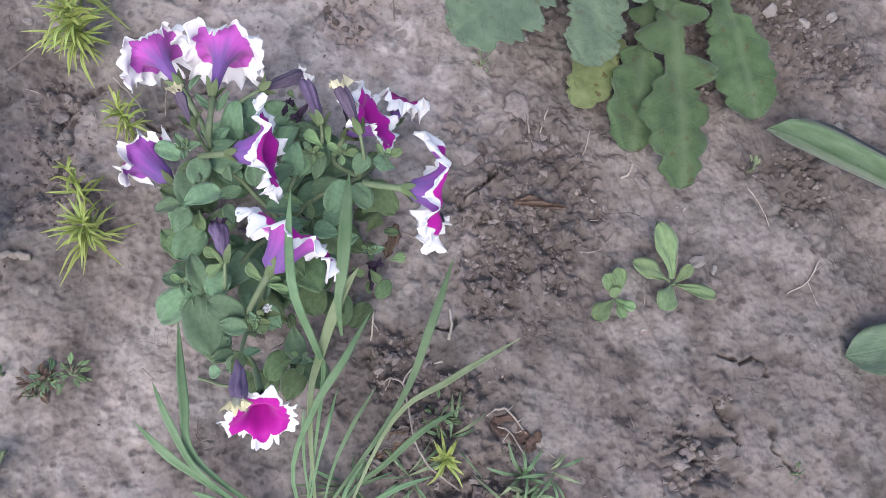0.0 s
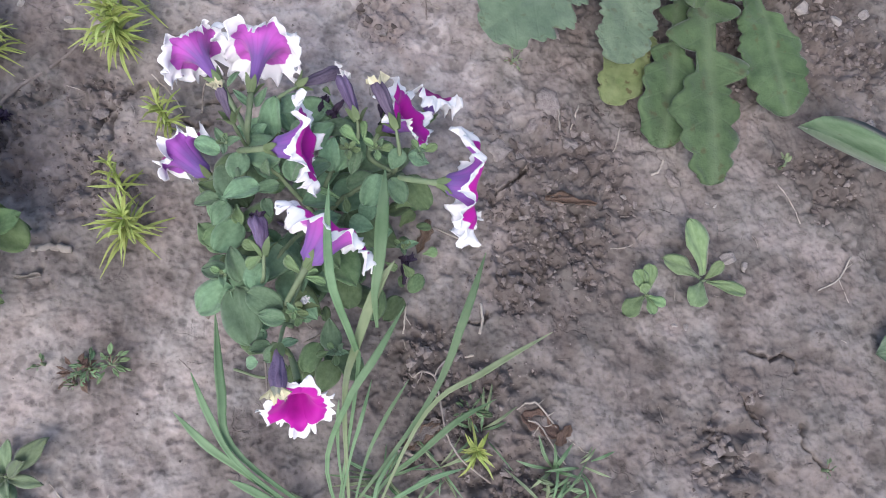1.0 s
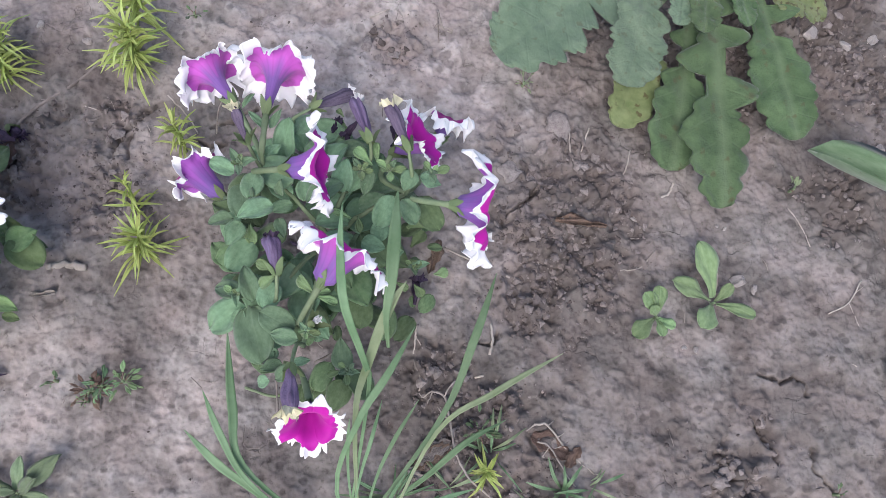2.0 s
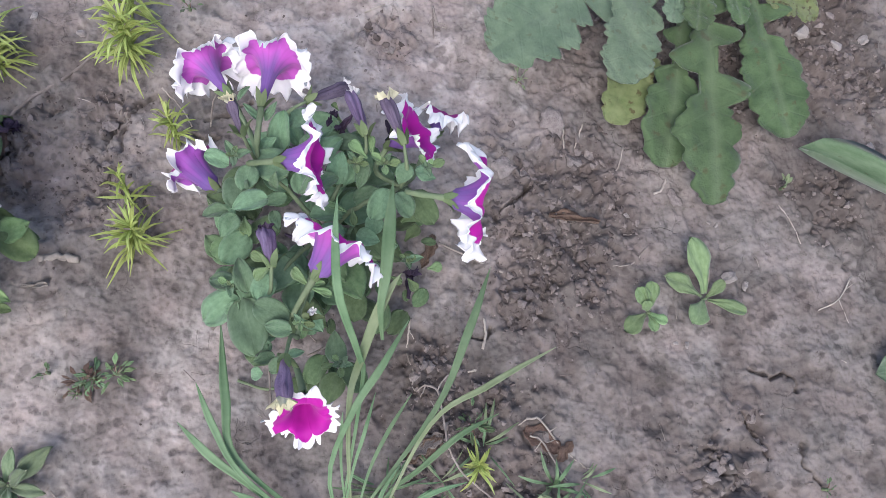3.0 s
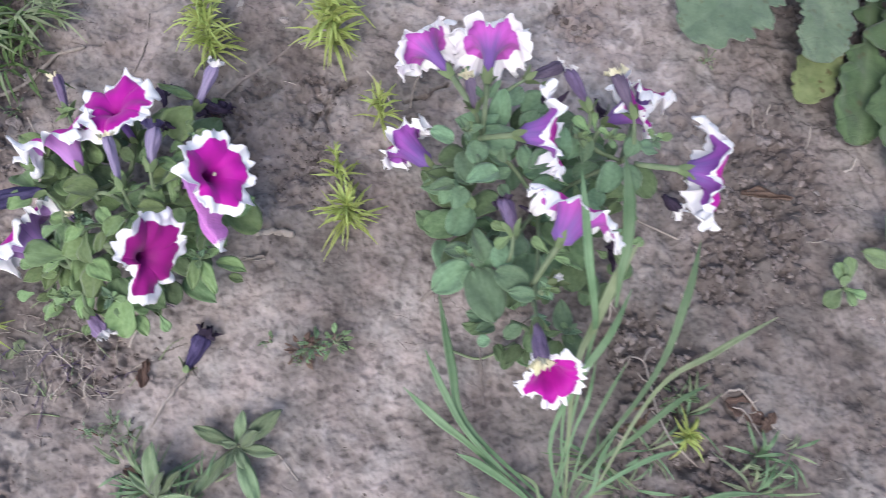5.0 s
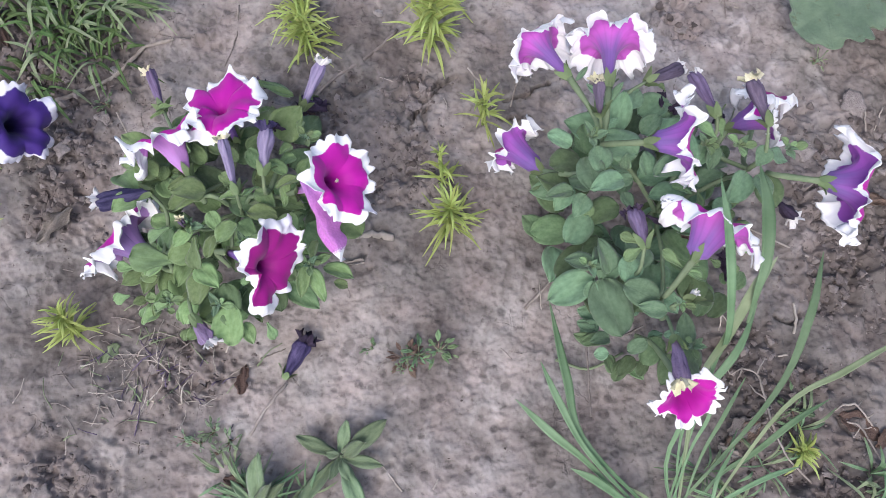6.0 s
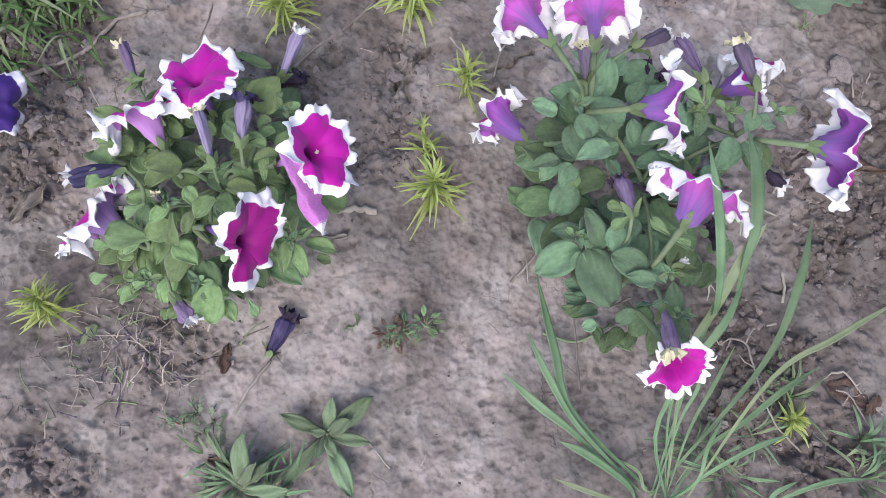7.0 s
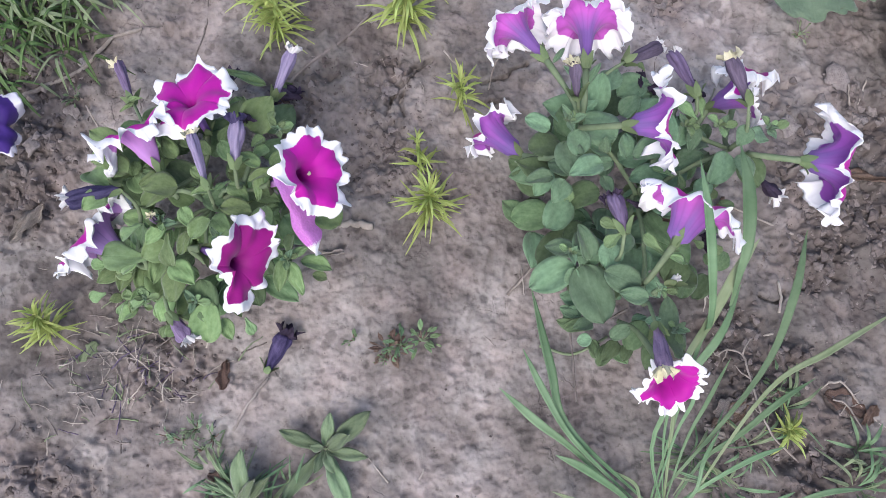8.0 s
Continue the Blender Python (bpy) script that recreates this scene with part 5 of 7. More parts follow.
G0 = on_ground((-0.0774, -0.1016, 0.0000))
GL = on_ground((-0.1034, -0.1029, 0.0000))
grass_clump("grass_clump", G0, "clump of long green grass blades under the petunia", [
    (0.0085, 0.3, 0, G0, (-0.0620, 0.0535, 0.1000), (-0.0638, 0.0802, 0.1500), (-0.0788, 0.1213, 0.2050), (-0.0828, 0.1671, 0.2150), (-0.0831, 0.2119, 0.2050)),
    (0.0100, 0.0, 1, G0, (-0.0743, 0.0331, 0.0900), (-0.0608, 0.0811, 0.1400), (-0.0429, 0.1248, 0.1700), (-0.0272, 0.1481, 0.1800)),
    (0.0112, 0.1, 0, (-0.0561, 0.0882, 0.1450), (-0.0448, 0.1191, 0.1750), (-0.0409, 0.1439, 0.1880), (-0.0377, 0.1886, 0.1900), (-0.0356, 0.2348, 0.1750)),
    (0.0085, 0.1, 0, G0, (0.0055, 0.0306, 0.0700), (0.0393, 0.1077, 0.0900), (0.0642, 0.1773, 0.0800)),
    (0.0072, 0.2, 1, G0, (-0.0012, 0.0159, 0.1000), (0.0555, 0.0559, 0.1200), (0.1202, 0.0921, 0.1200)),
    (0.0085, -0.2, 0, GL, (-0.1770, -0.0128, 0.0700), (-0.1933, 0.0451, 0.0700), (-0.2072, 0.1246, 0.0500)),
    (0.0082, 0.2, 0, GL, (-0.1710, -0.0272, 0.0700), (-0.2004, 0.0186, 0.0800), (-0.2204, 0.0607, 0.0800)),
    (0.0080, 0.3, 0, GL, (-0.1688, -0.0355, 0.0500), (-0.2059, -0.0076, 0.0600), (-0.2414, 0.0245, 0.0550)),
    (0.0085, 0.1, 0, G0, (-0.0929, -0.0300, 0.0500), (-0.0696, 0.0328, 0.1000), (-0.0433, 0.0727, 0.1200), (-0.0182, 0.1186, 0.1100)),
    (0.0029, 0.2, 0, G0, (-0.0810, -0.0249, 0.0500), (-0.0809, 0.0125, 0.0800), (-0.0796, 0.0332, 0.0900)),
    (0.0036, 0.2, 0, G0, (-0.0711, -0.0249, 0.0500), (-0.0595, 0.0123, 0.0800), (-0.0492, 0.0519, 0.0800)),
    (0.0037, 0.2, 0, G0, (-0.0576, -0.0309, 0.0400), (-0.0383, 0.0123, 0.0600), (-0.0134, 0.0528, 0.0600)),
    (0.0075, 0.2, 0, G0, (-0.0382, -0.0477, 0.0300), (-0.0050, -0.0203, 0.0500), (0.0336, 0.0117, 0.0600), (0.0744, 0.0335, 0.0500)),
    (0.0054, 0.2, 0, G0, (-0.0416, -0.0707, 0.0400), (0.0048, -0.0443, 0.0500), (0.0429, -0.0332, 0.0400)),
    (0.0045, 0.1, 0, G0, (-0.0535, -0.0794, 0.0400), (-0.0426, -0.0449, 0.0500), (-0.0244, -0.0158, 0.0500)),
    (0.0050, 0.3, 1, GL, (-0.1239, -0.0976, 0.0300), (-0.1597, -0.0866, 0.0300), (-0.1873, -0.0770, 0.0200)),
    (0.0075, 0.3, 0, GL, (-0.1183, -0.0804, 0.0300), (-0.1602, -0.0521, 0.0500), (-0.1869, -0.0399, 0.0500)),
    (0.0032, 0.3, 1, G0, (-0.1003, -0.0860, 0.0300), (-0.1065, -0.0688, 0.0300), (-0.1306, -0.0547, 0.0200)),
], "", 0.016)
G1 = on_ground((0.0303, -0.1092, 0.0000))
grass_clump("grass_tuft", G1, "low tuft of green grass blades on the soil", [
    (0.0061, 0.2, 0, G1, (0.0451, -0.0934, 0.0200), (0.0858, -0.0781, 0.0300), (0.1328, -0.0768, 0.0150)),
    (0.0043, 0.2, 1, G1, (-0.0034, -0.0997, 0.0200), (-0.0385, -0.1035, 0.0100)),
    (0.0036, 0.2, 0, G1, (0.0331, -0.0906, 0.0200), (0.0578, -0.0787, 0.0200))])
G2 = on_ground((0.1382, -0.0393, 0.0000))
grass_clump("grass_tuft", G2, "small tuft of thin grass leaves on the soil", [
    (0.0029, 0.2, 0, G2, (0.1262, -0.0226, 0.0200), (0.1211, -0.0029, 0.0200)), (0.0032, 0.2, 0, G2, (0.1434, -0.0283, 0.0200), (0.1571, -0.0118, 0.0150)),
    (0.0029, 0.2, 0, G2, (0.1150, -0.0338, 0.0150), (0.0984, -0.0283, 0.0100)), (0.0029, 0.2, 0, G2, (0.1497, -0.0425, 0.0150), (0.1710, -0.0486, 0.0100)),
    (0.0029, 0.2, 1, G2, (0.1262, -0.0450, 0.0150), (0.1121, -0.0563, 0.0100)), (0.0025, 0.2, 0, G2, (0.1376, -0.0282, 0.0200), (0.1372, -0.0115, 0.0200))])


# ---- spiky yellow-green weeds ----
def spiky_weed(at, height, spread, count, seed, lean=(0, 0), mat=None, label="spiky yellow-green weed seedling on dry soil", width=0.0023):
    rnd = random.Random(seed)
    root = Vector(on_ground(at))
    ob = empty("spiky_weed", root, label, "weed", "spiky weeds")
    top = root + Vector((lean[0], lean[1], height))
    part("stem", tube_mesh("stem", [root, (root + top) / 2 + Vector((0.002, 0.001, 0)), top], 0.0016, 0.0012, mat or SPIKY, 8, 5), ob)
    count = int(count * 1.5)
    for k in range(count):
        s = (k + 0.5) / count
        p = root.lerp(top, 0.15 + 0.85 * s)
        a = k * 2.39996 + rnd.uniform(-0.9, 0.9)
        ln = spread * rnd.uniform(0.55, 1.2) * (1 - 0.3 * s)
        up = 0.1 + 1.1 * s * s + rnd.uniform(-0.15, 0.35)
        d = Vector((math.cos(a), math.sin(a), up)).normalized()
        mid = p + d * ln * 0.55 + Vector((0, 0, 0.1 * ln))
        end = p + d * ln + Vector((rnd.uniform(-0.12, 0.12) * ln, rnd.uniform(-0.12, 0.12) * ln, rnd.uniform(-0.35, 0.0) * ln))
        part("leaf", ribbon_mesh("leaf", [p, mid, end], width * rnd.uniform(0.8, 1.25), mat or SPIKY, 7, 0.35, rnd.uniform(-0.4, 0.4), 0.35), ob)
    return ob


spiky_weed((-0.3095, 0.2111, 0.0000), 0.04, 0.046, 40, 1, (0.0, 0.015))
spiky_weed((-0.3190, 0.2539, 0.0000), 0.05, 0.028, 14, 2, (-0.004, 0.025))
spiky_weed((-0.2751, 0.3317, 0.0000), 0.055, 0.036, 22, 3, (-0.002, 0.012))
spiky_weed((0.0568, -0.0238, 0.0000), 0.025, 0.03, 20, 4, (0.0, 0.008))
spiky_weed((-0.7008, 0.0811, 0.0000), 0.045, 0.036, 40, 5, (-0.005, 0.018))
spiky_weed((-0.4777, 0.4113, 0.0000), 0.05, 0.042, 40, 6, (0.0, 0.025))
spiky_weed((-0.3353, 0.4265, 0.0000), 0.06, 0.05, 46, 7, (0.0, 0.03), None, "dense spiky yellow-green weed on dry soil", 0.0034)
spiky_weed((-0.3422, 0.4875, 0.0000), 0.055, 0.05, 40, 8, (0.01, 0.03), None, "dense spiky yellow-green weed on dry soil", 0.0034)
spiky_weed((-0.4848, 0.4382, 0.0000), 0.055, 0.05, 34, 9, (0.0, 0.02))
spiky_weed((-0.8168, 0.1931, 0.0000), 0.045, 0.038, 30, 10, (0.0, 0.02))
spiky_weed((-0.6617, 0.4474, -0.0000), 0.04, 0.04, 18, 11, (0.0, 0.02), GRASS_PALE, "pale spiky weed on dry soil")
spiky_weed((-0.8321, 0.2633, 0.0000), 0.04, 0.035, 20, 12, (0.01, 0.01))
rnd = random.Random(12)
for k, (at, n) in enumerate((((-0.7558, 0.4472, 0.0000), 44), ((-0.7021, 0.4601, 0.0000), 30), ((-0.8093, 0.4593, -0.0000), 36), ((-0.7747, 0.3936, 0.0000), 14), ((-0.7287, 0.4376, -0.0000), 20), ((-0.8366, 0.4690, -0.0000), 30), ((-0.7802, 0.4858, 0.0000), 30), ((-0.7563, 0.4180, 0.0000), 40), ((-0.7107, 0.3954, 0.0000), 34), ((-0.7788, 0.3703, 0.0000), 26))):
    root = Vector(on_ground(at))
    blades = []
    for i in range(int(n * 0.75)):
        a, ln = rnd.uniform(0, 6.28), rnd.uniform(0.022, 0.06)
        d = Vector((math.cos(a), math.sin(a), 0))
        p = root + d * rnd.uniform(0, 0.018) + Vector((rnd.uniform(-0.02, 0.02), rnd.uniform(-0.014, 0.014), 0))
        blades.append((rnd.uniform(0.0018, 0.004), rnd.uniform(-0.5, 0.5), rnd.random() < 0.25, p, p + d * ln * 0.35 + Vector((0, 0, ln * 0.5)), p + d * ln + Vector((0, 0, ln * 0.25))))
    grass_clump("grass_tuft", root, "tuft of fresh green grass on dry soil", blades, "grass tufts", 0.002, GRASS_DARK)


# ---- plant with large lobed leaves ----
def lobed_mesh(mat, left, right, seed, arch=0.05, droop=0.0, slant=0.1):
    """A leaf of length one along y whose sides are made of rounded lobes (place along the midrib, reach along it, width); lobes lean towards the tip."""
    rnd = np.random.RandomState(seed)
    ph = rnd.uniform(0, 6.28, 8)
    off = Vector((seed * 2.3, seed * 1.1, 0))
    rows, half = 141, 8
    verts, uvs = [], []

    def wide(s, side):
        total = (0.026 + 0.03 * s) ** 5 if s < 0.97 else 0.0
        for where, reach, w in left if side < 0 else right:
            d = abs((s - where) / reach)
            if d < 1:
                total += (w * (1 - d ** 2.2) ** 0.5) ** 5
        w = total ** 0.2
        edge = abs(math.sin(44 * s + ph[0] + 2 * side + 1.6 * math.sin(9 * s + ph[1] * side))) ** 0.75 - 0.6
        return max(0.004, w * (1 + 0.11 * edge + 0.02 * math.sin(83 * s + ph[2])))

    for layer in (0, 1):
        for i in range(rows):
            s = i / (rows - 1)
            for j in range(-half, half + 1):
                k = j / half
                w = wide(s, -1 if k < 0 else 1)
                x = k * w + 0.02 * math.sin(2.6 * s + ph[3])
                y = s + slant * abs(k) * w - 0.1 * k * k * w * s
                z = arch * math.sin(math.pi * s * 0.85) - droop * s * s + 0.12 * abs(k) * w
                z += 0.02 * noise.noise(Vector((x * 6, y * 6, 0)) + off) + 0.008 * noise.noise(Vector((x * 17, y * 17, 3)) + off) + 0.01 * k * k * math.sin(19 * s + ph[4] + j)
                verts.append((x, y, z - 0.005 * layer))
                uvs.append((0.5 + x, y))
    cols = 2 * half + 1
    n = rows * cols
    faces = grid_faces(rows, cols) + grid_faces(rows, cols, n, False, True)
    for i in range(rows - 1):
        for e in (0, cols - 1):
            q = (i * cols + e, (i + 1) * cols + e, n + (i + 1) * cols + e, n + i * cols + e)
            faces.append(q if e == 0 else q[::-1])
    for r in (0, rows - 1):
        for j in range(cols - 1):
            q = (r * cols + j, r * cols + j + 1, n + r * cols + j + 1, n + r * cols + j)
            faces.append(q[::-1] if r == 0 else q)
    return mesh("leaf", verts, faces, [mat], uvs)


# the sides of the leaves, lobe by lobe
HAND_L = ((0.95, 0.06, 0.12), (0.86, 0.1, 0.22), (0.72, 0.11, 0.29), (0.57, 0.1, 0.31), (0.42, 0.08, 0.24), (0.26, 0.08, 0.36), (0.12, 0.06, 0.12))
HAND_R = ((0.95, 0.06, 0.13), (0.86, 0.1, 0.23), (0.73, 0.11, 0.3), (0.58, 0.1, 0.33), (0.44, 0.08, 0.26), (0.3, 0.07, 0.38), (0.14, 0.06, 0.2))
SHIELD_L = ((0.93, 0.07, 0.13), (0.82, 0.12, 0.21), (0.65, 0.13, 0.23), (0.46, 0.12, 0.22), (0.28, 0.1, 0.13))
SHIELD_R = ((0.93, 0.07, 0.15), (0.8, 0.13, 0.23), (0.6, 0.15, 0.24), (0.4, 0.14, 0.22), (0.22, 0.1, 0.12))
PADDLE_L = ((0.965, 0.035, 0.07), (0.91, 0.06, 0.115), (0.81, 0.09, 0.15), (0.69, 0.08, 0.14), (0.6, 0.05, 0.09), (0.36, 0.06, 0.13), (0.22, 0.05, 0.1))
PADDLE_R = ((0.965, 0.035, 0.07), (0.91, 0.06, 0.11), (0.81, 0.09, 0.145), (0.68, 0.09, 0.15), (0.56, 0.06, 0.12), (0.35, 0.05, 0.1), (0.2, 0.05, 0.1))
LYRE_L = ((0.97, 0.03, 0.05), (0.91, 0.05, 0.09), (0.82, 0.07, 0.125), (0.71, 0.07, 0.12), (0.63, 0.04, 0.09), (0.53, 0.075, 0.165), (0.29, 0.055, 0.14), (0.15, 0.05, 0.1))
LYRE_R = ((0.97, 0.03, 0.045), (0.91, 0.05, 0.085), (0.81, 0.07, 0.125), (0.69, 0.09, 0.155), (0.59, 0.05, 0.1), (0.385, 0.07, 0.16), (0.3, 0.05, 0.07), (0.17, 0.05, 0.12))
SPADE_L = ((0.95, 0.05, 0.09), (0.87, 0.09, 0.15), (0.74, 0.11, 0.175), (0.6, 0.11, 0.175), (0.46, 0.09, 0.12), (0.24, 0.06, 0.2), (0.1, 0.05, 0.08))
SPADE_R = ((0.95, 0.05, 0.08), (0.87, 0.09, 0.15), (0.73, 0.12, 0.185), (0.57, 0.12, 0.185), (0.42, 0.1, 0.15), (0.28, 0.08, 0.1), (0.14, 0.05, 0.1))


def lobed_plant():
    root = on_ground((0.3553, 0.6064, 0.0000))
    ob = empty("lobed_leaf_plant", root, "low rosette of large lobed grey-green leaves on soil", "plant")
    rows = (
        (GREY_LOBED, (0.2277, 0.5464, 0.0500), (0.0737, 0.4408, 0.0350), 1, (0.0, 0.05, 1), HAND_L, HAND_R),
        (GREY_LOBED, (0.2460, 0.5341, 0.0750), (0.2156, 0.3953, 0.0550), 2, (0.1, 0, 1), SHIELD_L, SHIELD_R),
        (YELLOW_LEAF, (0.2637, 0.5056, 0.0300), (0.2143, 0.3656, 0.0120), 3, (0, 0, 1), SHIELD_L, PADDLE_R),
        (LOBED_LEAF, (0.3065, 0.5517, 0.0400), (0.2742, 0.3110, 0.0140), 4, (0.1, 0, 1), PADDLE_L, PADDLE_R),
        (LOBED_LEAF, (0.3205, 0.5423, 0.0550), (0.3282, 0.2654, 0.0200), 5, (0, 0, 1), LYRE_L, LYRE_R),
        (LOBED_LEAF, (0.3787, 0.5400, 0.0500), (0.4231, 0.3501, 0.0180), 6, (-0.1, 0, 1), SPADE_L, SPADE_R),
        (YELLOW_LEAF, (0.3726, 0.5280, 0.0500), (0.4659, 0.5029, 0.0400), 7, (0, 0, 1), SHIELD_L, SHIELD_R),
        (GREY_LOBED, (0.2817, 0.5290, 0.0900), (0.2731, 0.4581, 0.0800), 8, (0, 0, 1), SHIELD_L, SHIELD_R),
        (LOBED_LEAF, (0.3073, 0.5296, 0.0900), (0.2976, 0.4475, 0.0850), 9, (0, 0, 1), SHIELD_L, SHIELD_R),
        (GREY_LOBED, (0.2346, 0.5618, 0.0500), (0.1541, 0.5015, 0.0400), 10, (0, 0, 1), SHIELD_L, SHIELD_R),
        (LOBED_LEAF, (0.3398, 0.5510, 0.0700), (0.3625, 0.4712, 0.0600), 11, (0, 0, 1), SPADE_L, SPADE_R),
        (LOBED_LEAF, (0.3485, 0.5733, 0.0700), (0.4978, 0.6066, 0.0500), 12, (0, 0, 1), LYRE_L, LYRE_R),
        (LOBED_LEAF, (0.3166, 0.5873, 0.0700), (0.3322, 0.7610, 0.0500), 13, (0, 0, 1), PADDLE_L, PADDLE_R),
        (LOBED_LEAF, (0.2834, 0.5864, 0.0700), (0.1746, 0.6987, 0.0500), 14, (0, 0, 1), HAND_L, HAND_R),
        # raised crown leaves out of view, added to shade the gaps below
        (LOBED_LEAF, (0.3500, 0.6000, 0.0700), (0.2700, 0.5950, 0.1400), 15, (0, 0, 1), SPADE_L, SPADE_R),
        (LOBED_LEAF, (0.3560, 0.6050, 0.0700), (0.4500, 0.5750, 0.1300), 16, (0, 0, 1), SPADE_L, SPADE_R),
        (GREY_LOBED, (0.3520, 0.6080, 0.0700), (0.3350, 0.6900, 0.1500), 17, (0, 0, 1), SPADE_L, SPADE_R),
    )
    for mat, base, tip, seed, up, left, right in rows:
        ln = (Vector(tip) - Vector(base)).length
        part("leaf", lobed_mesh(mat, left, right, seed), ob, "yellowing lobed leaf" if mat is YELLOW_LEAF else "", leaf_at(base, tip, ln, up))
        b = Vector(base)
        part("petiole", tube_mesh("petiole", [root, (Vector(root) + b) / 2 + Vector((0, 0, 0.02)), b], 0.003, 0.0024, GREEN_STEM, 7, 6), ob, "pale leaf stalk")
    return ob


lobed_plant()


# ---- broad leaves at the bed's side ----
def strap(s, side):
    return 0.5 * (0.5 + 0.5 * math.sin(math.pi * min(0.5, s * 0.8))) * max(0.0, 1 - max(0.0, (s - 0.72) / 0.28) ** 2.2) ** 0.6 + 0.004


def strap_plant(name, root, label, leaves):
    root = on_ground(root)
    ob = empty(name, root, label, "plant")
    for k, (base, tip, width, mat, up) in enumerate(leaves):
        me = leaf_mesh("leaf", mat, strap, 19, 9, 0.03, 0.12, 0.01, k + 3, 0.006)
        ln = (Vector(tip) - Vector(base)).length
        part("leaf", me, ob, "", leaf_at(base, tip, ln * width, up))
        part("stalk", tube_mesh("stalk", [root, base], 0.005, 0.004, GREEN_STEM, 5, 6), ob)


strap_plant("strap_leaf_plant", (0.6781, 0.2109, -0.0000), "smooth strap-shaped green leaf lying over soil", [((0.6507, 0.2202, 0.0200), (0.4309, 0.3347, 0.0260), 0.15, BLADE_LEAF, (0.1, 0.1, 1)), ((0.6453, 0.2138, 0.0300), (0.7467, 0.3144, 0.0500), 0.2, BLADE_LEAF, (0, 0, 1))])
strap_plant("broad_leaf_plant", (0.6398, 0.1093, 0.0000), "broad blue-green leaf above dry soil", [((0.6295, 0.1017, 0.0120), (0.4980, 0.0778, 0.0100), 0.42, GREY_LOBED, (0, 0, 1)), ((0.6080, 0.0988, 0.0400), (0.6584, 0.0315, 0.0500), 0.4, WEED_LEAF, (0, 0, 1))])


# ---- small weeds and seedlings ----
def toothed(s, side):
    """A blunt, narrow leaf with shallow, uneven teeth."""
    k = 0.4 if side > 0 else 0.0
    body = 0.5 * (0.16 + 0.84 * math.sin(math.pi * min(1.0, 0.06 + 0.8 * s)) ** 0.9) * max(0.0, 1 - s ** 7) ** 0.5
    return body * (0.86 + 0.22 * abs(math.sin(7.5 * s + k + 0.8 * math.sin(5 * s))) ** 0.7) + 0.008


def rosette(name, root, label, mat, leaves, shape=None, group="", flat=False, sprig=None):
    """Leaves from one root; flat: limp, wavy blades; sprig: a random source that scatters small leaves along thin stems."""
    root = on_ground(root, 0.002)
    ob = empty(name, root, label, "weed", group)
    for k, (tip, width) in enumerate(leaves):
        arch, cup, wave = (0.09, 0.03, 0.035) if flat else (0.12, 0.06, 0.03)
        me = leaf_mesh("leaf", mat, shape or lance, 21, 7, arch, cup, wave, k * 3 + len(leaves), 0.008)
        b = Vector(root) + (Vector(tip) - Vector(root)) * (sprig.uniform(0.3, 0.72) if sprig else 0.08) + Vector((0, 0, 0.004))
        if sprig and k % 2 == 0:
            part("stem", tube_mesh("stem", [root, (Vector(root) + b) / 2 + Vector((0.001, -0.001, 0.002)), b], 0.0007, 0.0005, DEAD_LEAF if k % 4 else GREEN_STEM, 5, 5), ob)
        ln = (Vector(tip) - b).length
        up = (sprig.uniform(-0.5, 0.5), sprig.uniform(-0.5, 0.5), 1) if sprig else (0.12 * math.sin(k * 2.1), -0.05 + 0.12 * math.cos(k * 1.7), 1)
        part("leaf", me, ob, "", leaf_at(b, tip, ln * width, up))
    part("crown", tube_mesh("crown", [Vector(root) - Vector((0, 0, 0.004)), Vector(root) + Vector((0.001, 0, 0.008))], 0.0022, 0.0014, GREEN_STEM, 4, 6), ob)
    return ob


rosette("seedling", (0.3147, 0.1617, 0.0000), "seedling with pale green spoon-shaped leaves on soil", SEEDLING_LEAF, [((0.2926, 0.2267, 0.0300), 0.40), ((0.2637, 0.1832, 0.0200), 0.39), ((0.2919, 0.1310, 0.0200), 0.67), ((0.3564, 0.1441, 0.0150), 0.39), ((0.3335, 0.1799, 0.0180), 0.51)], spatulate, group="seedlings")
rosette("seedling", (0.2490, 0.1452, 0.0000), "small seedling with pale green leaves on soil", YOUNG_LEAF, [((0.2334, 0.1706, 0.0200), 0.61), ((0.2495, 0.1781, 0.0200), 0.55), ((0.2183, 0.1235, 0.0120), 0.61), ((0.2664, 0.1323, 0.0150), 0.55), ((0.2529, 0.1223, 0.0120), 0.61), ((0.2417, 0.1562, 0.0200), 0.73)], spatulate, group="seedlings")
rosette("rosette_weed", (-0.4155, -0.0359, 0.0000), "weed rosette of limp narrow green leaves on soil", WEED_LEAF, [((-0.4606, -0.0168, 0.0200), 0.30), ((-0.4098, 0.0009, 0.0200), 0.34), ((-0.3678, 0.0014, 0.0220), 0.31), ((-0.3703, -0.0436, 0.0200), 0.28), ((-0.3873, -0.0969, 0.0200), 0.28), ((-0.4572, -0.0875, 0.0150), 0.22), ((-0.4289, -0.0309, 0.0250), 0.38), ((-0.4240, -0.0590, 0.0200), 0.34), ((-0.3882, -0.0203, 0.0280), 0.38), ((-0.4036, -0.0587, 0.0200), 0.38)], toothed, flat=True)
rosette("rosette_weed", (-0.4977, -0.0896, 0.0000), "weed with upright narrow green leaves on soil", WEED_LEAF, [((-0.4910, -0.0326, 0.0500), 0.26), ((-0.4666, -0.0596, 0.0300), 0.22), ((-0.4455, -0.0880, 0.0300), 0.26), ((-0.4759, -0.0597, 0.0500), 0.20), ((-0.5228, -0.0603, 0.0200), 0.20)], toothed, flat=True)
mixed = random.Random(55)
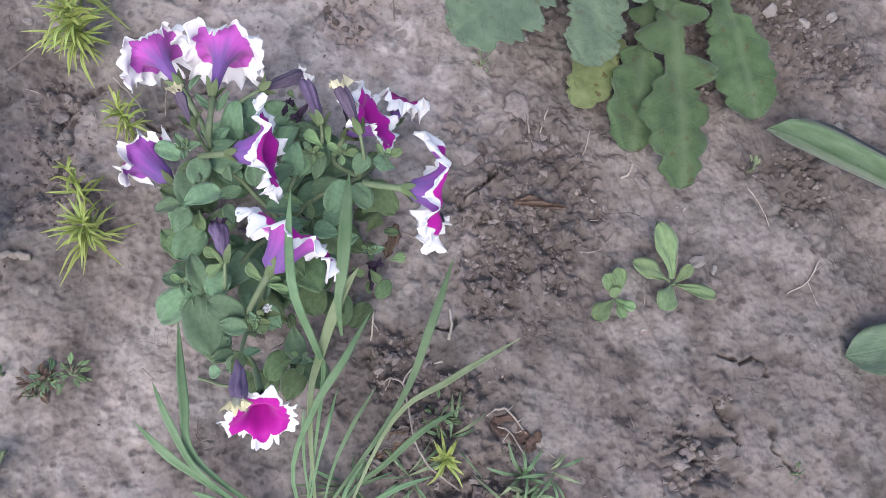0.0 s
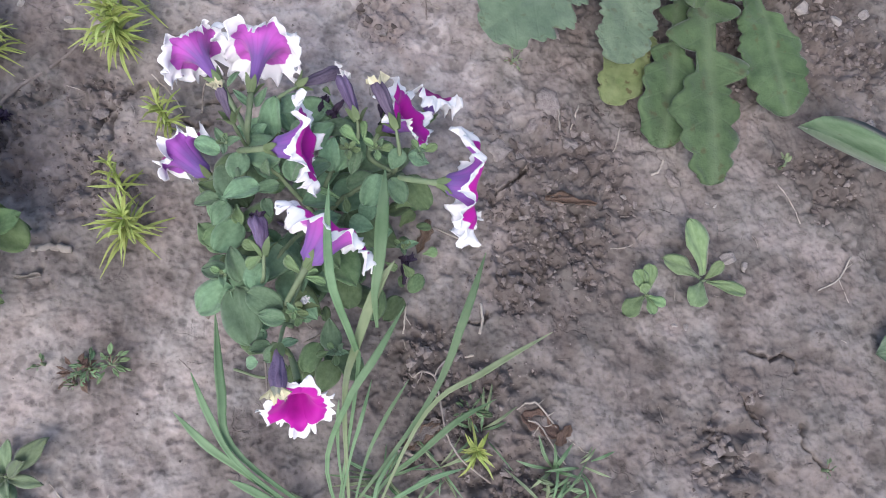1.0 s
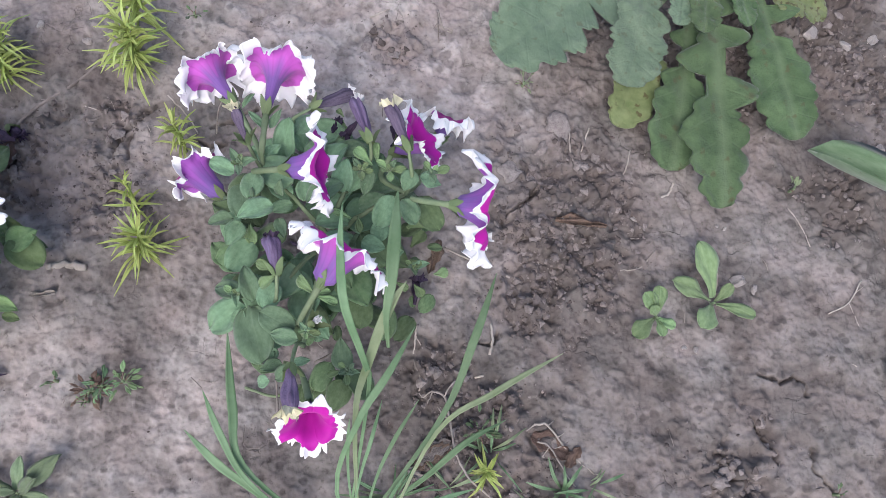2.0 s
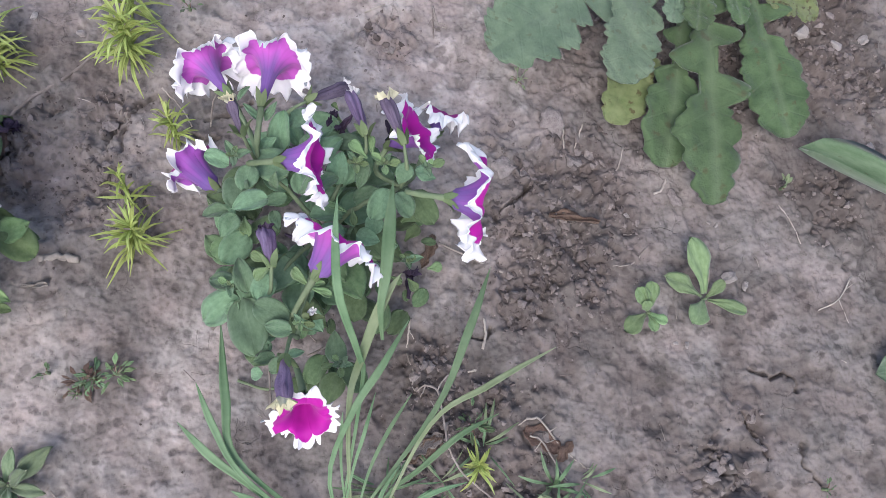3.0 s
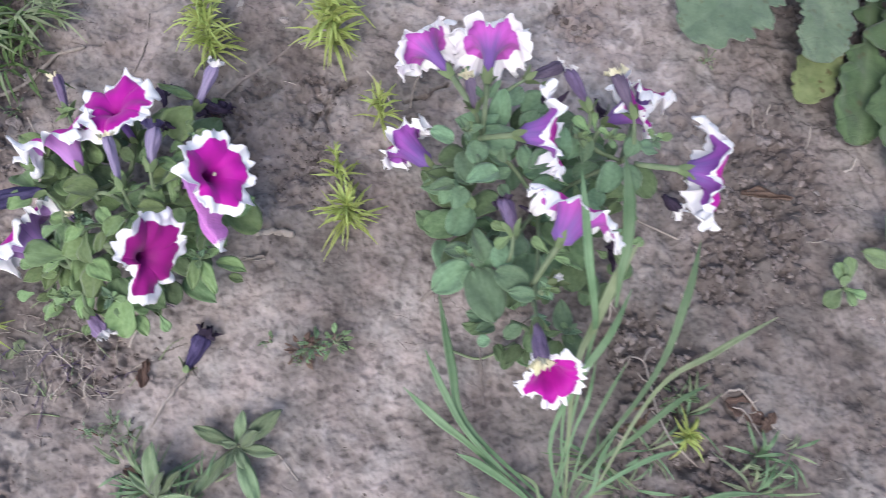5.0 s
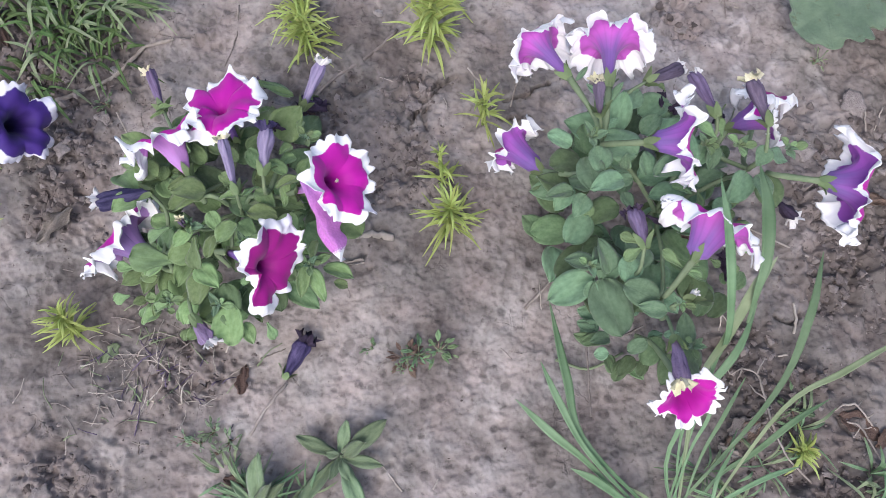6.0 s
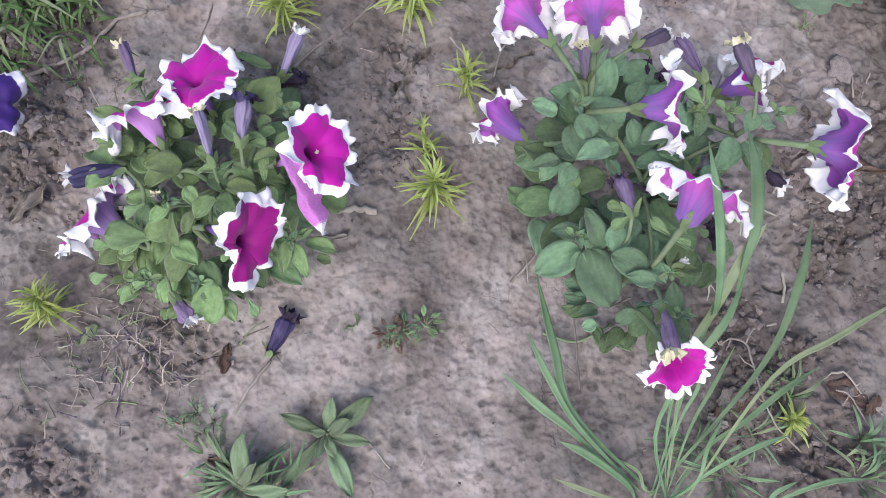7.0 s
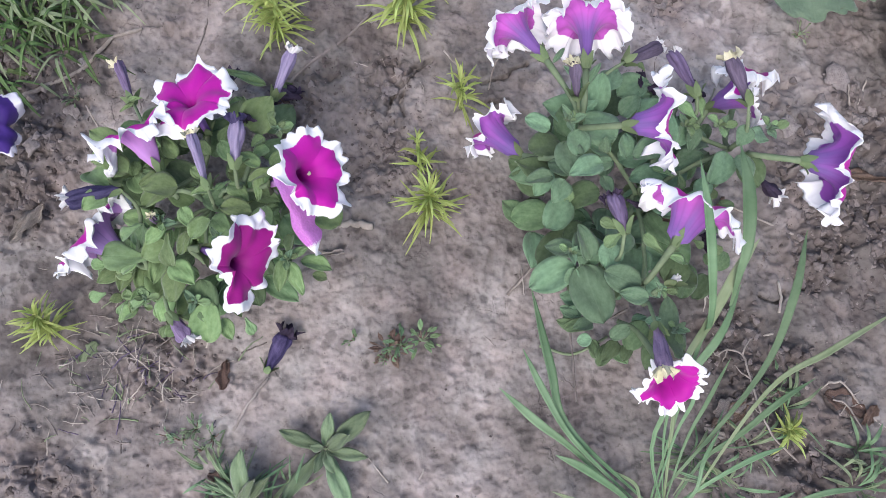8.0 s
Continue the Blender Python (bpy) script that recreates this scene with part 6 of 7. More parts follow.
for at, n, reach in (((-0.5005, -0.0813, 0.0000), 34, 0.045), ((-0.4740, -0.0952, 0.0000), 22, 0.04), ((-0.5270, -0.0603, 0.0000), 18, 0.03), ((-0.4470, -0.0811, 0.0000), 8, 0.035), ((0.0620, 0.0002, 0.0000), 14, 0.035), ((-0.0385, -0.0442, 0.0000), 14, 0.045), ((0.1308, -0.0788, 0.0000), 18, 0.045), ((0.0200, -0.0350, 0.0000), 12, 0.035), ((0.1650, -0.0350, 0.0000), 8, 0.03), ((-0.0100, -0.0750, 0.0000), 16, 0.05)):
    root = Vector(on_ground(at))
    blades = []
    for i in range(n):
        a, ln = mixed.uniform(0, 6.28), reach * mixed.uniform(0.5, 1.2)
        d = Vector((math.cos(a), math.sin(a), 0))
        p = root + d * mixed.uniform(0, 0.014)
        blades.append((mixed.uniform(0.0011, 0.003), mixed.uniform(-0.6, 0.6), mixed.random() < 0.5, p, p + d * ln * 0.4 + Vector((0, 0, ln * 0.42)), p + d * ln + Vector((0, 0, ln * mixed.uniform(0.1, 0.4)))))
    grass_clump("grass_tuft", root, "ragged tuft of mixed grass blades on dry soil", blades, "grass tufts")
tiny = random.Random(31)
for at, n, r, label, mat in (((-0.3527, 0.0654, 0.0000), 20, 0.02, "small weed with reddish-green leaves on soil", DEAD_LEAF), ((-0.3392, 0.0700, 0.0000), 16, 0.02, "small weed with green leaves on soil", GRASS), ((-0.3187, 0.0746, 0.0000), 18, 0.02, "small weed with bright tiny leaves on soil", YOUNG_LEAF), ((-0.3563, 0.0549, 0.0000), 8, 0.012, "tiny green weed on soil", YOUNG_LEAF),
                             ((-0.5470, -0.0139, 0.0000), 14, 0.014, "grey-green feathery weed on soil", WEED_LEAF), ((-0.5305, -0.0234, 0.0000), 12, 0.013, "grey-green feathery weed on soil", WEED_LEAF), ((-0.5604, -0.0264, 0.0000), 9, 0.012, "grey-green feathery weed on soil", WEED_LEAF), ((-0.5400, -0.0346, 0.0000), 9, 0.011, "grey-green feathery weed on soil", WEED_LEAF), ((-0.5748, -0.0220, 0.0000), 7, 0.010, "tiny grey-green weed on soil", PETUNIA_LEAF), ((0.1449, -0.0562, 0.0000), 12, 0.025, "low green weed on soil", WEED_LEAF),
                             ((-0.2781, 0.5035, 0.0000), 6, 0.016, "tiny green weed on soil", SHADED_LEAF), ((0.1081, 0.4191, 0.0000), 8, 0.014, "tiny dry green weed on soil", GRASS_PALE), ((-0.6995, 0.3422, 0.0000), 8, 0.014, "tiny green weed on soil", SHADED_LEAF),
                             ((0.4209, 0.2960, 0.0000), 5, 0.014, "tiny green weed on soil", GRASS_PALE), ((-0.3892, 0.0756, 0.0000), 5, 0.012, "tiny green weed on soil", SHADED_LEAF), ((0.0506, 0.0234, 0.0000), 16, 0.026, "low green weed among grass", SHADED_LEAF), ((0.4281, -0.0434, 0.0000), 5, 0.012, "tiny green weed on soil", SHADED_LEAF)):
    leaves = []
    for k in range(int(n * 1.4)):
        a, d = tiny.uniform(0, 6.28), r * tiny.uniform(0.4, 1.2)
        leaves.append(((at[0] + d * math.cos(a), at[1] + d * math.sin(a), tiny.uniform(0.005, 0.02)), tiny.uniform(0.22, 0.5)))
    rosette("small_weed", at, label, mat, leaves, None, "small weeds", True, tiny)


# ---- twigs, straw and dead leaves ----
def twig(points, r0, r1, mat=TWIG, label="thin dry grey twig lying on the soil", seed=0, name="twig", forks=()):
    pts = [(p[0], p[1], float(ground_height(p[0], p[1])) + p[2] + r0 * 0.8) for p in points]
    n = max(6, 4 * len(pts))
    ob = new(name, tube_mesh(name, pts, r0, r1, mat, n, 6, r0 * 0.25, seed))
    tagged(ob, label, "twig", "twigs on the soil")
    PLACE[ob] = Matrix()
    for f in forks:
        q = [(p[0], p[1], float(ground_height(p[0], p[1])) + p[2] + r0 * 0.8) for p in f]
        part("side_shoot", tube_mesh("side_shoot", q, r1 * 0.9, r1 * 0.5, mat, 6, 5, r1 * 0.3, seed + 1), ob)
    return ob


twig([(-0.3753, 0.4450, 0.0000), (-0.4050, 0.4131, 0.0000), (-0.4420, 0.3849, 0.0000), (-0.4708, 0.3552, 0.0000)], 0.0017, 0.0022, seed=1)
twig([(-0.7946, 0.3218, -0.0000), (-0.7492, 0.3510, -0.0000), (-0.6966, 0.3769, 0.0000), (-0.6687, 0.4099, 0.0000), (-0.6324, 0.4245, 0.0000)], 0.003, 0.0022, seed=2, label="long dry grey twig lying on the soil")
twig([(-0.4120, 0.1968, 0.0000), (-0.3927, 0.1996, 0.0000), (-0.3696, 0.1962, 0.0000)], 0.0036, 0.0042, STRAW, "short broken pale plant stalk on the soil", 3)
twig([(0.0151, 0.2227, 0.0000), (0.0602, 0.2022, 0.0000), (0.1138, 0.1799, 0.0000)], 0.0011, 0.0014, STRAW, "thin pale straw lying on the soil", 4)
twig([(0.0014, 0.0643, 0.0100), (0.0143, 0.0582, 0.0120), (0.0196, 0.0336, 0.0200), (0.0261, -0.0021, 0.0200), (0.0426, -0.0277, 0.0120), (0.0722, -0.0507, 0.0040)], 0.0012, 0.001, STRAW, "dry branching pale grass stalk above the soil", 5,
     forks=[[(0.0143, 0.0582, 0.0120), (0.0202, 0.0697, 0.0150), (0.0274, 0.0744, 0.0150)], [(0.0014, 0.0643, 0.0100), (-0.0081, 0.0587, 0.0060), (-0.0122, 0.0624, 0.0040)], [(0.0026, 0.0643, 0.0100), (-0.0033, 0.0516, 0.0060)], [(0.0196, 0.0336, 0.0200), (0.0111, 0.0418, 0.0150), (0.0072, 0.0479, 0.0100)], [(0.0261, -0.0021, 0.0200), (0.0196, 0.0063, 0.0140)]])
twig([(0.1105, 0.0300, 0.0030), (0.1237, 0.0287, 0.0030), (0.1456, 0.0024, 0.0020), (0.1731, -0.0214, 0.0000)], 0.0014, 0.0009, STRAW, "dry branching pale stalk on the soil", 6, forks=[[(0.1237, 0.0287, 0.0030), (0.1318, 0.0345, 0.0030)], [(0.1342, 0.0170, 0.0020), (0.1421, 0.0216, 0.0030)], [(0.1399, 0.0083, 0.0020), (0.1309, 0.0054, 0.0010)], [(0.1105, 0.0300, 0.0030), (0.1013, 0.0231, 0.0020)]])
twig([(-0.1768, 0.1768, 0.0020), (-0.1982, 0.1534, 0.0000), (-0.2259, 0.1224, 0.0000)], 0.0013, 0.0016, TWIG, seed=7)
twig([(-0.2938, 0.3898, 0.0200), (-0.2727, 0.3697, 0.0120), (-0.2640, 0.3543, 0.0000)], 0.001, 0.001, STRAW, "thin dry stalk on the soil", 8)
twig([(-0.2318, 0.3828, 0.0300), (-0.2389, 0.3723, 0.0150), (-0.2431, 0.3546, 0.0000)], 0.0009, 0.0009, TWIG, seed=9)
twig([(-0.5098, -0.0176, 0.0000), (-0.4938, 0.0108, 0.0020), (-0.4759, 0.0366, 0.0030)], 0.0014, 0.0018, STRAW, "pale fallen flower stalk on the soil", 10)
twig([(0.1603, 0.3599, 0.0040), (0.1622, 0.3343, 0.0020), (0.1642, 0.3267, 0.0000)], 0.0012, 0.0009, STRAW, "thin pale straw on loose soil", 11)
twig([(0.1857, 0.3680, 0.0020), (0.1761, 0.3407, 0.0000)], 0.001, 0.0008, STRAW, "thin pale straw on loose soil", 12)
twig([(0.2332, 0.3413, 0.0000), (0.2249, 0.3149, 0.0000), (0.2090, 0.3025, 0.0000)], 0.001, 0.0008, STRAW, "thin pale straw on the soil", 13)
twig([(0.2795, 0.3017, 0.0000), (0.2746, 0.2894, 0.0000), (0.2650, 0.2845, 0.0000)], 0.0016, 0.0014, STRAW, "curled pale straw bit on the soil", 14)
twig([(0.2525, 0.2198, 0.0000), (0.2351, 0.2014, 0.0000), (0.2124, 0.1981, 0.0000)], 0.0011, 0.0008, TWIG, seed=15)
twig([(0.3123, 0.2202, 0.0100), (0.3204, 0.1939, 0.0060), (0.3211, 0.1758, 0.0000)], 0.0012, 0.0009, STRAW, "thin dry stalk beside the seedling", 16)
twig([(0.4152, 0.2755, -0.0000), (0.4291, 0.2519, 0.0000), (0.4363, 0.2285, 0.0000)], 0.0009, 0.0007, STRAW, "thin pale straw on the soil", 17)
twig([(0.4894, 0.1887, 0.0020), (0.4707, 0.1631, -0.0000), (0.4463, 0.1503, 0.0000)], 0.0009, 0.0007, STRAW, "thin dry branched straw on the soil", 18, forks=[[(0.4707, 0.1631, -0.0000), (0.4802, 0.1363, 0.0000)], [(0.4786, 0.1728, 0.0000), (0.4930, 0.1826, 0.0000)]])
twig([(-0.0153, 0.1332, 0.0100), (-0.0164, 0.1187, 0.0050), (-0.0181, 0.1041, 0.0000)], 0.0011, 0.0008, STRAW, "dry forked stalk beside the plant", 19, forks=[[(-0.0164, 0.1246, 0.0060), (-0.0103, 0.1129, 0.0020)]])
twig([(-0.0181, 0.0980, 0.0000), (-0.0103, 0.0769, 0.0000), (-0.0121, 0.0650, 0.0000)], 0.0011, 0.0009, TWIG, seed=20)
twig([(-0.1942, 0.0684, 0.0040), (-0.1592, 0.0598, 0.0060), (-0.1234, 0.0776, 0.0080)], 0.0016, 0.0012, GRASS_PALE, "green runner stalk beside the plant", 21)
twig([(-0.1635, 0.1096, 0.0100), (-0.1607, 0.0625, 0.0080), (-0.1563, 0.0106, 0.0000)], 0.0014, 0.001, TWIG, seed=22)
twig([(-0.3196, -0.0668, 0.0000), (-0.3140, -0.0557, 0.0000)], 0.001, 0.0008, STRAW, "short pale straw on the soil", 23)
twig([(-0.3510, -0.0697, 0.0000), (-0.3745, -0.0421, 0.0000)], 0.0008, 0.0006, STRAW, "thin pale straw on the soil", 24)
twig([(-0.6859, 0.3311, 0.0100), (-0.6779, 0.3166, 0.0050), (-0.6700, 0.3021, 0.0000)], 0.0009, 0.0007, STRAW, "thin pale straw on the soil", 25)
twig([(-0.5627, 0.4730, 0.0000), (-0.5625, 0.4300, 0.0000), (-0.5726, 0.3945, 0.0000)], 0.0012, 0.0009, TWIG, seed=26)
twig([(0.0088, 0.5169, 0.0000), (0.0154, 0.4945, 0.0000), (0.0255, 0.4873, 0.0000)], 0.0011, 0.0009, TWIG, seed=27)
twig([(0.0643, 0.1039, 0.0000), (0.0678, 0.1192, 0.0000), (0.0663, 0.1377, 0.0000)], 0.0016, 0.0014, STRAW, "short pale straw on the soil", 28)
twig([(0.0577, 0.0815, 0.0000), (0.0486, 0.0797, 0.0000)], 0.0014, 0.001, STRAW, "short pale straw on the soil", 29)
twig([(0.0087, 0.5134, 0.0020), (0.0099, 0.4938, 0.0010), (0.0105, 0.4744, 0.0000)], 0.0009, 0.0007, TWIG, "small dry feathery stalk on the soil", 30, forks=[[(0.0100, 0.4976, 0.0010), (0.0200, 0.4925, 0.0010), (0.0268, 0.4895, 0.0000)], [(0.0099, 0.4886, 0.0010), (0.0187, 0.4834, 0.0000)], [(0.0100, 0.5013, 0.0010), (0.0039, 0.4920, 0.0000)]])
twig([(-0.0722, 0.5054, 0.0000), (-0.0555, 0.5118, 0.0000), (-0.0488, 0.5149, 0.0000)], 0.001, 0.0008, STRAW, "short pale straw on the soil", 31)
twig([(-0.0996, 0.1068, 0.0040), (-0.1232, 0.0949, 0.0040)], 0.0012, 0.001, TWIG, seed=32)
twig([(-0.2107, 0.1498, 0.0020), (-0.2083, 0.1220, 0.0040)], 0.0008, 0.0006, STRAW, "thin pale straw on the soil", 33)
twig([(0.1133, 0.0125, 0.0040), (0.1254, 0.0068, 0.0030), (0.1415, -0.0191, 0.0020), (0.1580, -0.0448, 0.0000)], 0.0011, 0.0008, STRAW, "dry branching pale stalk on the soil", 34, forks=[[(0.1254, 0.0068, 0.0030), (0.1179, -0.0019, 0.0020)], [(0.1337, -0.0059, 0.0020), (0.1428, 0.0000, 0.0030)]])
litter = random.Random(77)
for k in range(170):
    x, y = litter.gauss(0, 0.55), litter.gauss(0, 0.55)
    c = ((-0.6224, 0.0401, 0.0000))
    c = (c[0] + x * 0.085, c[1] + y * 0.06)
    a, ln = litter.uniform(0, 3.14), litter.uniform(0.006, 0.036)
    bend = litter.uniform(-0.1, 0.1) * ln
    twig([(c[0], c[1], litter.uniform(0, 0.003)), (c[0] + 0.5 * ln * math.cos(a) - bend * math.sin(a), c[1] + 0.5 * ln * math.sin(a) + bend * math.cos(a), litter.uniform(0, 0.006)), (c[0] + ln * math.cos(a), c[1] + ln * math.sin(a), litter.uniform(0, 0.004))],
         litter.uniform(0.0004, 0.0011), 0.0004, litter.choice((TWIG, WILTED_DARK, TWIG, STRAW, STRAW, GRASS_PALE)), "short dry straw bits strewn on the soil", k, "straw_bit")
for k in range(90):
    c = (litter.uniform(-0.85, 0.6), litter.uniform(-0.2, 0.6))
    a, ln = litter.uniform(0, 3.14), litter.uniform(0.005, 0.018)
    twig([(c[0], c[1], 0), (c[0] + ln * 0.5 * math.cos(a) + litter.uniform(-0.002, 0.002), c[1] + ln * 0.5 * math.sin(a), 0.0005), (c[0] + ln * math.cos(a), c[1] + ln * math.sin(a), 0)],
         litter.uniform(0.0003, 0.0006), 0.0003, litter.choice((TWIG, TWIG, STRAW)), "short dry straw bits strewn on the soil", k + 40, "straw_bit")


def dead_leaf(base, tip, width, seed, mat=DEAD_LEAF, label="small brown dead leaf curled on the soil", lift=0.003, wave=0.06):
    b, t = on_ground(base, lift), on_ground(tip, lift)
    ln = (Vector(t) - Vector(b)).length
    me = leaf_mesh("dead_leaf", mat, tattered, 25, 9, 0.05, 0.04 + 0.03 * (seed % 3), wave, seed, 0.012)
    ob = new("dead_leaf", me)
    ob.matrix_basis = leaf_at(b, t, ln * width, (0.2, 0.1, 1))
    return tagged(ob, label, "leaf", "dead leaves")


dead_leaf((0.1416, 0.2561, 0.0000), (0.1986, 0.2472, 0.0000), 0.26, 1)
dead_leaf((-0.5237, 0.0237, 0.0000), (-0.5192, 0.0550, 0.0000), 0.48, 2)
dead_leaf((0.0114, 0.2298, 0.0000), (-0.0026, 0.1911, 0.0000), 0.4, 3, DEAD_LEAF, "reddish-brown dead leaf at the plant's foot", 0.006)
dead_leaf((0.0205, 0.0092, 0.0000), (-0.0181, -0.0163, 0.0000), 0.5, 4)
dead_leaf((-0.0122, -0.0220, 0.0000), (-0.0239, -0.0388, 0.0000), 0.6, 5, TWIG, "crumpled grey dead leaf under the grass")
dead_leaf((-0.7212, 0.2186, 0.0000), (-0.7495, 0.1765, 0.0000), 0.4, 6, TWIG, "curled grey-brown dead leaf on the soil", 0.012, 0.09)
dead_leaf((-0.4009, 0.1690, 0.0000), (-0.4277, 0.1656, 0.0000), 0.3, 7, STRAW, "pale dry leaf beside the petunia")
dead_leaf((-0.5998, 0.1588, 0.0000), (-0.5822, 0.1603, 0.0000), 0.7, 8, STRAW, "pale dry leaf fragment under the petunia", 0.03)
dead_leaf((-0.6568, 0.0728, 0.0000), (-0.6722, 0.0523, 0.0000), 0.6, 9, GRASS_PALE, "withered yellow-grey leaf on the soil")
dead_leaf((-0.8335, 0.4476, 0.0000), (-0.8180, 0.4059, -0.0000), 0.4, 10)
dead_leaf((0.1088, 0.0202, 0.0000), (0.1473, -0.0056, 0.0000), 0.6, 11, DEAD_LEAF, "flat reddish-brown dead leaf on the soil", 0.002, 0.02)
dead_leaf((0.1419, -0.0133, 0.0000), (0.1584, 0.0071, 0.0000), 0.6, 14, DEAD_LEAF, "reddish-brown dead leaf among dry stalks")
dead_leaf((-0.0242, -0.0144, 0.0000), (-0.0041, -0.0258, 0.0000), 0.6, 15, STRAW, "pale torn dead leaf under the grass")
dead_leaf((-0.4711, 0.3485, 0.0000), (-0.4694, 0.3084, 0.0000), 0.5, 12)
dead_leaf((-0.0844, 0.1736, 0.0000), (-0.0930, 0.1892, 0.0000), 0.8, 13, DEAD_LEAF, "crumpled brown dead leaf in the plant", 0.12)

dead_leaf((-0.5331, -0.0604, 0.0000), (-0.5107, -0.0691, 0.0000), 0.5, 16, DEAD_LEAF, "brown dead leaf under the corner weed")
dead_leaf((-0.4834, -0.0687, 0.0000), (-0.4693, -0.0596, 0.0000), 0.5, 17, DEAD_LEAF, "brown dead leaf under the corner weed")
dead_leaf((-0.5230, -0.0899, 0.0000), (-0.5394, -0.1018, 0.0000), 0.6, 18, TWIG, "crumpled grey dead leaf under the corner weed")
dead_leaf((-0.0154, -0.0025, 0.0000), (0.0217, 0.0132, 0.0000), 0.6, 19, TWIG, "broad grey-brown dead leaf under the grass", 0.006, 0.03)

# the fallen flower
root = on_ground((-0.4768, 0.0437, 0.0000), 0.004)
fallen = empty("fallen_flower", root, "withered dark blue petunia flower lying on soil", "flower")
bud(fallen, root, on_ground((-0.4575, 0.0790, 0.0000), 0.012), 0.011, WILTED_BLUE, 61, SHRIVELLED, 0.012, None, "dark indigo withered flower tube")
root = on_ground((-0.4720, 0.3566, 0.0000), 0.004)
fallen = empty("fallen_flower", root, "shrivelled dark petunia flower lying on soil", "flower")
bud(fallen, root, on_ground((-0.4573, 0.3473, 0.0000), 0.008), 0.007, SHRIVELLED, 62, SHRIVELLED, 0.007, None, "dark shrivelled flower tube")

# ---- stones and clods ----
STONES = [stone_mesh("pebble", STONE, k, 0.6, 0.35) for k in range(5)]
CLODS = [stone_mesh("clod", CLOD, k + 10, 0.5, 0.75, 3) for k in range(6)]


def lump(name, meshes, at, size, seed, label, category, flat=1.0, sunk=0.22):
    ob = new(name, meshes[seed % len(meshes)])
    z = float(ground_height(at[0], at[1]))
    ob.matrix_basis = Matrix.Translation((at[0], at[1], z + size * sunk)) @ Matrix.Rotation(seed * 1.3, 4, "Z") @ Matrix.Diagonal((size, size * (0.65 + 0.08 * (seed % 4)), size * flat, 1))
    return tagged(ob, label, category, name + "s on the soil")


for k, (at, size) in enumerate((((0.3480, 0.1868, 0.0000), 0.0115), ((0.3660, 0.1791, 0.0000), 0.0065), ((0.2331, 0.2594, 0.0000), 0.0048), ((0.4659, 0.4980, 0.0000), 0.0115), ((0.5062, 0.4805, 0.0000), 0.0095), ((0.5475, 0.4919, -0.0000), 0.009),
                                ((0.2931, 0.1108, 0.0000), 0.0042), ((0.2807, 0.1126, 0.0000), 0.0035), ((0.3369, 0.2480, 0.0000), 0.0035), ((0.3280, 0.2513, 0.0000), 0.003), ((0.5326, 0.3460, 0.0000), 0.009), ((-0.6501, 0.3732, 0.0000), 0.006), ((-0.3738, 0.4346, 0.0000), 0.006),
                                ((-0.4516, 0.4832, 0.0000), 0.006), ((-0.3986, 0.4668, -0.0000), 0.007), ((-0.6968, 0.3841, 0.0000), 0.006), ((0.1625, 0.4582, -0.0000), 0.008), ((0.1475, 0.1723, 0.0000), 0.004))):
    lump("pebble", STONES, at, size, k, "pale grey pebble lying on dry soil", "stone")
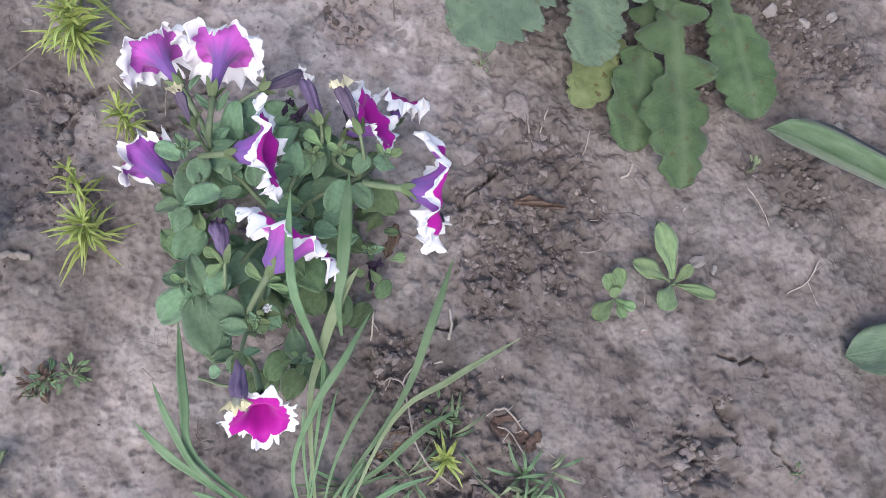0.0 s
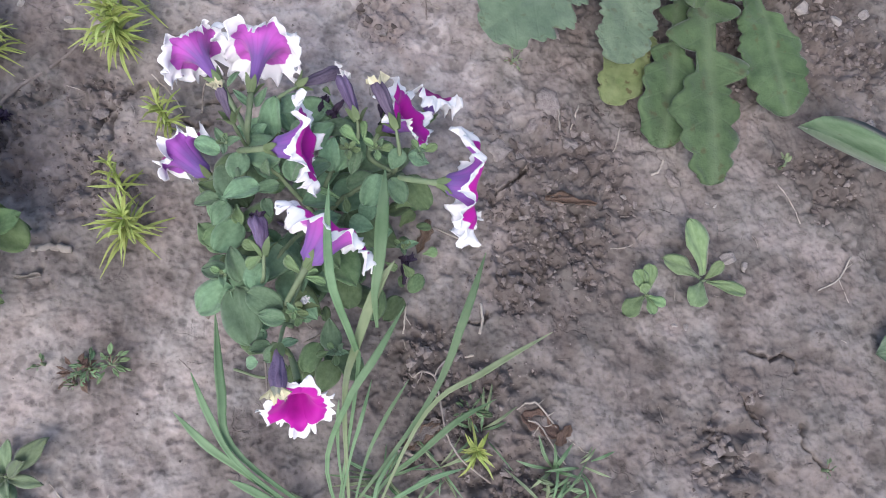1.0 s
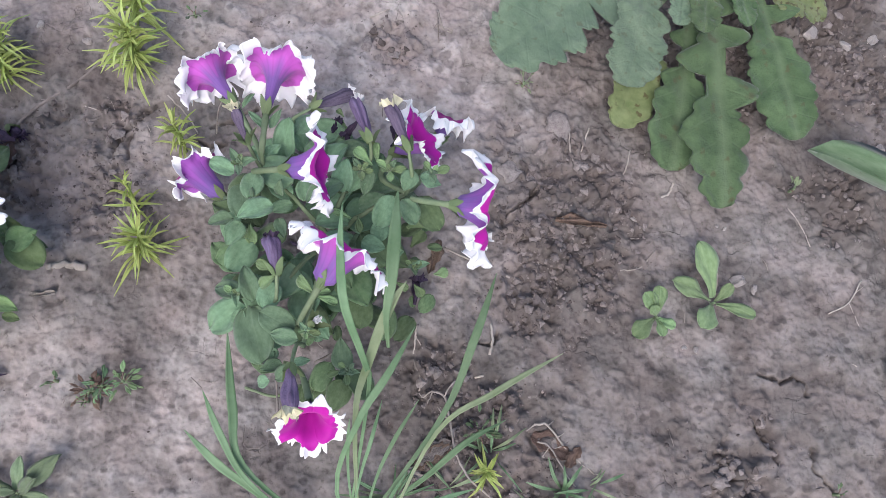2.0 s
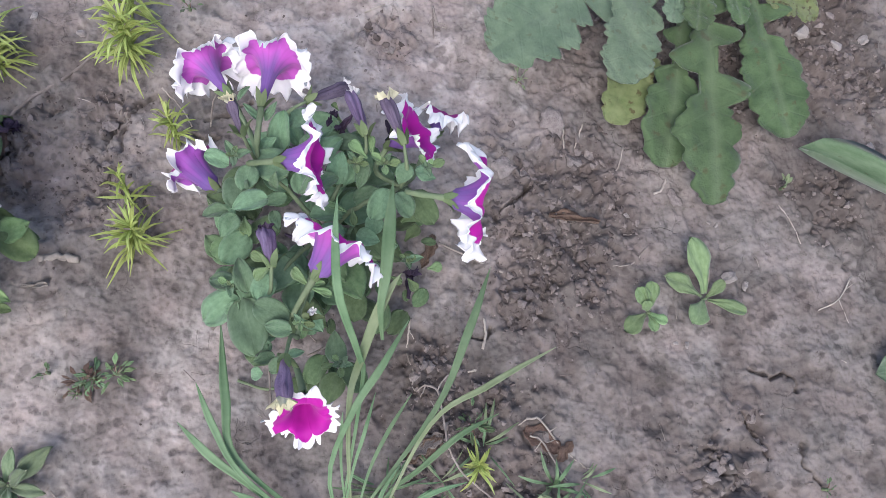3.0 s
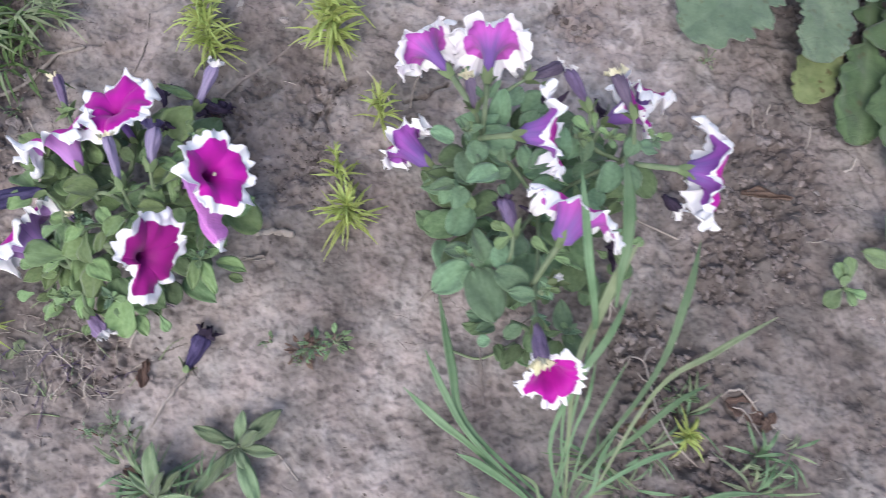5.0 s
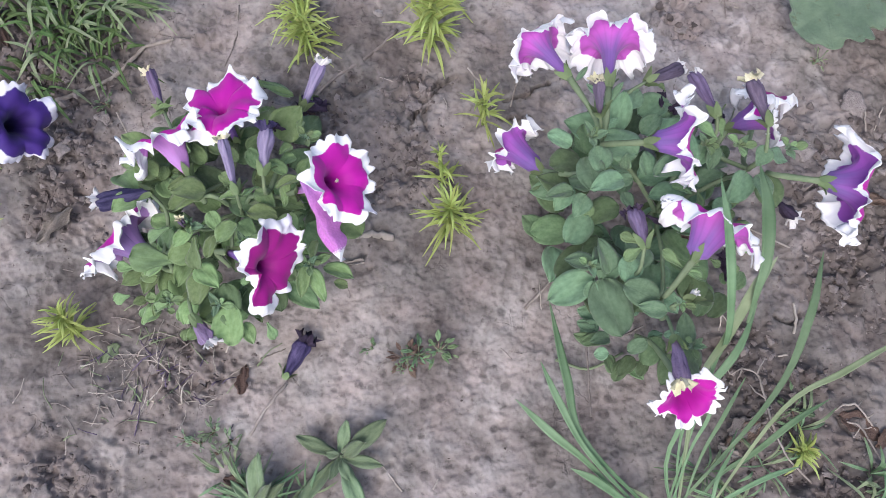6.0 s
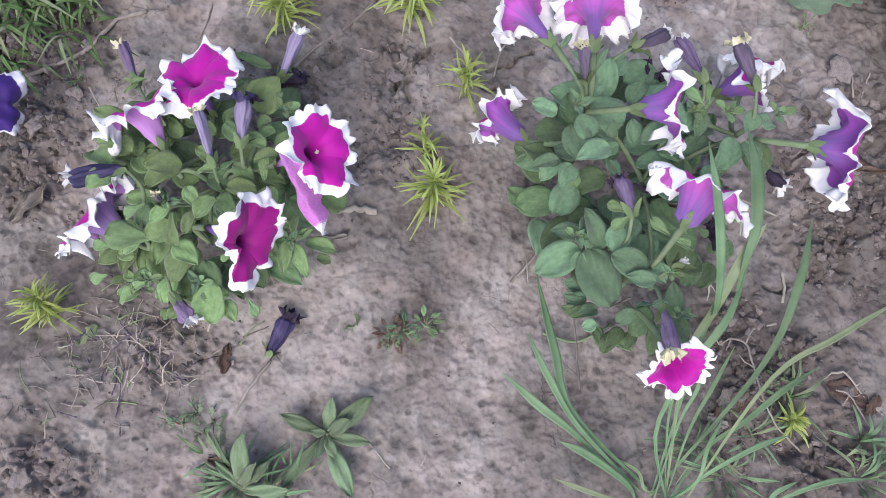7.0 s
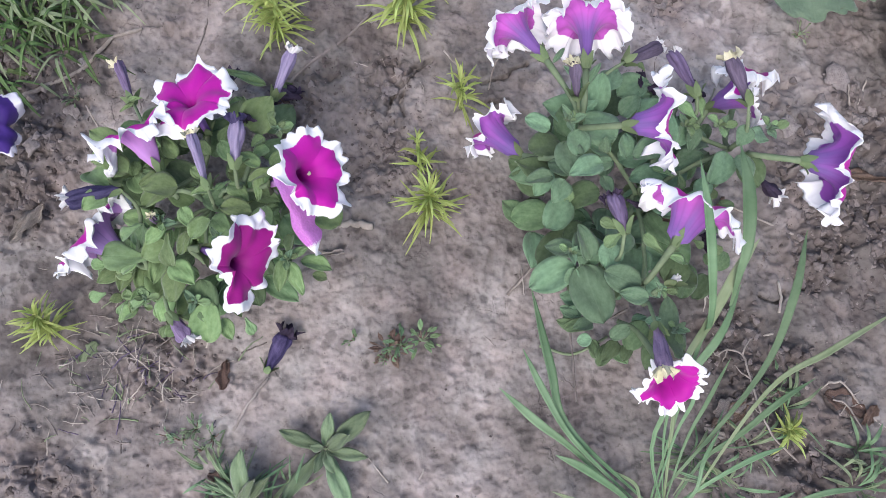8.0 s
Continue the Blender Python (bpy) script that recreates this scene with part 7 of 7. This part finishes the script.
for k, (at, size) in enumerate((((0.1497, 0.3712, 0.0000), 0.016), ((0.1955, 0.3319, 0.0000), 0.013), ((0.1738, 0.3213, 0.0000), 0.011), ((0.0917, 0.3137, 0.0000), 0.016), ((0.2876, 0.2793, 0.0000), 0.012), ((-0.0417, 0.4602, 0.0000), 0.010), ((-0.0602, 0.4541, 0.0000), 0.008), ((-0.0717, 0.4670, 0.0000), 0.010),
                                ((0.1286, 0.3416, 0.0000), 0.011), ((0.1143, 0.3071, 0.0000), 0.009), ((0.3205, -0.0193, 0.0000), 0.014), ((0.3438, -0.0311, 0.0000), 0.012), ((0.3042, -0.0307, 0.0000), 0.012), ((-0.7257, 0.2992, 0.0000), 0.010), ((-0.7040, 0.3257, 0.0000), 0.011),
                                ((-0.7424, 0.2860, 0.0000), 0.012), ((-0.7487, 0.2603, 0.0000), 0.009), ((-0.7051, 0.2739, 0.0000), 0.008), ((-0.7148, -0.0822, 0.0000), 0.014), ((-0.6910, -0.0712, 0.0000), 0.012), ((-0.6698, -0.0901, 0.0000), 0.011), ((-0.7285, -0.0577, 0.0000), 0.010), ((-0.6486, -0.0792, 0.0000), 0.009), ((0.1476, 0.3677, 0.0000), 0.017),
                                ((-0.3393, 0.2776, 0.0000), 0.008), ((-0.3562, 0.2797, 0.0000), 0.009), ((-0.3533, 0.3533, 0.0000), 0.012), ((-0.4718, 0.3283, 0.0000), 0.014), ((-0.4626, 0.3019, 0.0000), 0.012), ((0.3689, 0.0036, 0.0000), 0.010), ((0.3566, 0.0333, 0.0000), 0.009))):
    lump("clod", CLODS, at, size, k, "flat clod of dry grey soil crust", "soil", 0.7, 0.08)


def crumbs():
    """Loose crumbs of earth, thick where the soil is loosened."""
    rnd = np.random.RandomState(21)
    shapes = []
    for k in range(8):
        me = stone_mesh("crumb", CLOD, k + 40, 0.8, 0.9, 1)
        v = np.array([tuple(p.co) for p in me.vertices])
        shapes.append((v, np.array([tuple(p.vertices) for p in me.polygons])))
        bpy.data.meshes.remove(me)
    x, y = [rnd.uniform(-1.0, 0.72, 5200)], [rnd.uniform(-0.35, 0.8, 5200)]
    for (cx, cy, _), r in LOOSE:
        n = int(190000 * r * r)
        a, d = rnd.uniform(0, 6.28, n), r * 1.5 * np.sqrt(rnd.uniform(0, 1, n))
        x.append(cx + d * np.cos(a))
        y.append(cy + d * np.sin(a))
    x, y = np.concatenate(x), np.concatenate(y)
    dens = looseness(x, y)
    keep = rnd.uniform(0, 1, len(x)) < 0.12 + 0.95 * dens
    x, y, dens = x[keep], y[keep], dens[keep]
    size = 0.0007 + 0.006 * rnd.uniform(0, 1, len(x)) ** 5.0 * (0.3 + dens)
    stretch = rnd.uniform(0.45, 1.1, len(x))
    z = ground_height(x, y)
    verts, faces, n = [], [], 0
    for i in range(len(x)):
        v, f = shapes[i % 8]
        a = rnd.uniform(0, 6.28)
        c, s = math.cos(a), math.sin(a)
        q = v * size[i] * (1, stretch[i], 0.8)
        verts.append(np.stack([c * q[:, 0] - s * q[:, 1] + x[i], s * q[:, 0] + c * q[:, 1] + y[i], q[:, 2] + z[i] + 0.1 * size[i]], 1))
        faces.append(f + n)
        n += len(v)
    verts, faces = np.concatenate(verts), np.concatenate(faces)
    me = bpy.data.meshes.new("soil_crumbs")
    me.from_pydata(verts.tolist(), [], faces.tolist())
    me.materials.append(CRUMB)
    return tagged(new("soil_crumbs", me), "loose dry crumbs of grey-brown earth", "soil", kind="stuff")


crumbs()
